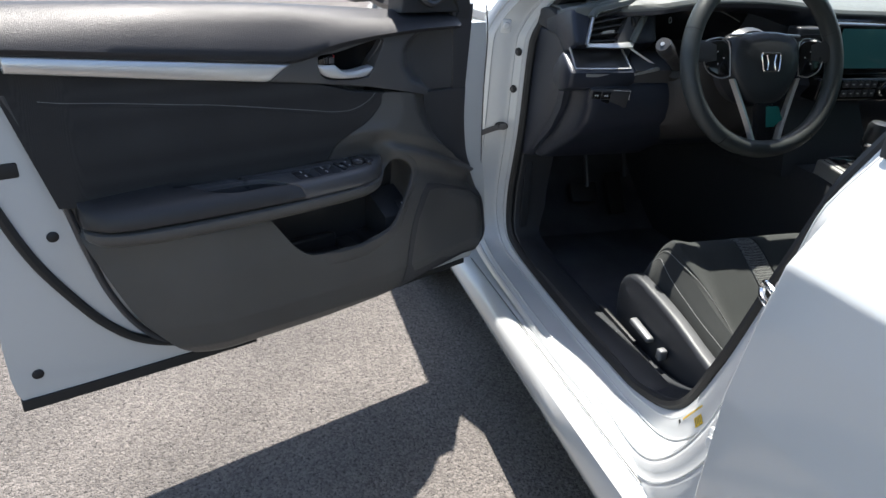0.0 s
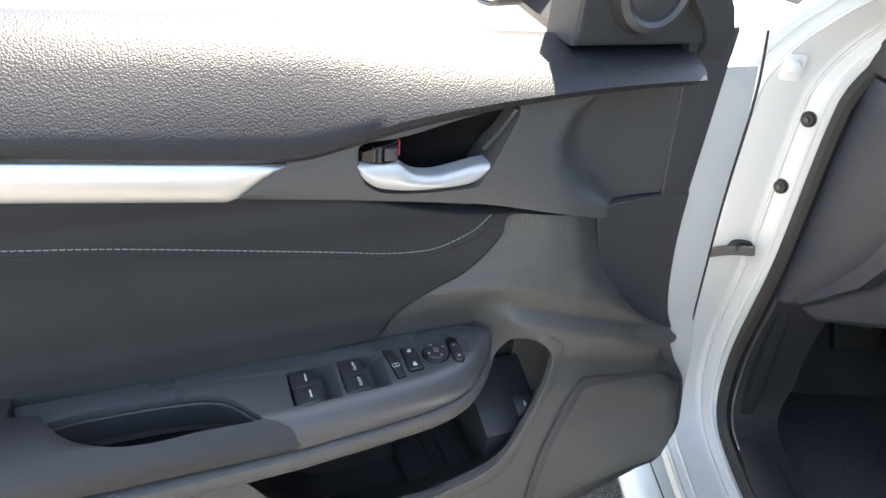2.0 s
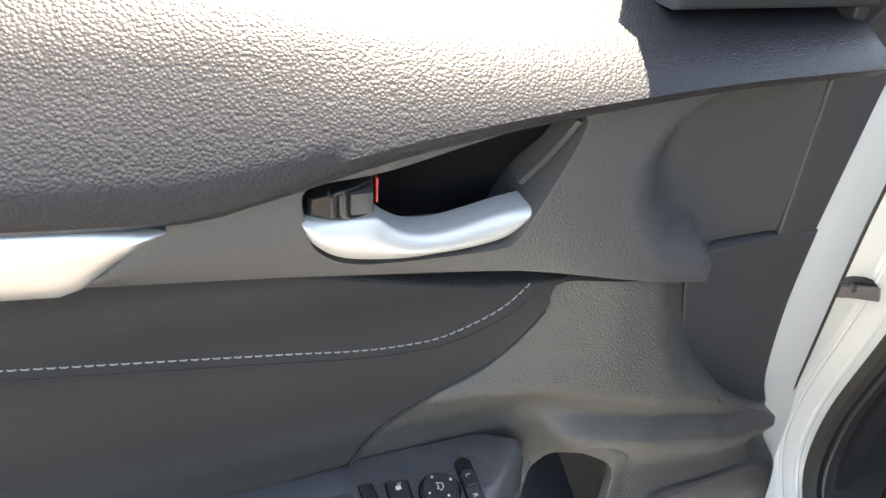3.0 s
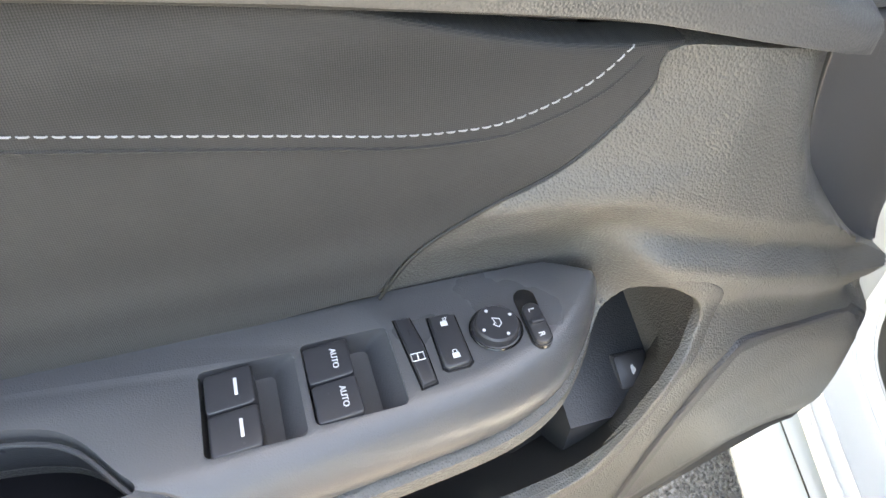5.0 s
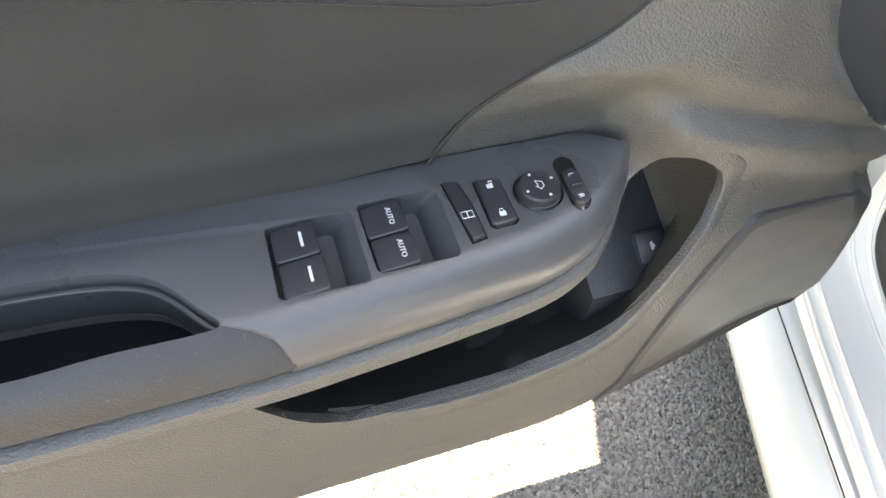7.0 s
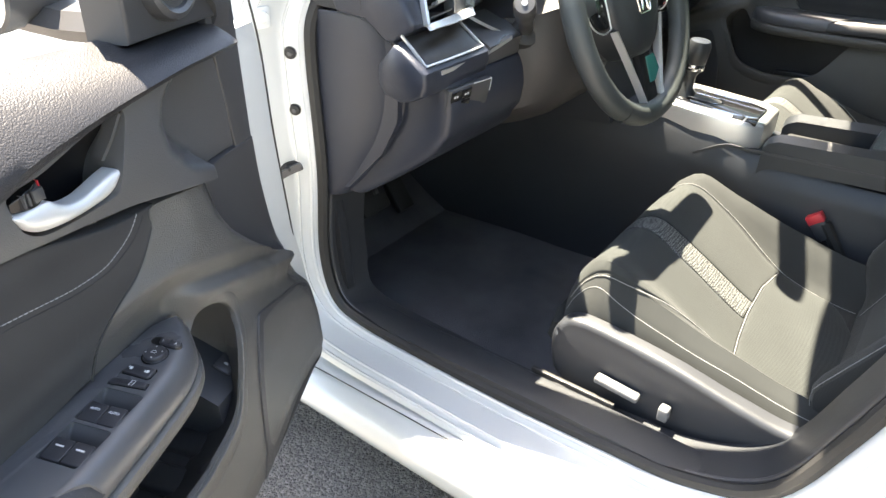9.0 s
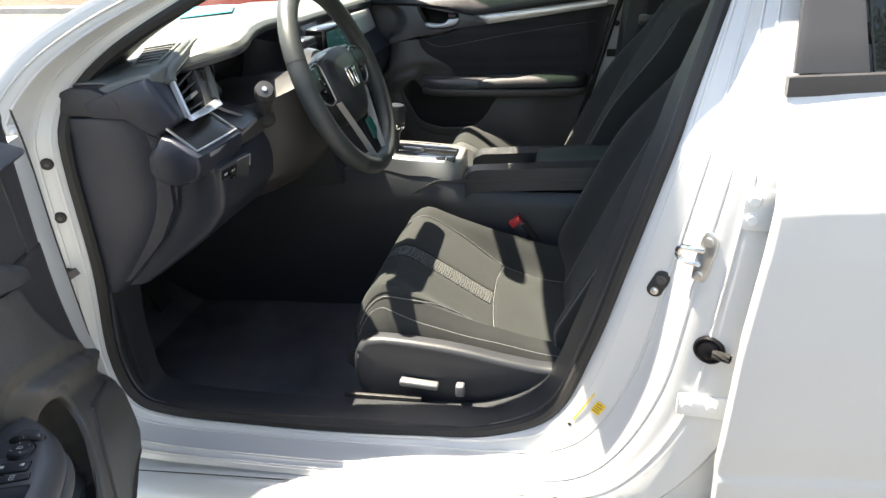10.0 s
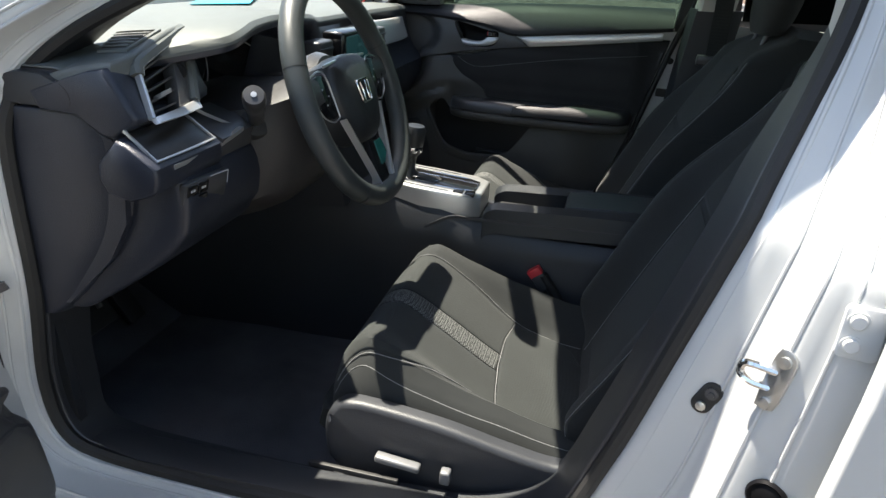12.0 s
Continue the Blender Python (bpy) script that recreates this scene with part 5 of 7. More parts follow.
k = key("window_lock", [(0.4945, 0.1325), (0.4873, 0.1330), (0.4848, 0.150), (0.4848, 0.1705), (0.4915, 0.1718), (0.4930, 0.152)], lambda u, v: TOP + 0.0022, 0.008, 0.0012, SWITCH, "black window lock switch", True)
door_piece("lock_icon", tube([flat(0.4895 + x, 0.1565 + y, TOP + 0.0024) for x, y in ((-0.003, -0.002), (-0.003, 0.002), (0.003, 0.002), (0.003, -0.002))], 0.0003, 4, True), MARK, "", door_panel)
door_piece("lock_icon", tube([flat(0.4895, 0.1545, TOP + 0.0024), flat(0.4895, 0.1585, TOP + 0.0024)], 0.0003, 4, False, (1, 0, 0)), MARK, "", door_panel)
door_piece("lock_icon", box(0.4895, 0.1405, TOP + 0.0022, 0.4900, 0.1440, TOP + 0.0024, 0), RUBBER, "", door_panel)
k = key("door_lock_switch", [(0.4783, 0.1355), (0.4690, 0.1355), (0.4655, 0.1375), (0.4655, 0.1640), (0.4680, 0.1660), (0.4770, 0.1662), (0.4792, 0.1640)], lambda u, v: TOP + 0.0016 + 0.05 * abs(v - 0.151), 0.008, 0.0014, SWITCH, "black central locking switch", True)
for b, gap in ((0.1415, 0.0012), (0.1605, 0.0)):
    door_piece("padlock_icon", box(0.4705, b - 0.0012, TOP + 0.0021, 0.4738, b + 0.0014, TOP + 0.0028, 0), MARK, "", door_panel)
    door_piece("padlock_icon", tube([flat(0.4712, b - 0.0012, TOP + 0.0026), flat(0.4712 - gap, b - 0.003, TOP + 0.0026), flat(0.4731 - gap, b - 0.003, TOP + 0.0026), flat(0.4731 - gap, b - 0.0012, TOP + 0.0026)], 0.00028, 4), MARK, "", door_panel)
KM = Matrix.Translation((0.4480, 0.1497, TOP))
door_piece("mirror_knob", turned([(0.0122, -0.004), (0.0122, 0.0003), (0.0114, 0.0006), (0.0110, 0.0042), (0.0100, 0.0052), (0.0004, 0.0050)], 32, KM), SWITCH, "round black mirror knob", door_panel)
door_piece("knob_ring", tube([KM @ Vector((0.0128 * math.cos(t), 0.0128 * math.sin(t), 0.0004)) for t in [2 * math.pi * k / 32 for k in range(32)]], 0.0006, 5, True), GLOSS, "", door_panel)
for t in (0.35, 1.92, 3.49, 5.06):
    door_piece("knob_dot", turned([(0.00085, 0.0), (0.00085, 0.0003), (0.0002, 0.0003)], 8, KM @ Matrix.Translation((0.0082 * math.cos(t), 0.0082 * math.sin(t), 0.0051))), MARK, "white dot", door_panel)
door_piece("mirror_icon", tube([KM @ Vector((x, y, 0.0053)) for x, y in ((0.0016, -0.0030), (-0.0018, -0.0016), (-0.0018, 0.0012), (0.0002, 0.0030), (0.0022, 0.0008), (0.0010, 0.0004))], 0.0003, 4, True), MARK, "white mirror sign", door_panel)
door_piece("selector_slot", prism([(0.4338 + (u - 0.4338), v) for u, v in rounded(0.4222, 0.1300, 0.4336, 0.1660, 0.0056, 6)], lambda u, v, w: Vector((u + 0.05 * (v - 0.148), v, TOP + 0.0004 - w)), 0.006, 0.0004), GLOSS, "", door_panel)
door_piece("mirror_selector", prism(rounded(0.4232, 0.1405, 0.4326, 0.1652, 0.0046, 6), lambda u, v, w: Vector((u + 0.05 * (v - 0.148), v, TOP + 0.0028 - 0.06 * (0.006 - abs(v - 0.153)) * (1 if abs(v - 0.153) < 0.006 else 0) - w)), 0.006, 0.001), SWITCH, "black left and right mirror selector", door_panel)
door_piece("selector_ridge", box(0.4245, 0.1518, TOP + 0.002, 0.4315, 0.1542, TOP + 0.0046, 0.0008, 2), SWITCH, "", door_panel)
for word, b in (("L", 0.1455), ("R", 0.1605)):
    door_piece("selector_letter", text_mesh(word, 0.0044, Matrix.Translation((0.4282 + 0.05 * (b - 0.148), b, TOP + 0.0029)) @ LETTERS), MARK, "white letter " + word, door_panel)
# boot release in the pocket
BM = Matrix.Translation((0.3225, 0.1235, 0.5372)) @ Vector((0.12, 0.44, 0.89)).to_track_quat("Z", "Y").to_matrix().to_4x4() @ Matrix.Rotation(radians(12), 4, "Z")
door_piece("pocket_ledge", prism([(0.066, 0.5615), (0.147, 0.5250), (0.147, 0.455), (0.066, 0.455)], lambda b, z, w: Vector((0.302 + w, b, z)), 0.076, 0.004), CONSOLE, "sloping ledge with the boot button", door_lower)
door_piece("button_surround", box(-0.0135, -0.0135, -0.006, 0.0135, 0.0135, 0.0005, 0.002, 2, BM), RUBBER, "", door_lower)
door_piece("boot_button", box(-0.0115, -0.0115, 0.0, 0.0115, 0.0115, 0.003, 0.0014, 2, BM), SWITCH, "square black boot release button", door_lower)
door_piece("boot_icon", prism([(-0.005, -0.0012), (-0.003, 0.0008), (-0.001, 0.0024), (0.0012, 0.0022), (0.003, 0.0008), (0.005, 0.0004), (0.0046, -0.0014), (0.003, -0.0022), (-0.003, -0.0022)], lambda u, v, w: BM @ Vector((v * 0.7, u * 0.7, 0.0033 - w)), 0.0004), MARK, "white car sign", door_lower)

# ---- the cabin ----
part("floor_carpet", box(-0.60, 0.06, 0.185, 1.96, 2 * MID - 0.06, 0.215, 0.01), CARPET, car, "black floor carpet")
part("footwell_front", slab([[Vector((-0.56 + 0.36 * v ** 2, y, 0.62 - 0.41 * v)) for v in [k / 8 for k in range(9)]] for y in (0.06, 0.4, 0.8, 1.2, 1.5)], (-0.01, 0, -0.01)), CARPET, car)
kick = part("kick_panel", slab([[Vector((-0.45 + 0.47 * u - 0.02 * v, 0.085 + 0.02 * (1 - u), 0.21 + 0.36 * v)) for u in [k / 8 for k in range(9)]] for v in [k / 8 for k in range(9)]], (0, -0.02, 0), 0.004), CABIN, car, "black kick panel with a bonnet release")
_km = Matrix.Translation((-0.022, 0.0875, 0.494)) @ Matrix.Rotation(radians(90), 4, "X")
part("bonnet_mark", prism([(-0.010, -0.004), (-0.008, 0.001), (-0.003, 0.003), (0.001, 0.006), (0.006, 0.004), (0.008, 0.000), (0.010, -0.003), (0.004, -0.005)], lambda u, v, w: _km @ Vector((u, v, 0.004 - w)), 0.02), MARK, kick, "white bonnet mark")


def sill_plate():
    prof = [(0.036, 0.335), (0.040, 0.352), (0.060, 0.358), (0.092, 0.356), (0.104, 0.345), (0.108, 0.23), (0.095, 0.21)]
    rings = []
    for i in range(25):
        x = -0.02 + 0.80 * i / 24
        rings.append([Vector((x, y, z - 0.012 * (1 - step(0.0, 0.6, x)) + 0.022 * step(0.72, 0.80, x))) for y, z in prof])
    return loft(rings, False, False)


part("sill_plate", sill_plate(), CABIN, car, "black plastic sill cover")
part("sill_plate", mirrored(sill_plate()), CABIN, car)
part("sill_joint", tube([Vector((0.690, 0.034, 0.356)), Vector((0.705, 0.07, 0.3615)), Vector((0.735, 0.10, 0.362))], 0.0012, 5), RUBBER, car)
# thin strip slightly paler than the sill cover
part("sill_edge_strip", box(0.40, 0.096, 0.352, 0.545, 0.103, 0.3605, 0.001), SHROUD, car, "grey-brown strip along the sill edge")


# -- dashboard
HOOD = [(p.x, p.y, p.z) for p in spline([(0.05, 0.12, 0.938), (0.12, 0.14, 0.950), (0.18, 0.185, 0.962), (0.225, 0.234, 0.974), (0.27, 0.236, 0.981), (0.36, 0.208, 0.985), (0.47, 0.184, 0.985), (0.56, 0.178, 0.982), (0.66, 0.172, 0.974), (0.74, 0.146, 0.962), (0.82, 0.132, 0.957), (1.0, 0.126, 0.955), (1.45, 0.120, 0.948), (1.51, 0.10, 0.935)], 8)]


def dash_profile(y):
    """Cross-section of the dashboard's core at y, as (x, z): the hood's edge runs smoothly across."""
    brow = math.exp(-((y - 0.425) / 0.20) ** 6)
    mid = math.exp(-((y - MID) / 0.16) ** 4)
    hx, hz = curve_at([(q[0], q[1]) for q in HOOD], y), curve_at([(q[0], q[2]) for q in HOOD], y)
    return [(-0.42, 0.925), (-0.30, min(hz - 0.004, 0.952)), (-0.16, min(hz - 0.003, 0.956)), (-0.02, hz - 0.003), (hx - 0.10, hz), (hx - 0.03, hz + 0.001), (hx - 0.006, hz - 0.004), (hx, hz - 0.012),
            (hx - 0.003, hz - 0.022), (0.11 - 0.02 * brow + 0.04 * mid, 0.91 + 0.03 * brow), (0.12 - 0.04 * brow + 0.04 * mid, 0.86), (0.14 + 0.04 * mid, 0.82), (0.17 + 0.03 * mid, 0.79), (0.165, 0.74), (0.13, 0.68), (0.05, 0.60), (-0.10, 0.57), (-0.45, 0.57)]


YS = [0.055 + (2 * MID - 0.11) * i / 120 for i in range(121)]
dash = thing("dashboard", loft([[Vector((x, y, z)) for x, z in dash_profile(y)] for y in YS]), DASH_SHADED, "dark soft-skinned dashboard below the windscreen, lit by the sun", "dashboard")
# paler sheet over the core, its colour standing for sun on the top
part("dash_top", slab([[Vector((x, y, z + 0.0025)) for x, z in dash_profile(y)[:8]] for y in YS], (0, 0, -0.004), 0.001), DASH_LIT, dash, "soft dashboard top with sunlight in its grey colour")
# left air vent housing
rings = []
POD = [(0.06, 0.912), (0.118, 0.933), (0.150, 0.944), (0.176, 0.949), (0.184, 0.940), (0.204, 0.905), (0.2130, 0.890), (0.212, 0.884), (0.180, 0.861), (0.165, 0.862), (0.126, 0.888), (0.07, 0.89)]
for y, s in ((0.041, 0.90), (0.042, 0.955), (0.045, 0.988), (0.052, 1.0), (0.12, 1.0), (0.17, 1.0), (0.245, 0.985), (0.258, 0.93), (0.262, 0.85)):
    rings.append([Vector((0.11 + (x - 0.11) * s - 0.16 * max(y - 0.07, 0) * (1 if x > 0.1 else 0), y, 0.915 + (z - 0.915) * s + (0.024 * step(0.09, 0.25, y) if z > 0.93 else 0))) for x, z in POD])
pod = part("vent_housing", loft(rings), DASH_SHADED, dash, "dark vent housing at the dashboard's end")
# the vent's face leans back and out: four corners, with (u, v) across and up
VENT = [Vector(c) for c in ((0.2195, 0.066, 0.886), (0.2080, 0.171, 0.884), (0.1520, 0.246, 0.9775), (0.1865, 0.089, 0.9475))]
VN = (VENT[1] - VENT[0]).cross(VENT[3] - VENT[0]).normalized()


def vent(u, v, n=0.0):
    return VENT[0].lerp(VENT[1], u).lerp(VENT[3].lerp(VENT[2], u), v) + VN * n


carve(pod, [prism([(0.04, 0.05), (0.96, 0.05), (0.96, 0.95), (0.04, 0.95)], lambda u, v, w: vent(u, v, 0.03 - w), 0.075)], 0.001)
SLIM = [(-0.0022, -0.006), (0.0022, -0.006), (0.0026, 0.002), (0.0012, 0.0036), (-0.0012, 0.0036), (-0.0026, 0.002)]
BAND = [(-0.0085, -0.008), (0.0065, -0.008), (0.007, 0.001), (0.004, 0.005), (-0.004, 0.006), (-0.0085, 0.002)]
part("vent_frame", sweep([vent(0.0, 0.02), vent(0.0, 0.3), vent(0.0, 0.6), vent(0.0, 0.88)], SLIM, False, VN), SILVER, pod, "satin silver edge of the vent")
part("vent_hood", sweep([vent(0.0, 0.82), vent(0.005, 0.92), vent(0.04, 0.985), vent(0.12, 1.005), vent(0.5, 1.005), vent(0.88, 1.0), vent(0.97, 0.985), vent(1.0, 0.92), vent(1.01, 0.7), vent(1.03, 0.45), vent(1.05, 0.06)], BAND, False, VN), DASH_LIT, pod, "pale grey band round the vent's top")
part("vent_inner_line", sweep([vent(0.035, 0.80), vent(0.05, 0.90), vent(0.10, 0.945), vent(0.5, 0.945), vent(0.90, 0.94)], [(-0.0012, -0.004), (0.0012, -0.004), (0.0012, 0.004), (-0.0012, 0.004)], False, VN), SILVER, pod)
part("vent_lip", slab([[vent(u, 0.035 + (0.05 * max(u - 0.55, 0)) - 0.13 * v, 0.003 + 0.006 * v) for u in (0.0, 0.25, 0.5, 0.75, 1.10)] for v in (0, 0.5, 1.0)], -VN * 0.008, 0.0015), SILVER, pod, "satin silver lip below the vent")
for k in range(5):
    v = 0.14 + 0.18 * k
    part("vent_slat", slab([[vent(u, v, -0.004 - d) + Vector((0, 0, 0.0)) for u in (0.05, 0.25, 0.45, 0.66)] for d in (0.0, 0.012, 0.024)], (0, 0, -0.0028), 0.0006), SMOOTH, pod)
part("vent_tab", slab([[vent(u, 0.36, 0.002 - d) for u in (0.26, 0.38, 0.50)] for d in (0.0, 0.006, 0.012)], (0, 0, -0.006), 0.001), SILVER, pod, "silver vent tab")
part("vent_back", slab([[vent(u, v, -0.032) for u in (0.0, 0.5, 1.0)] for v in (0, 0.5, 1)], -VN * 0.004), RUBBER, pod)
part("vent_wheel_plate", slab([[vent(u, v, -0.002) for u in (0.70, 0.83, 0.97)] for v in (0.05, 0.5, 0.95)], -VN * 0.02, 0.001), PLASTIC, pod)
part("vent_wheel", turned([(0.011, -0.003), (0.012, 0.0), (0.011, 0.003)], 18, Matrix.Translation(vent(0.84, 0.5, -0.006)) @ Matrix.Rotation(radians(90), 4, "X")), RUBBER, pod)
# top of the housing, climbing from its outer edge, with the side-window demister
def pod_top(x, y):
    edge = curve_at([(0.02, 0.908), (0.06, 0.922), (0.118, 0.942), (0.165, 0.952), (0.21, 0.957)], x)
    return edge + (0.983 - edge) * step(-0.04, 0.17, min(y, 0.225) - 0.062)


rows = []
for j in range(15):
    y = 0.050 + 0.212 * j / 14
    end = curve_at([(0.05, 0.180), (0.075, 0.184), (0.097, 0.183), (0.216, 0.160), (0.246, 0.152), (0.262, 0.146)], y)
    rows.append([Vector((0.022 + (end - 0.022) * i / 16, y, pod_top(0.022 + (end - 0.022) * i / 16, y))) for i in range(17)])
part("housing_top", slab(rows, (0, 0, -0.02), 0.006), DASH_LIT, pod, "housing top with sunlight in its grey colour")


def on_cover(x, y, w):
    return Vector((x, y, pod_top(x, y) + 0.0035 - w))


demist = part("demister_grille", prism([(0.168, 0.098), (0.118, 0.104), (0.098, 0.170), (0.158, 0.186)], on_cover, 0.006, 0.0015), DASH_LIT, dash, "slotted side demister")
part("demister_well", prism([(0.162, 0.104), (0.122, 0.109), (0.104, 0.166), (0.153, 0.179)], lambda x, y, w: on_cover(x, y, w) + Vector((0, 0, 0.0006)), 0.004), RUBBER, demist)
for k in range(6):
    u = (k + 0.5) / 6
    a, b = Vector((0.162, 0.104)).lerp(Vector((0.153, 0.179)), u), Vector((0.122, 0.109)).lerp(Vector((0.104, 0.166)), u)
    part("demister_slat", tube([on_cover(q.x, q.y, -0.0012) for q in (a, a.lerp(b, 0.33), a.lerp(b, 0.66), b)], 0.0014, 5), DASH_LIT, demist)
part("dash_end_cap", loft([[Vector((0.06 + (x - 0.06) * s, y, 0.912 + (z - 0.912) * s)) for x, z in ((-0.02, 0.893), (-0.02, 0.922), (0.04, 0.936), (0.080, 0.936), (0.104, 0.926), (0.119, 0.914), (0.118, 0.900), (0.112, 0.892), (0.05, 0.892))] for y, s in ((0.042, 0.75), (0.0435, 0.92), (0.048, 0.98), (0.056, 1.0), (0.12, 1.0))]), CABIN, dash, "black cap at the dashboard's end")


# rounded lower end and knee panel
def cheek():
    rows = []
    for j in range(24):
        z = 0.575 + 0.315 * j / 23
        far = curve_at([(0.575, 0.03), (0.62, 0.082), (0.647, 0.107), (0.68, 0.137), (0.716, 0.164), (0.75, 0.180), (0.80, 0.190), (0.84, 0.190), (0.87, 0.182), (0.89, 0.160)], z)
        row = []
        for i in range(22):
            u = i / 21
            a = u * 1.5
            q = min(a, 1.0) * math.pi / 2
            row.append(Vector((-0.03 + (far + 0.03) * math.sin(q) ** 0.62, 0.0445 + 0.055 * (1 - max(math.cos(q), 0.0) ** 0.62) + 0.17 * max(a - 1, 0), z)))
        rows.append(row)
    return slab(rows, (-0.012, 0.004, 0), 0.004)


part("knee_cheek", cheek(), DASH_SHADED, dash, "dark rounded end of the dashboard")


def knee():
    rows = []
    for j in range(20):
        z = 0.585 + 0.225 * j / 19
        far = curve_at([(0.585, 0.066), (0.615, 0.112), (0.644, 0.154), (0.67, 0.189), (0.694, 0.216), (0.727, 0.240), (0.761, 0.247), (0.79, 0.246), (0.81, 0.240)], z)
        row = []
        for i in range(26):
            u = i / 25
            a = min(u * 2.2, 1.0)
            row.append(Vector((0.02 + (far - 0.02) * math.sin(a * math.pi / 2) ** 0.5, 0.066 + 0.026 * (1 - max(math.cos(a * math.pi / 2), 0.0) ** 0.5) + 0.46 * max(u - 0.4545, 0), z)))
        rows.append(row)
    return slab(rows, (-0.012, 0.004, 0), 0.005)


part("knee_panel", knee(), DASH_SHADED, dash, "grey lower dashboard panel")
part("dash_corner", box(0.02, 0.056, 0.80, 0.184, 0.20, 0.892, 0.014, 3), DASH_SHADED, dash)
low_edge = [(0.070, 0.890), (0.100, 0.890), (0.126, 0.887), (0.146, 0.874), (0.165, 0.862), (0.172, 0.8605)]
part("dash_seam", tube(spline([(x, 0.0438, z - 0.001) for x, z in low_edge], 4), 0.0016, 6), RUBBER, dash)
part("dash_seam", tube(spline([(0.104, 0.0425, 0.929), (0.117, 0.0420, 0.917), (0.1205, 0.0420, 0.903), (0.114, 0.0425, 0.892)], 4), 0.0014, 6), RUBBER, dash)
# small switch block
SW = Matrix.Translation((0.2440, 0.122, 0.779)) @ Matrix.Rotation(radians(-6), 4, "Z") @ Matrix.Rotation(radians(14), 4, "Y")
part("switch_block", box(-0.006, -0.046, -0.021, 0.0035, 0.046, 0.021, 0.002, 2, SW), SMOOTH, dash, "block of small dashboard switches")
part("block_edge", sweep([SW @ Vector((0.0036, 0.006, 0.0212)), SW @ Vector((0.0040, 0.045, 0.0205)), SW @ Vector((0.0040, 0.0462, 0.0))], [(-0.0005, -0.0005), (0.0005, -0.0005), (0.0005, 0.0005), (-0.0005, 0.0005)]), MARK, dash)
for dy, dz in ((-0.030, 0.0095), (-0.008, 0.0095), (-0.030, -0.0095), (-0.008, -0.0095)):
    switch = part("dash_switch", box(0.002, dy - 0.0100, dz - 0.0085, 0.0052, dy + 0.0100, dz + 0.0085, 0.001, 2, SW), GLOSS, dash)
    if (dy, dz) != (-0.008, -0.0095):
        for e in (-0.0035, 0.0015):
            part("switch_mark", box(0.0052, dy + e - 0.001, dz - 0.0018, 0.0055, dy + e + 0.0022, dz + 0.0016, 0.0, 1, SW), MARK, switch)
# drawer block with dark trim and silver frame
rings = []
DRW = [(0.158, 0.812), (0.160, 0.834), (0.176, 0.851), (0.190, 0.866), (0.205, 0.862), (0.236, 0.842), (0.245, 0.834), (0.246, 0.818), (0.240, 0.802), (0.222, 0.792), (0.198, 0.785), (0.168, 0.793)]
for y, s in ((0.024, 0.88), (0.0255, 0.935), (0.029, 0.98), (0.036, 1.0), (0.10, 1.0), (0.17, 1.0), (0.18, 0.9)):
    rings.append([Vector((0.203 + (x - 0.203) * s, y, 0.825 + (z - 0.825) * s)) for x, z in DRW])
drawer = part("dash_drawer", loft(rings), DASH_SHADED, dash, "dark rounded coin box")


def tray(y, f, lift=0.0):
    p = Vector((0.192, y, 0.8735)).lerp(Vector((0.2385, y, 0.8385)), f)
    return p + Vector((0.6, 0, 0.8)) * lift


part("drawer_trim", slab([[tray(y, f, 0.0015) for y in (0.044, 0.08, 0.12, 0.16)] for f in (0.05, 0.35, 0.65, 0.93)], (-0.003, 0, -0.004), 0.001), WOODGRAIN, drawer, "dark brushed insert")
part("drawer_frame", sweep([tray(0.041, 0.0, 0.002), tray(0.039, 0.5, 0.002), tray(0.037, 0.97, 0.002), tray(0.08, 0.985, 0.002), tray(0.13, 0.985, 0.002), tray(0.168, 0.97, 0.002), tray(0.166, 0.5, 0.002), tray(0.164, 0.0, 0.002)], [(-0.0014, -0.002), (0.0014, -0.002), (0.0014, 0.0016), (-0.0014, 0.0016)], False, (0.6, 0, 0.8)), SILVER, drawer, "satin silver frame")
part("drawer_lip", sweep(spline([(0.243, 0.06, 0.829), (0.240, 0.12, 0.828), (0.238, 0.17, 0.829), (0.242, 0.205, 0.836), (0.244, 0.232, 0.842)], 5), [(-0.004, -0.003), (0.004, -0.003), (0.005, 0.003), (-0.004, 0.003)]), SILVER, drawer, "silver lower lip")
part("dash_blade", sweep([Vector((0.200, 0.168, 0.884)), Vector((0.208, 0.198, 0.866)), Vector((0.224, 0.235, 0.845))], [(-0.0014, -0.0022), (0.0014, -0.0022), (0.0014, 0.0022), (-0.0014, 0.0022)]), SILVER, dash)
part("column_side_trim", loft([[Vector((x, y, z)) for x, z in ((0.15, 0.80), (0.15, 0.86), (0.21, 0.855), (0.245, 0.838), (0.235, 0.80))] for y in (0.178, 0.25, 0.36)]), SMOOTH, dash)
# instrument cluster
cl = part("instrument_display", loft([[Vector((x, y, z)) for x, z in ((0.05, 0.83), (0.085, 0.955), (0.095, 0.955), (0.075, 0.82))] for y in (0.27, 0.42, 0.59)]), GLOSS, dash, "dark instrument display")
ring = [Vector((0.088, 0.345 + 0.055 * math.cos(t), 0.893 + 0.055 * math.sin(t))) for t in [2 * math.pi * k / 40 for k in range(40)]]
part("dial_ring", tube(ring, 0.0012, 5, True, (1, 0, 0)), SILVER, cl)
part("dial_figure", text_mesh("0", 0.02, Matrix.Translation((0.092, 0.343, 0.918)) @ Matrix.Rotation(radians(90), 4, "Z") @ Matrix.Rotation(radians(80), 4, "X")), MARK, cl, "white figure 0")
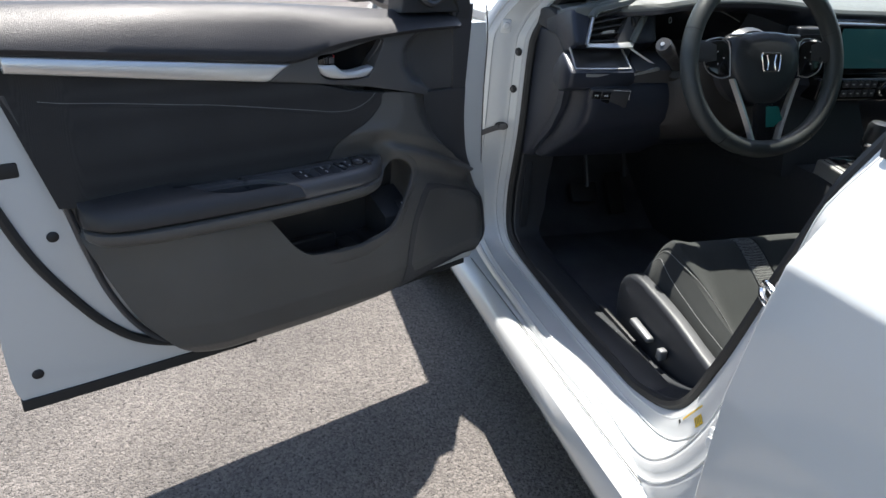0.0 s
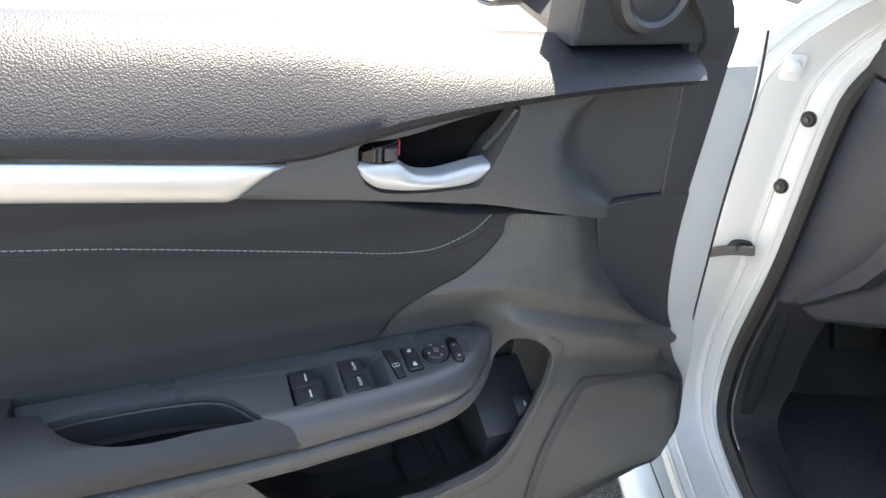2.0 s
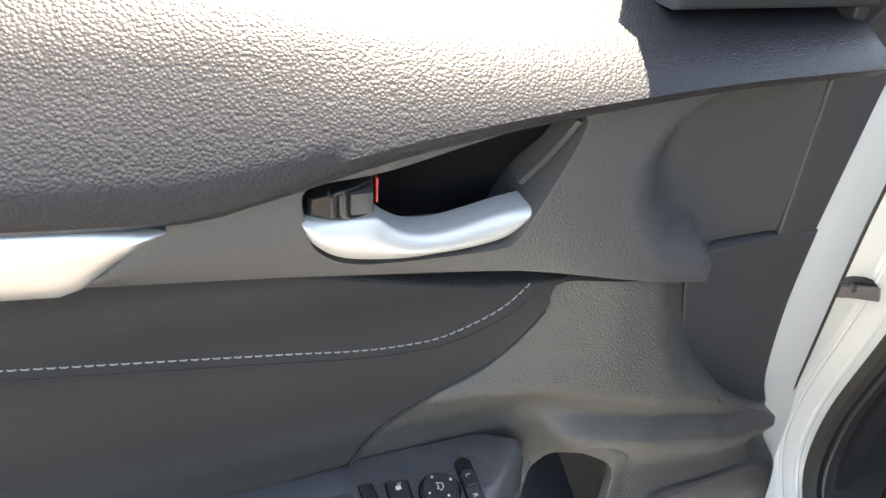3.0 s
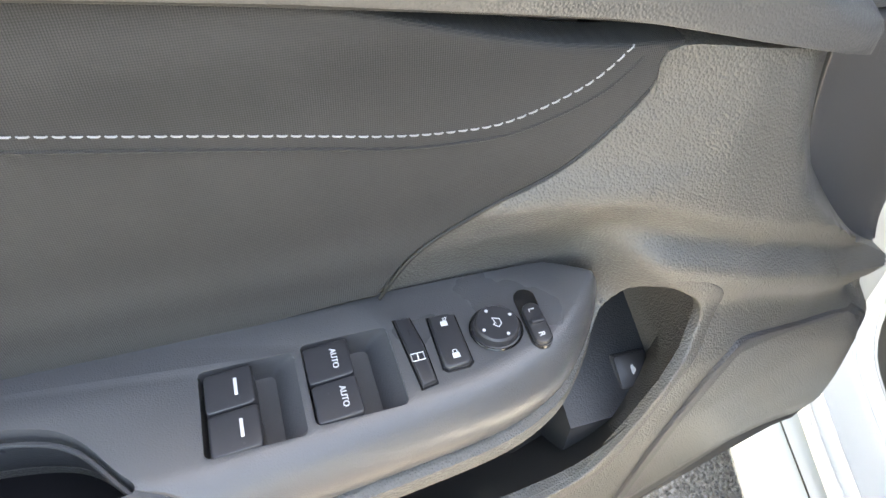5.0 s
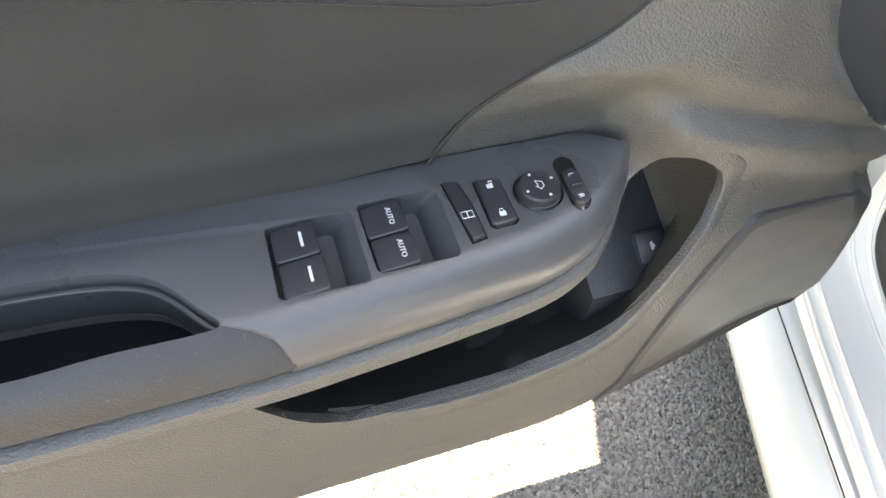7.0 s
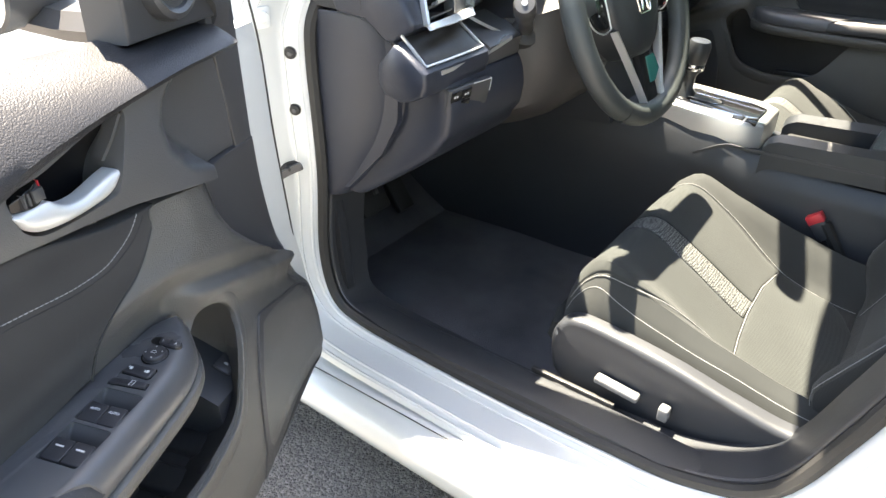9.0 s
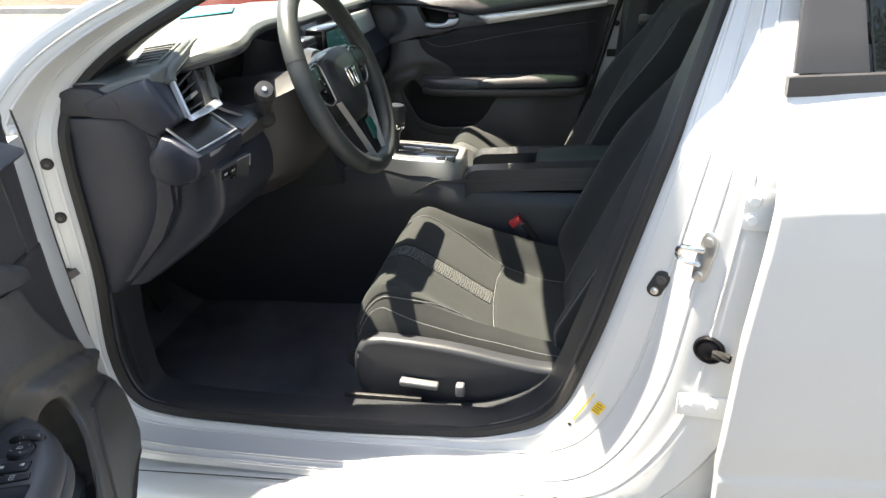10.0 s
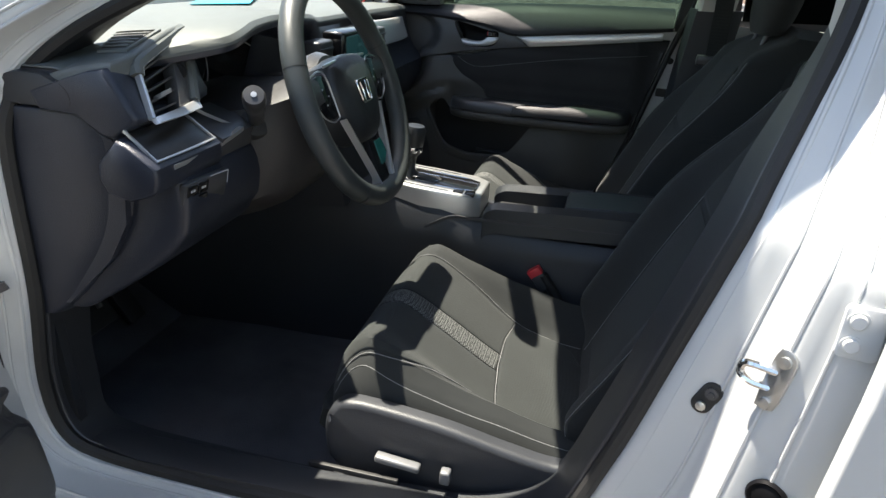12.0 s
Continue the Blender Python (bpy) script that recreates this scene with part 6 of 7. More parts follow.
part("cluster_line", tube(spline([(0.10, 0.30, 0.945), (0.102, 0.38, 0.950), (0.10, 0.46, 0.945), (0.10, 0.53, 0.92)], 5), 0.0014, 5), SILVER, cl)
# centre of the dashboard
scr = part("centre_screen", box(0.165, 0.715, 0.815, 0.215, 0.925, 0.936, 0.006, 3), GLOSS, dash, "gloss black touch screen")
part("display", box(0.214, 0.730, 0.834, 0.2165, 0.910, 0.926, 0.001), SCREEN, scr, "dark display glass with a blue-green reflection glow")
for y in (0.650, 0.985):
    v = part("centre_vent", box(0.165, y - 0.035, 0.855, 0.205, y + 0.035, 0.925, 0.006, 3), SMOOTH, dash, "dark air vent with silver edge")
    for k in range(3):
        part("vent_slat", box(0.20, y - 0.030, 0.867 + 0.02 * k, 0.2085, y + 0.030, 0.871 + 0.02 * k, 0.001), SMOOTH, v)
    part("vent_edge", box(0.201, y - 0.033, 0.856, 0.210, y + 0.033, 0.8615, 0.0015), SILVER, v)
cc = part("climate_panel", box(0.15, 0.700, 0.755, 0.228, 0.940, 0.812, 0.008, 3), GLOSS, dash, "gloss black climate panel with chrome knobs")
for y in (0.735, 0.905):
    part("climate_knob", turned([(0.017, 0.0), (0.017, 0.006), (0.0155, 0.010), (0.001, 0.0105)], 24, Matrix.Translation((0.227, y, 0.786)) @ Matrix.Rotation(radians(90), 4, "Y")), GLOSS, cc, "round black climate knob")
    part("knob_ring", turned([(0.0180, 0.0), (0.0180, 0.003), (0.0168, 0.004), (0.0160, 0.0)], 24, Matrix.Translation((0.2275, y, 0.786)) @ Matrix.Rotation(radians(90), 4, "Y")), CHROME, cc, "chrome knob ring")
for k in range(5):
    for z in (0.768, 0.790):
        key_ = part("climate_key", box(0.2275, 0.768 + 0.0215 * k, z, 0.231, 0.787 + 0.0215 * k, z + 0.017, 0.001), SMOOTH, cc)
        part("key_mark", box(0.231, 0.774 + 0.0215 * k, z + 0.007, 0.2313, 0.781 + 0.0215 * k, z + 0.010, 0), MARK, key_)
part("climate_edge", sweep([Vector((0.229, 0.702, 0.8125)), Vector((0.2295, 0.82, 0.8125)), Vector((0.229, 0.938, 0.8125))], [(-0.001, -0.0008), (0.001, -0.0008), (0.001, 0.0008), (-0.001, 0.0008)]), SILVER, cc)
rows = [[Vector((0.165 + 0.02 * v - 0.05 * u * u, 0.98 + 0.47 * u, 0.935 - 0.06 * v - 0.02 * u)) for u in [k / 10 for k in range(11)]] for v in (0, 0.33, 0.66, 1)]
part("passenger_trim", slab(rows, (-0.012, 0, 0), 0.003), SILVER, dash, "satin silver dashboard trim panel")
part("centre_column", loft([[Vector((x, y, z)) for x, z in ((0.02, 0.55), (0.10, 0.85), (0.165, 0.83), (0.17, 0.735), (0.22, 0.66), (0.24, 0.57))] for y in (0.655, 0.68, 0.78, 0.88, 0.905)]), CONSOLE, dash)

# -- steering wheel
WU, WN = Vector((-0.36, 0, 0.93)).normalized(), Vector((0.93, 0, 0.36)).normalized()
WS = Vector((0, 1, 0))
WC = Vector((0.359, 0.399, 0.879))
wp = lambda s, u, n=0.0: WC + WS * s + WU * u + WN * n
rim_path = []
for k in range(72):
    t = 2 * math.pi * k / 72
    r = 0.180 - 0.006 * max(0, -math.sin(t)) ** 6
    rim_path.append(wp(r * math.cos(t), r * math.sin(t)))
wheel_ob = thing("steering_wheel", tube(rim_path, 0.0180, 16, True, WN), RIM_SHEEN, "black leather steering wheel with satin silver lower spokes", "steering wheel")
for t in (0.35, math.pi - 0.35, -0.95, math.pi + 0.95):
    c, d = Vector((math.cos(t), math.sin(t))), Vector((-math.sin(t), math.cos(t)))
    ringp = []
    for k in range(16):
        a = 2 * math.pi * k / 16
        r = 0.180 + 0.0176 * math.cos(a)
        ringp.append(wp(r * c.x, r * c.y, 0.0176 * math.sin(a)))
    part("rim_seam", tube(ringp, 0.0009, 5, True, tuple(WS * d.x + WU * d.y)), RUBBER, wheel_ob)
HUB = -0.010
hub_out = smooth2([(-0.062, 0.046), (0, 0.056), (0.062, 0.046), (0.076, 0.01), (0.066, -0.035), (0.035, -0.075), (0, -0.083), (-0.035, -0.075), (-0.066, -0.035), (-0.076, 0.01), (-0.062, 0.046)], 5)[:-1]
part("airbag_cover", loft([[wp(s * 1.14 * f, (u * 1.06 + 0.004) * f, n + HUB) for s, u in hub_out] for f, n in ((1.0, -0.03), (1.0, 0.004), (0.97, 0.014), (0.88, 0.021), (0.6, 0.027), (0.2, 0.029))]), LEATHER, wheel_ob, "black airbag cover")
for s in (-1, 1):
    part("spoke", loft([[wp(s * x, u + h, n + HUB * (1.0 if x < 0.13 else 0.3)) for h, n in ((-w, -0.008), (w, -0.008), (w, 0.004), (w * 0.6, 0.009), (-w * 0.6, 0.009), (-w, 0.004))] for x, u, w in ((0.06, 0.012, 0.032), (0.10, 0.018, 0.028), (0.14, 0.022, 0.022), (0.172, 0.022, 0.020))]), SMOOTH, wheel_ob)
    sw_ = prism(smooth2([(0.082, -0.022), (0.086, 0.036), (0.120, 0.042), (0.138, 0.030), (0.132, -0.008), (0.105, -0.024), (0.082, -0.022)], 3)[:-1], lambda x, u, w: wp(s * (x + 0.005), u, 0.012 + HUB - w), 0.008, 0.001)
    part("wheel_switch_pad", sw_, GLOSS, wheel_ob, "gloss black switch pad")
    part("switch_surround", tube([wp(s * (x + 0.005), u, 0.0115 + HUB) for x, u in smooth2([(0.080, -0.026), (0.083, 0.041), (0.122, 0.047), (0.144, 0.032), (0.137, -0.011), (0.107, -0.029), (0.080, -0.026)], 4)[:-1]], 0.0012, 6, True, WN), SILVER, wheel_ob, "silver switch surround")
    for x, u in ((0.110, 0.022), (0.110, -0.002), (0.096, 0.010), (0.124, 0.010)):
        part("switch_mark", turned([(0.0016, 0), (0.0016, 0.0006), (0.0005, 0.0007)], 8, Matrix.Translation(wp(s * (x + 0.005), u, 0.0125 + HUB)) @ WN.to_track_quat("Z", "Y").to_matrix().to_4x4()), MARK, wheel_ob)
    part("lower_spoke", loft([[wp(s * (x + dx), u, n) for dx, n in ((-0.005, -0.004), (-0.004, 0.007), (0.003, 0.009), (0.005, -0.002))] for x, u in ((0.080, -0.032), (0.062, -0.075), (0.042, -0.125), (0.028, -0.166))]), SILVER, wheel_ob, "satin silver lower spoke")
part("spoke_web", loft([[wp(x, u, n) for x, n in ((-0.022, -0.006), (-0.02, 0.004), (0.02, 0.004), (0.022, -0.006))] for u in (-0.075, -0.12, -0.168)]), GLOSS, wheel_ob, "gloss black insert between the lower spokes")
# small glossy teal patch over part of the insert
part("insert_patch", slab([[wp(0.002 + (0.030 - 0.35 * (0.085 + u)) * k / 4 * (1 if u > -0.13 else 0.4), u, 0.0055) for k in range(5)] for u in (-0.088, -0.10, -0.115, -0.13)], -WN * 0.002, 0.0005), TEAL, wheel_ob, "teal patch on the lower insert")
part("top_bright", tube([wp(s, 0.056 - 0.22 * abs(s) ** 1.8, 0.013 + HUB) for s in [-0.086 + 0.172 * k / 12 for k in range(13)]], 0.0026, 6, False, WN), SILVER, wheel_ob, "silver line over the airbag cover")
badge = rounded(-0.0215, -0.0180, 0.0215, 0.0180, 0.006, 4)
part("badge", tube([wp(s * (1 + 0.12 * u / 0.0180), u - 0.002, 0.0305 + HUB) for s, u in badge], 0.0018, 6, True, WN), CHROME, wheel_ob, "chrome badge shape")
for s in (-0.010, 0.010):
    part("badge_bar", tube([wp(s * 1.15, 0.0125, 0.031 + HUB), wp(s * 0.75, -0.002, 0.031 + HUB), wp(s * 1.0, -0.017, 0.031 + HUB)], 0.0019, 6, False, WN), CHROME, wheel_ob)
# steering column and stalk
part("steering_column", loft([[Vector((x, 0.402 + w * sy, zc + h * sz)) for sy, sz in ((-1, 0.2), (-0.9, 0.75), (-0.4, 1), (0.4, 1), (0.9, 0.75), (1, 0.2), (0.9, -0.7), (0.55, -1), (-0.55, -1), (-0.9, -0.7))]
                                   for x, w, h, zc in ((0.02, 0.15, 0.12, 0.75), (0.14, 0.15, 0.115, 0.760), (0.22, 0.142, 0.105, 0.780), (0.265, 0.128, 0.098, 0.795), (0.292, 0.10, 0.085, 0.815), (0.305, 0.078, 0.066, 0.832))]), SHROUD, dash, "grey-brown plastic steering column cover")
part("column_collar", turned([(0.078, 0.0), (0.080, 0.02), (0.070, 0.035)], 30, Matrix.Translation((0.300, 0.400, 0.856)) @ WN.to_track_quat("Z", "Y").to_matrix().to_4x4()), SMOOTH, dash)
for s in (-1, 1):
    p0, p1 = Vector((0.241, 0.40 + s * 0.117, 0.842)), Vector((0.286, 0.40 + s * 0.200, 0.902))
    d = (p1 - p0).normalized()
    m = Matrix.Translation(p0) @ d.to_track_quat("Z", "Y").to_matrix().to_4x4()
    part("stalk", turned([(0.013, -0.02), (0.0115, 0.03), (0.0135, 0.052), (0.0150, 0.074), (0.0168, 0.078), (0.0168, 0.103), (0.0145, 0.110), (0.0005, 0.111)], 20, m), SMOOTH, dash, "black stalk switch")
    part("stalk_cap", turned([(0.0045, 0.110), (0.0042, 0.1122), (0.0005, 0.1124)], 16, m), SILVER, dash)
part("stalk_boot", turned([(0.030, -0.02), (0.030, 0.01), (0.024, 0.022), (0.014, 0.026)], 20, Matrix.Translation((0.236, 0.294, 0.832)) @ Vector((0.42, -0.75, 0.52)).to_track_quat("Z", "Y").to_matrix().to_4x4()), RUBBER, dash)
part("start_button", turned([(0.016, 0), (0.016, 0.006), (0.013, 0.009), (0.001, 0.009)], 20, Matrix.Translation((0.166, 0.60, 0.80)) @ Matrix.Rotation(radians(90), 4, "Y")), GLOSS, dash)
# pedals
for y0, y1, z0, z1, x in ((0.33, 0.42, 0.33, 0.39, -0.20), (0.50, 0.555, 0.26, 0.40, -0.24)):
    pd = thing("pedal", box(-0.012, y0, z0, 0.008, y1, z1, 0.006, 2, Matrix.Translation((x, 0, 0)) @ Matrix.Translation((0, 0, z0)) @ Matrix.Rotation(radians(-35), 4, "Y") @ Matrix.Translation((0, 0, -z0))), RUBBER, "black rubber foot pedal over the carpet", "pedal")
    part("pedal_arm", tube([Vector((x + 0.0, (y0 + y1) / 2, z1 - 0.01)), Vector((x - 0.04, (y0 + y1) / 2, z1 + 0.08)), Vector((x - 0.12, (y0 + y1) / 2, 0.62))], 0.007, 8), SMOOTH, pd)
part("foot_rest", box(-0.34, 0.13, 0.22, -0.30, 0.22, 0.40, 0.01, 2), RUBBER, car)

# -- centre console
rings = []
for x, w, top in ((-0.52, 0.13, 0.60), (-0.25, 0.12, 0.60), (0.02, 0.10, 0.60), (0.15, 0.10, 0.60), (0.30, 0.092, 0.595), (0.45, 0.088, 0.585), (0.53, 0.088, 0.56), (0.70, 0.088, 0.54), (0.90, 0.088, 0.54), (1.05, 0.085, 0.54)):
    rings.append([Vector((x, MID + y, z)) for y, z in ((-w - 0.012, 0.20), (-w - 0.006, 0.50), (-w, top - 0.02), (-w + 0.012, top), (w - 0.012, top), (w, top - 0.02), (w + 0.006, 0.50), (w + 0.012, 0.20))])
console = thing("centre_console", loft(rings), CONSOLE, "black centre console between the two front seats", "console")
for s in (-1, 1):
    y0 = MID + s * 0.070
    part("console_rail", loft([[Vector((x, y0 + s * dy, z + dz)) for dy, dz in ((-0.012, -0.05), (-0.012, 0.0), (0.0, 0.014), (0.018, 0.004), (0.024, -0.05))] for x, z in ((0.545, 0.575), (0.552, 0.585), (0.57, 0.594), (0.70, 0.600), (0.86, 0.606), (1.0, 0.61))]), LEATHER, console, "padded black console rail")
part("console_lid", loft([[Vector((x, MID + w * y, z + dz)) for y, dz in ((-1, -0.05), (-1, -0.008), (-0.9, 0.0), (0.9, 0.0), (1, -0.008), (1, -0.05))] for x, w, z in ((0.715, 0.060, 0.60), (0.72, 0.062, 0.612), (0.80, 0.064, 0.619), (1.0, 0.064, 0.622), (1.05, 0.06, 0.615))]), LEATHER, console, "black armrest lid")
part("console_bin", box(0.56, MID - 0.055, 0.535, 0.715, MID + 0.055, 0.57, 0.006), RUBBER, console)
part("console_ledge", sweep(spline([(0.40, 0.6905, 0.525), (0.47, 0.690, 0.566), (0.52, 0.6905, 0.570), (0.70, 0.6905, 0.575), (0.98, 0.691, 0.580)], 6), [(-0.002, -0.003), (0.002, -0.003), (0.002, 0.003), (-0.002, 0.003)]), SMOOTH, console)
# selector with its bright plate
plate = [(-0.075, 0.285), (-0.082, 0.40), (-0.078, 0.50), (-0.055, 0.532), (0.055, 0.532), (0.078, 0.50), (0.082, 0.40), (0.075, 0.285)]
part("selector_plate", prism([(x, y) for y, x in plate], lambda x, y, w: Vector((x, MID + y, 0.632 - 0.075 * (x - 0.285) - w)), 0.05, 0.006, 3), SILVER, console, "satin silver selector surround")
part("selector_panel", prism([(0.30 + (x - 0.30) * 0.92, y * 0.55 - 0.008) for y, x in plate], lambda x, y, w: Vector((x, MID + y, 0.6335 - 0.075 * (x - 0.285) - w)), 0.008, 0.002), GLOSS, console, "gloss black selector panel")
part("selector_gate", prism(rounded(0.315, -0.014, 0.43, 0.014, 0.012), lambda x, y, w: Vector((x, MID + y - 0.01, 0.6355 - 0.075 * (x - 0.285) - w)), 0.006, 0.001), RUBBER, console)
part("panel_edge", tube([Vector((x, MID + y, 0.6345 - 0.075 * (x - 0.285))) for x, y in [(0.30 + (x - 0.30) * 0.92, y * 0.55 - 0.008) for y, x in plate]], 0.0018, 6, True), CHROME, console, "bright edge of the selector panel")
part("gate_edge", tube([Vector((x, MID + y - 0.01, 0.6362 - 0.075 * (x - 0.285))) for x, y in rounded(0.312, -0.017, 0.433, 0.017, 0.014)], 0.0012, 6, True), CHROME, console)
for y0 in (-0.066, 0.060):
    part("plate_groove", tube([Vector((x, MID + y0 * (1 + 0.03 * math.sin((x - 0.29) * 12)), 0.6325 - 0.075 * (x - 0.285))) for x in (0.295, 0.34, 0.38, 0.42, 0.46)], 0.0011, 5), SMOOTH, console)
for k in range(2):
    part("console_button", box(0.47 + 0.026 * k, MID - 0.068, 0.612 - 0.002 * k, 0.492 + 0.026 * k, MID - 0.045, 0.6205 - 0.002 * k, 0.0015), GLOSS, console, "black brake button")
part("gear_selector", turned([(0.022, 0.0), (0.020, 0.012), (0.012, 0.022), (0.0115, 0.05), (0.020, 0.062), (0.0235, 0.085), (0.0245, 0.112), (0.020, 0.122), (0.001, 0.126)], 24, Matrix.Translation((0.352, MID - 0.012, 0.622)) @ Matrix.Rotation(radians(6), 4, "Y")), LEATHER, console, "black leather gear selector")
part("selector_ring", turned([(0.0225, 0.064), (0.0235, 0.068), (0.0235, 0.073), (0.0228, 0.076)], 24, Matrix.Translation((0.352, MID - 0.012, 0.622)) @ Matrix.Rotation(radians(6), 4, "Y")), CHROME, console, "chrome ring")

# ---- the seats ----
SY = 0.412                                   # middle of the driver's seat


def cushion_z(x):
    return curve_at([(p.x, p.y) for p in spline([(0.385, 0.40, 0), (0.392, 0.44, 0), (0.408, 0.480, 0), (0.435, 0.512, 0), (0.475, 0.516, 0), (0.55, 0.470, 0), (0.65, 0.405, 0), (0.75, 0.372, 0), (0.84, 0.365, 0)], 6)], x)


def bolster(e, x):
    """Height of the side bolsters at e = -1..1 across."""
    h = 0.014 + 0.055 * step(0.46, 0.70, x)
    a = abs(e)
    return h * step(0.58, 0.86, a) - (0.040 - 0.018 * step(0.50, 0.75, x)) * step(0.80, 0.965, a) - 0.035 * step(0.95, 1.0, a) ** 2


def cushion_point(x, e, lift=0.0):
    half = 0.255 - 0.012 * (1 - step(0.40, 0.5, x))
    return Vector((x + 0.018 * abs(e) ** 4 * (1 - step(0.42, 0.5, x)), SY + e * half, cushion_z(x) + bolster(e, x) + lift))


XS = [0.388, 0.395, 0.405, 0.42, 0.44] + [0.46 + 0.38 * k / 30 for k in range(31)]


def cushion_body():
    rings = []
    for x in XS:
        top = [cushion_point(x, -1 + 2 * i / 36) for i in range(37)]
        low = max(min(cushion_z(x) - 0.02, 0.335 + 0.10 * (1 - step(0.388, 0.44, x))), 0.30)
        rings.append(top + [Vector((x, top[-1].y + 0.004, (top[-1].z + low) / 2)), Vector((x, top[-1].y - 0.01, low)), Vector((x, top[0].y + 0.01, low)), Vector((x, top[0].y - 0.004, (top[0].z + low) / 2))])
    return loft(rings)


def patch(x0, x1, e0, e1, lift=0.0035, n=26, m=14, point=None, bulge=0.003, bev=0.002):
    """A panel of cloth lying on the seat; limits may be functions of the other way."""
    point = point or cushion_point
    rows = []
    for i in range(n):
        u = i / (n - 1)
        row = []
        for j in range(m):
            v = j / (m - 1)
            a0, a1 = (x0(v), x1(v)) if callable(x0) else (x0, x1)
            x = a0 + (a1 - a0) * u
            b0, b1 = (e0(u), e1(u)) if callable(e0) else (e0, e1)
            row.append(point(x, b0 + (b1 - b0) * v, lift + bulge * math.sin(math.pi * u) ** 0.5 * math.sin(math.pi * v) ** 0.5))
        rows.append(row)
    return slab(rows, (0, 0, -0.008), bev)


def back_x(z):
    return 0.812 + 0.495 * (z - 0.40)


def back_point(h, e, lift=0.0):
    """Point on the backrest: h metres up it, e = -1..1 across."""
    z = 0.36 + h * 0.896
    half = 0.235 + 0.02 * step(0.05, 0.3, h) - 0.075 * step(0.42, 0.72, h)
    a = abs(e)
    fwd = (0.062 * step(0.0, 0.12, h) * (1 - 0.8 * step(0.36, 0.6, h))) * step(0.52, 0.86, a) - 0.05 * step(0.90, 1.0, a) ** 2
    fwd += 0.012 * math.sin(math.pi * min(h / 0.65, 1)) * (1 - a * a)
    top = step(0.60, 0.70, h)
    return Vector((back_x(z) - fwd - lift + 0.06 * top ** 2, SY + e * half, z - 0.02 * top * a ** 2))


def back_body():
    rings = []
    for k in range(41):
        h = 0.70 * k / 40
        f = [back_point(h, -1 + 2 * i / 32) for i in range(33)]
        t = 0.11 - 0.05 * step(0.4, 0.7, h)
        b0, b1 = f[-1], f[0]
        rings.append(f + [b1 * 0 + Vector((b0.x + t * 0.6, b0.y, b0.z)), Vector((b0.x + t, b0.y - 0.05, b0.z)), Vector((b1.x + t, b1.y + 0.05, b1.z)), Vector((b1.x + t * 0.6, b1.y, b1.z))])
    return loft(rings)


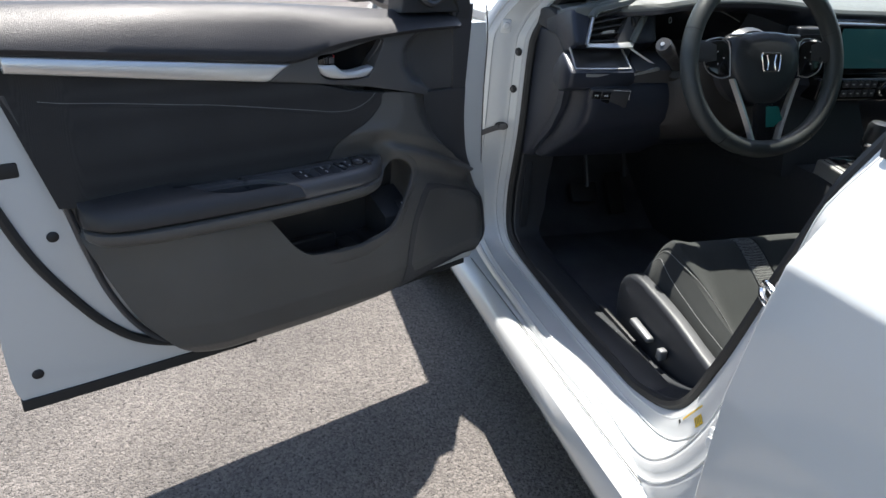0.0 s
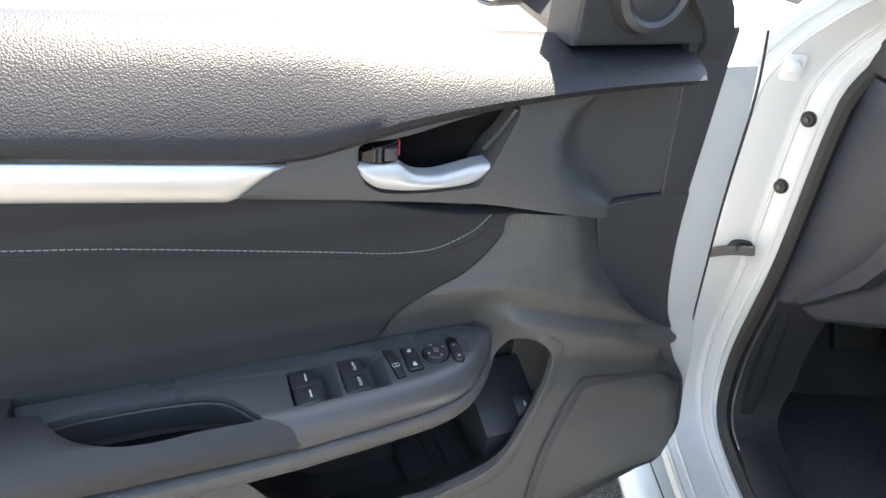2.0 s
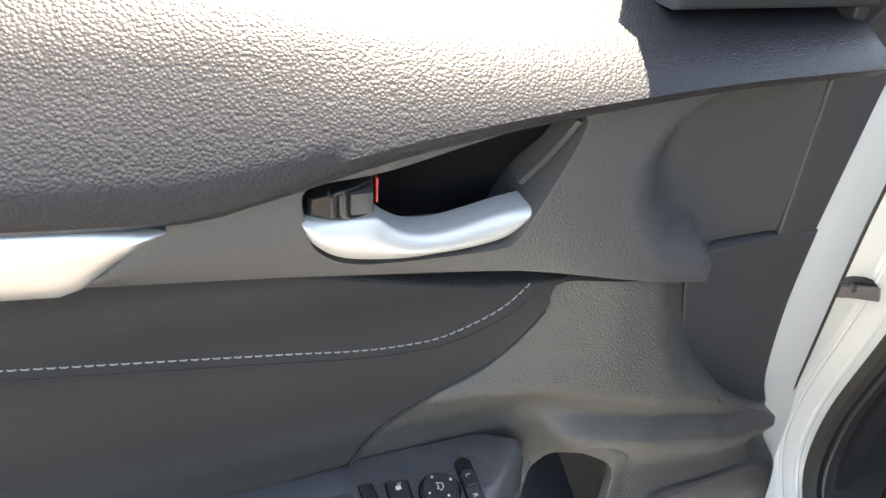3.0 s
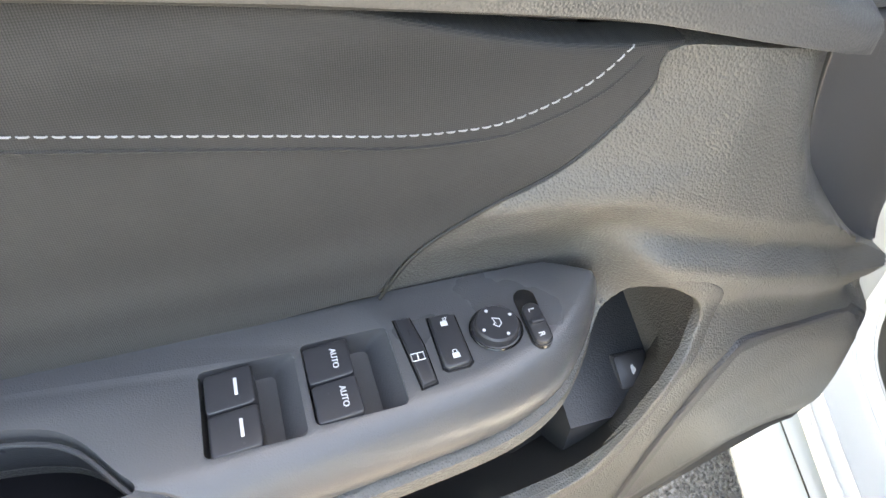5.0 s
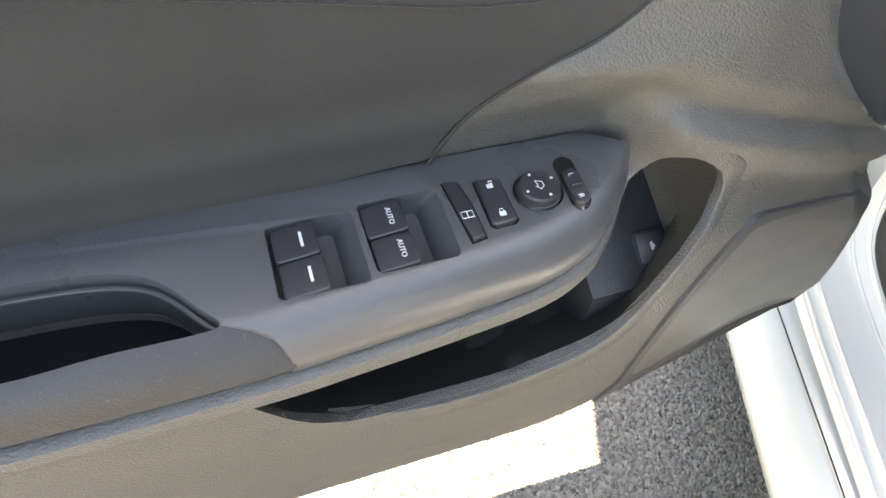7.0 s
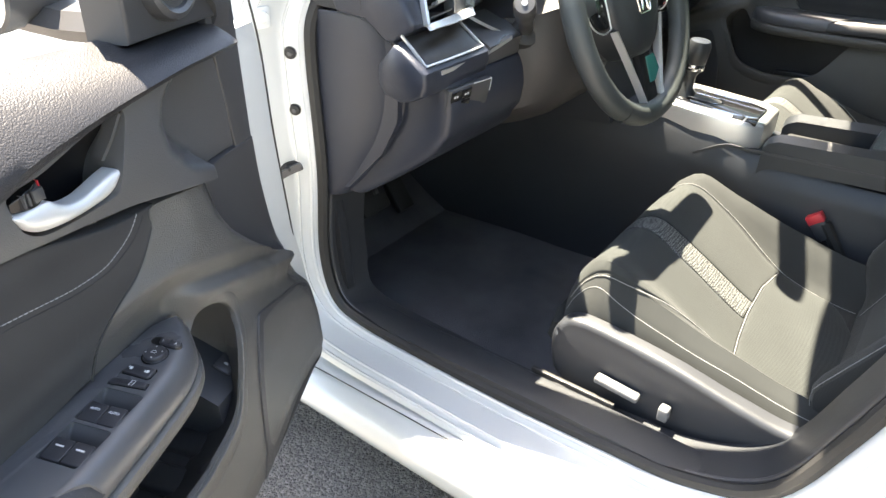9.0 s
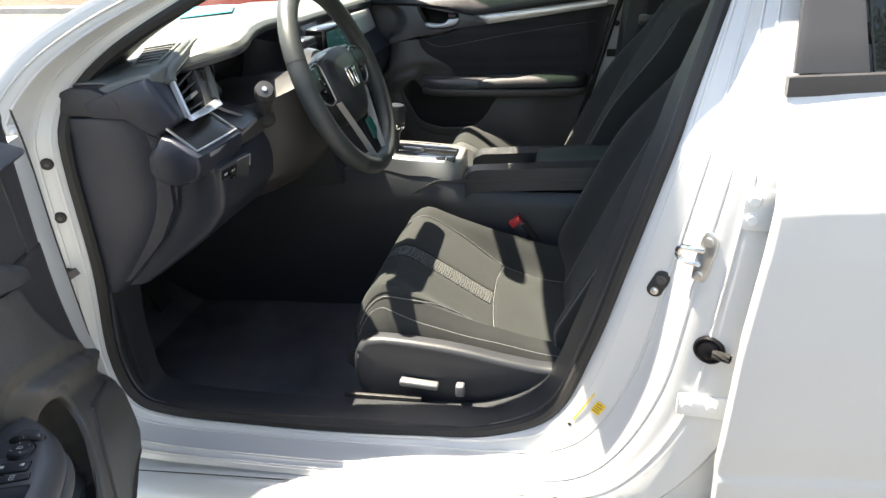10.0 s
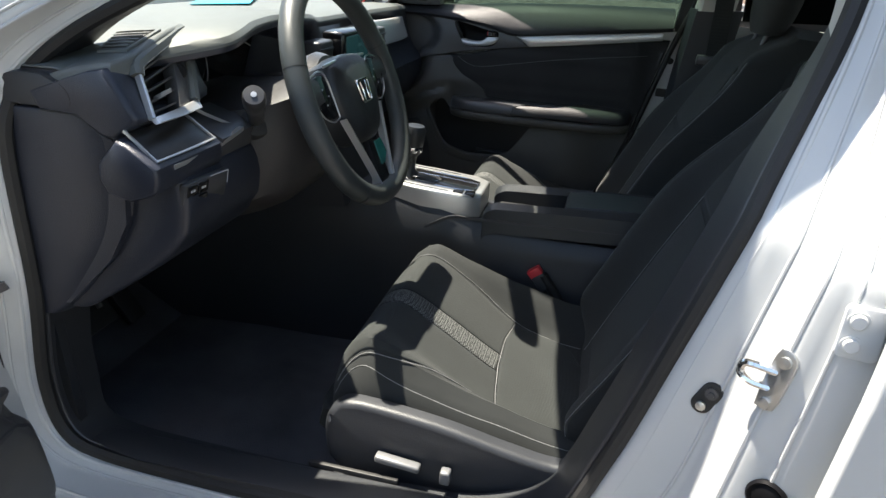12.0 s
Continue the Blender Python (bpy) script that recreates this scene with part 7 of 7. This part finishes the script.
def make_seat(f, name, label, detailed):
    ob = thing(name, f(cushion_body()), SEAT, label, "seat", group="front seats")
    sub = lambda nm, bm, mat, text="": part(nm, f(bm), mat, ob, text)
    sub("backrest", back_body(), SEAT, "black cloth backrest with raised sides")
    # inserts
    split = lambda e: curve_at([(-0.70, 0.669), (-0.40, 0.656), (-0.11, 0.648), (0.25, 0.646), (0.56, 0.656)], e)
    near = lambda u: -0.88 + 0.20 * max(u, 0) ** 1.6
    sub("cushion_insert", patch(lambda v: 0.402, lambda v: split(-0.68 + 0.47 * v) - 0.003, near, lambda u: -0.235 + 0.045 * u, 0.0035, 34, 18), SEAT_IN, "dark cloth centre panel")
    sub("mesh_strip", patch(lambda v: 0.402, lambda v: split(-0.1) - 0.003, lambda u: -0.225 + 0.045 * u, lambda u: -0.035 + 0.06 * u, 0.0035, 34, 8), MESH_STRIP, "pale dotted mesh stripe")
    sub("cushion_insert", patch(lambda v: 0.402, lambda v: split(0.03 + 0.53 * v) - 0.003, lambda u: -0.025 + 0.06 * u, lambda u: 0.60 + 0.05 * math.sin(math.pi * u) - 0.05 * u, 0.0035, 34, 14), SEAT_IN)
    sub("cushion_rear", patch(lambda v: split(-0.67 + 1.22 * v) + 0.001, lambda v: curve_at([(0, 0.780), (0.06, 0.792), (0.2, 0.800), (0.45, 0.806), (0.75, 0.800), (0.92, 0.775), (1, 0.748)], v), lambda u: -0.67 + 0.05 * u * u, lambda u: 0.55 + 0.02 * u, 0.005, 26, 22, None, 0.006), SEAT_IN, "dark cloth rear panel of the seat cushion")
    sub("seam", tube([cushion_point(split(e) - 0.001, e, 0.004) for e in [-0.66 + 1.2 * k / 30 for k in range(31)]], 0.0008, 5), THREAD_DARK)
    sub("back_insert", patch(0.06, 0.40, -0.50, 0.50, 0.004, 26, 14, back_point), SEAT_IN)
    sub("back_upper", patch(0.415, 0.60, -0.56, 0.56, 0.004, 16, 14, back_point), SEAT_IN)
    sub("seam", tube([cushion_point(x, near((x - 0.402) / 0.265) - 0.018 if x < 0.667 else -0.698 + 0.35 * (x - 0.667), 0.0025) for x in [0.398 + 0.40 * k / 60 for k in range(61)]], 0.0008, 5), THREAD_DARK)
    sub("seam", tube([cushion_point(x, 0.625 + 0.05 * math.sin(math.pi * min((x - 0.402) / 0.265, 1)) - 0.05 * min((x - 0.402) / 0.265, 1), 0.0022) for x in [0.402 + 0.39 * k / 40 for k in range(41)]], 0.0008, 5), THREAD_DARK)
    for e in (-0.93, 0.93):
        sub("seam", tube([cushion_point(x, e, 0.001) for x in [0.395 + 0.41 * k / 40 for k in range(41)]], 0.0007, 5), THREAD_DARK, "pale stitched seam")
        sub("seam", tube([back_point(h, e, 0.001) for h in [0.02 + 0.60 * k / 40 for k in range(41)]], 0.0007, 5), THREAD_DARK)
        sub("seam", tube([back_point(h, e * 0.60, 0.001) for h in [0.02 + 0.56 * k / 40 for k in range(41)]], 0.0007, 5), THREAD_DARK)
    # headrest
    rings = []
    for k in range(13):
        t = k / 12
        z = 0.965 + 0.17 * t
        s = math.sin(math.pi * (0.12 + 0.76 * t)) ** 0.4
        rings.append([Vector((1.115 + 0.12 * (z - 0.965) + 0.045 * math.cos(a) * s, SY + 0.125 * s * math.copysign(abs(math.sin(a)) ** 0.6, math.sin(a)), z)) for a in [2 * math.pi * i / 24 for i in range(24)]])
    sub("headrest", loft(rings), SEAT, "black cloth headrest")
    for s in (-0.06, 0.06):
        sub("headrest_post", tube([Vector((1.10, SY + s, 0.93)), Vector((1.115, SY + s, 0.99))], 0.006, 10), SMOOTH)
    # side shield with its controls
    shield = [(0.420, 0.352), (0.414, 0.385), (0.416, 0.425), (0.432, 0.450), (0.469, 0.461), (0.594, 0.452), (0.70, 0.434), (0.775, 0.423), (0.825, 0.432), (0.872, 0.452), (0.876, 0.40), (0.84, 0.352), (0.70, 0.330), (0.52, 0.322), (0.455, 0.326)]
    outl = smooth2(shield + shield[:1], 4)[:-1]
    bm = prism(outl, lambda x, z, w: Vector((x, 0.121 + 0.006 * abs((x - 0.62) / 0.25) ** 3 + 0.25 * max(z - 0.432, 0) + w, z)), 0.026, 0.012, 4)
    sub("side_shield", bm, CONSOLE, "dark plastic seat side cover with seat switches")
    if detailed:
        sub("seat_switch", box(-0.036, -0.012, -0.006, 0.036, 0.006, 0.006, 0.004, 3, Matrix.Translation((0.540, 0.116, 0.382)) @ Matrix.Rotation(radians(5), 4, "Y")), GREY_KEY, "satin grey seat slide switch")
        sub("seat_switch", box(-0.008, -0.014, -0.011, 0.008, 0.004, 0.013, 0.004, 3, Matrix.Translation((0.616, 0.117, 0.375))), GREY_KEY, "satin grey backrest switch")
    sub("seat_rail", box(0.43, 0.16, 0.21, 0.90, 0.20, 0.32, 0.006), STEEL)
    sub("seat_rail", box(0.43, 0.62, 0.21, 0.90, 0.66, 0.32, 0.006), STEEL)
    sub("seat_pan", box(0.42, 0.17, 0.29, 0.88, 0.65, 0.335, 0.01), RUBBER)
    bk = sub("buckle_stalk", tube([Vector((0.80, 0.672, 0.34)), Vector((0.74, 0.672, 0.40)), Vector((0.690, 0.672, 0.470))], 0.011, 8), RUBBER)
    d = (Vector((-0.045, 0, 0.055))).normalized()
    bmx = Matrix.Translation((0.683, 0.672, 0.462)) @ d.to_track_quat("Z", "Y").to_matrix().to_4x4()
    sub("buckle", box(-0.009, -0.015, -0.03, 0.009, 0.015, 0.022, 0.004, 2, bmx), SMOOTH, "black belt buckle")
    sub("buckle_button", box(-0.0095, -0.0155, 0.006, 0.0095, 0.0155, 0.025, 0.003, 2, bmx), RED, "red belt release button")
    return ob


make_seat(lambda b: b, "driver_seat", "black cloth driver's seat in dappled sunlight", True)
make_seat(mirrored, "passenger_seat", "black cloth passenger seat", False)
thing("rear_bench", loft([[Vector((x, y, z)) for x, z in ((1.42, 0.215), (1.38, 0.40), (1.42, 0.47), (1.70, 0.42), (1.80, 0.46), (1.95, 0.95), (1.99, 0.95), (1.95, 0.215))] for y in (0.12, 0.2, 0.7, 0.86, 1.36, 1.44)]), SEAT, "black cloth rear bench seat behind the front seats", "seat")
# passenger belt on its pillar, and pale upper pillar trims
for flip in (False, True):
    f = mirrored if flip else (lambda b: b)
    pil = part("pillar_upper_trim", f(loft([[Vector((x + dx, y + dy, z)) for dx, dy in ((-0.045, 0.0), (-0.03, 0.02), (0.04, 0.02), (0.06, 0.0), (0.06, -0.03), (-0.045, -0.03))] for x, y, z in ((1.02, 0.120, 0.99), (1.035, 0.165, 1.15), (1.04, 0.215, 1.32))])), CREAM, car, "pale grey upper pillar trim")
    part("pillar_lower_trim", f(loft([[Vector((x + dx, y + dy, z)) for dx, dy in ((-0.05 + 0.05 * (not flip), -0.01), (-0.035 + 0.05 * (not flip), 0.014), (0.01, 0.022), (0.06, 0.022), (0.09, 0.0), (0.09, -0.03), (-0.05 + 0.05 * (not flip), -0.03))] for x, y, z in ((0.98, 0.085, 0.30), (0.975, 0.085, 0.55), (0.995, 0.09, 0.80), (1.015, 0.115, 0.995))])), CABIN, car, "black lower pillar trim")
    belt = part("seat_belt", f(sweep([Vector((1.035, 0.21, 1.20)), Vector((1.045, 0.16, 1.0)), Vector((1.05, 0.125, 0.7)), Vector((1.04, 0.125, 0.35))], [(-0.0015, -0.024), (0.0015, -0.024), (0.0015, 0.024), (-0.0015, 0.024)], False, (1, 0, 0))), SEAT, car, "black seat belt")
    part("belt_guide", f(box(1.0, 0.185, 1.17, 1.07, 0.215, 1.22, 0.008, 3)), CREAM, car)
    part("belt_tongue", f(box(1.0, 0.135, 0.845, 1.075, 0.150, 0.875, 0.005, 2)), SMOOTH, car, "belt tongue hanging on its belt")
    part("pillar_trim_front", f(sweep(spline([(-0.08, 0.10, 0.945), (0.06, 0.125, 1.012), (0.26, 0.165, 1.112), (0.48, 0.205, 1.222), (0.66, 0.23, 1.31)], 6), [(-0.018, -0.012), (0.012, -0.018), (0.018, 0.012), (-0.012, 0.018)], False, (0, 0, 1))), CREAM, car, "pale grey windscreen pillar trim")
part("passenger_window", mirrored(upper_panel(lambda z: 0.15 + 1.62 * max(z - 0.955, 0), lambda z: 1.02, lambda u: 0.93, lambda u: 1.33, 0.02, 0.004, 14)), SIDE_PANE, car, "green tinted passenger window")

# ---- round the car: kerbs, planting beds, trees and parked vehicles ----
MULCH = material("brown bark mulch", (0.105, 0.062, 0.045), 0.95, 0, 0.02, 45, False, 0.35, 3)
KERB = material("pale concrete kerb", (0.42, 0.40, 0.37), 0.85, 0, 0.001, 200, vary=0.12)
LEAF = material("green leaves", (0.075, 0.115, 0.03), 0.6, 0, 0, vary=0.4, blotch=3)
LEAF_DARK = material("dark tree leaves", (0.05, 0.075, 0.025), 0.55, 0, 0, vary=0.4, blotch=2)
BARK = material("tree bark", (0.16, 0.12, 0.09), 0.95, 0, 0.01, 60, vary=0.3)
RED_PAINT = material("red car paint", (0.50, 0.02, 0.015), 0.3, 0, 0, vary=0.03, coat=0.8)
DARK_PAINT = material("dark car paint", (0.02, 0.022, 0.026), 0.3, 0, 0, vary=0.05, coat=0.8)


def bed(name, pts, label):
    """A kerbed bed: a raised mulch top with an uneven surface and a concrete kerb round it."""
    rim = even(spline([(x, y, 0) for x, y in pts], 10, True), 80, True)
    c = sum(rim, Vector()) / len(rim)
    rng = random.Random(len(name) + int(abs(c.x)))
    rings = [[c.lerp(p, f) + Vector((0, 0, 0.13 + 0.12 * (1 - f) + rng.uniform(-0.02, 0.02))) for p in rim] for f in (0.05, 0.3, 0.5, 0.7, 0.85, 0.97)]
    top = tagged(part(name, loft(rings, True, False), MULCH), label, "planting bed")
    bm = sweep(rim, [(-0.08, 0.0), (0.08, 0.0), (0.08, 0.12), (0.05, 0.15), (-0.06, 0.15), (-0.08, 0.13)], True)
    part("kerb", bm, KERB, top, "pale concrete kerb")
    return top


bed("planting_bed", [(-26, 14), (-14, 13.5), (-8.5, 12.6), (-7.2, 14.2), (-9, 18), (-18, 24), (-30, 26)], "mulched planting bed with a concrete kerb and low shrubs")
bed("planting_bed", [(-3, 29), (2, 25.2), (9, 23.2), (26, 23), (30, 30), (10, 36), (0, 35)], "mulched planting bed with a concrete kerb and low shrubs")


def leaves(bm, rng, centre, radius, count, size):
    for _ in range(count):
        d = Vector((rng.gauss(0, 1), rng.gauss(0, 1), rng.gauss(0, 1))).normalized()
        p = Vector(centre) + Vector((d.x * radius[0], d.y * radius[1], d.z * radius[2])) * rng.random() ** 0.4
        s = size * rng.uniform(0.6, 1.4)
        n = (d + Vector((rng.uniform(-1, 1), rng.uniform(-1, 1), rng.uniform(-1, 1))) * 0.8).normalized()
        q = n.to_track_quat("Z", "Y").to_matrix()
        v = [bm.verts.new(p + q @ Vector(c)) for c in ((-s, 0, 0), (0, -s * 0.45, s * 0.1), (s, 0, 0), (0, s * 0.45, s * 0.1))]
        bm.faces.new(v)


def shrub(x, y, r, seed):
    rng = random.Random(seed)
    base = new("shrub")
    base.location = (x, y, 0.2)
    bm = bmesh.new()
    for k in range(7):
        a = rng.uniform(0, 6.28)
        leaves(bm, rng, (0.45 * r * math.cos(a), 0.45 * r * math.sin(a), r * rng.uniform(0.4, 0.75)), (r * 0.55, r * 0.55, r * 0.42), 260, 0.06)
    o = part("foliage", bm, LEAF)
    o.parent = base
    o = part("stem", tube([Vector((0, 0, -0.1)), Vector((0.02, 0, r * 0.5))], 0.03, 6), BARK)
    o.parent = base
    tagged(base, "low green shrub growing in brown mulch", "shrub", "shrubs in the beds")


for k, (x, y, r) in enumerate(((-9.2, 15.2, 0.5), (-10.6, 16.6, 0.6), (-12.5, 15.6, 0.55), (-14.5, 17.5, 0.7), (-8.6, 17.0, 0.5), (3.5, 27.5, 0.55), (6.0, 26.4, 0.6), (9.5, 26.0, 0.5), (1.2, 29.5, 0.6))):
    shrub(x, y, r, 40 + k)


def tree(x, y, h, seed):
    rng = random.Random(seed)
    base = new("tree")
    base.location = (x, y, 0)
    bm = tube(spline([(0, 0, -0.1), (0.06, 0.04, h * 0.2), (-0.05, 0.08, h * 0.45), (0.05, 0, h * 0.75)], 5), 0.19, 10, scale=lambda u: 1.15 - 0.85 * u)
    o = part("trunk", bm, BARK)
    o.parent = base
    crown = bmesh.new()
    for k in range(13):
        a, e = rng.uniform(0, 6.28), rng.uniform(-0.1, 0.9)
        r = h * rng.uniform(0.16, 0.30)
        tip = Vector((r * math.cos(a), r * math.sin(a), h * (0.52 + 0.36 * e)))
        limb = tube([Vector((0, 0, h * 0.36)), tip * 0.55 + Vector((0, 0, h * 0.18)), tip], 0.055, 6, scale=lambda u: 1 - 0.7 * u)
        o = part("limb", limb, BARK)
        o.parent = base
        leaves(crown, rng, tip, (h * 0.17, h * 0.17, h * 0.12), 420, 0.11)
    o = part("crown", crown, LEAF_DARK)
    o.parent = base
    tagged(base, "leafy tree with a thin brown trunk", "tree", "trees beside the car park")


for k, (x, y, h) in enumerate(((8.0, -10.0, 10.0), (4.6, -11.5, 9.4), (12.5, -11.0, 10.5), (20.0, -14.5, 8.6), (17.0, -11.5, 9.5), (-12.0, 21.0, 6.5), (-19.0, 19.0, 7.2), (12.0, 31.0, 7.0), (22.0, 30.0, 7.5))):
    tree(x, y, h, 70 + k)


def parked(m, paint, label, tall=1.45, length=4.5):
    """A parked car seen from far off: lofted body with glasshouse, wheels and lamps."""
    L, W = length / 2, 0.89
    prof = [(-L, 0.25, 0.55, 0.62), (-L + 0.08, 0.22, 0.80, 0.84), (-L + 0.6, 0.2, 0.92, 0.88), (-0.9, 0.2, 0.98, 0.89), (0.6, 0.2, 1.0, 0.89), (L - 0.7, 0.2, 1.02, 0.88), (L - 0.08, 0.22, 0.95, 0.84), (L, 0.3, 0.75, 0.66)]
    rings = [[Vector((x, w * a, lo + (hi - lo) * b)) for a, b in ((-0.95, 0), (-1, 0.3), (-1, 0.7), (-0.92, 1), (0.92, 1), (1, 0.7), (1, 0.3), (0.95, 0))] for x, lo, hi, w in prof]
    bm = loft(rings)
    body = thing("parked_car", bm, paint, label, "car", m)
    rings = [[Vector((x, w * a, z0 + (z1 - z0) * b)) for a, b in ((-1, 0), (-0.92, 0.6), (-0.8, 1), (0.8, 1), (0.92, 0.6), (1, 0))] for x, w, z0, z1 in ((-1.05, 0.80, 0.94, 0.99), (-0.35, 0.80, 0.94, tall - 0.04), (0.5, 0.80, 0.94, tall), (1.2, 0.78, 0.94, tall - 0.06), (1.85, 0.74, 0.94, 1.03))]
    part("glasshouse", loft(rings), DARKGLASS, body, "dark windows")
    part("roof", slab([[Vector((x, y, tall + 0.012 - 0.05 * (x - 0.4) ** 2 - 0.06 * y * y)) for x in (-0.3, 0.1, 0.5, 0.9, 1.2)] for y in (-0.62, -0.3, 0, 0.3, 0.62)], (0, 0, -0.02), 0.004), paint, body)
    for x in (-L + 0.85, L - 0.9):
        for y in (-0.80, 0.80):
            part("wheel", turned([(0.18, -0.1), (0.31, -0.1), (0.325, -0.07), (0.325, 0.07), (0.31, 0.1), (0.18, 0.1)], 24, Matrix.Translation((x, y, 0.32)) @ Matrix.Rotation(radians(90), 4, "X")), RUBBER, body)
    for y in (-0.66, 0.66):
        part("tail_lamp", box(L - 0.10, y - 0.16, 0.72, L - 0.0, y + 0.16, 0.84, 0.02), RED, body, "red tail lamp")
        part("headlamp", box(-L + 0.02, y - 0.17, 0.62, -L + 0.12, y + 0.15, 0.74, 0.02), CHROME, body)
    return body


parked(pose(-3.69, 8.82, 0, 0, 0, -66), RED_PAINT, "bright red hatchback parked on the asphalt")
parked(pose(-0.5, 28.2, 0, 0, 0, 175), DARK_PAINT, "dark car parked beside the planting bed")
# folded blue and white card lying on top of the dashboard
thing("card", slab([[Vector((-0.22, 0.83, 0)).lerp(Vector((-0.13, 0.95, 0)), u).lerp(Vector((-0.37, 1.15, 0)).lerp(Vector((-0.24, 1.19, 0)), u), v) + Vector((0, 0, 0.9595 + 0.002 * u)) for u in (0, 0.5, 1)] for v in (0, 0.5, 1)], (0, 0, -0.002)), material("bright blue card", (0.05, 0.5, 0.62), 0.5, vary=0.1), "bright blue printed card lying on the dashboard", "card")
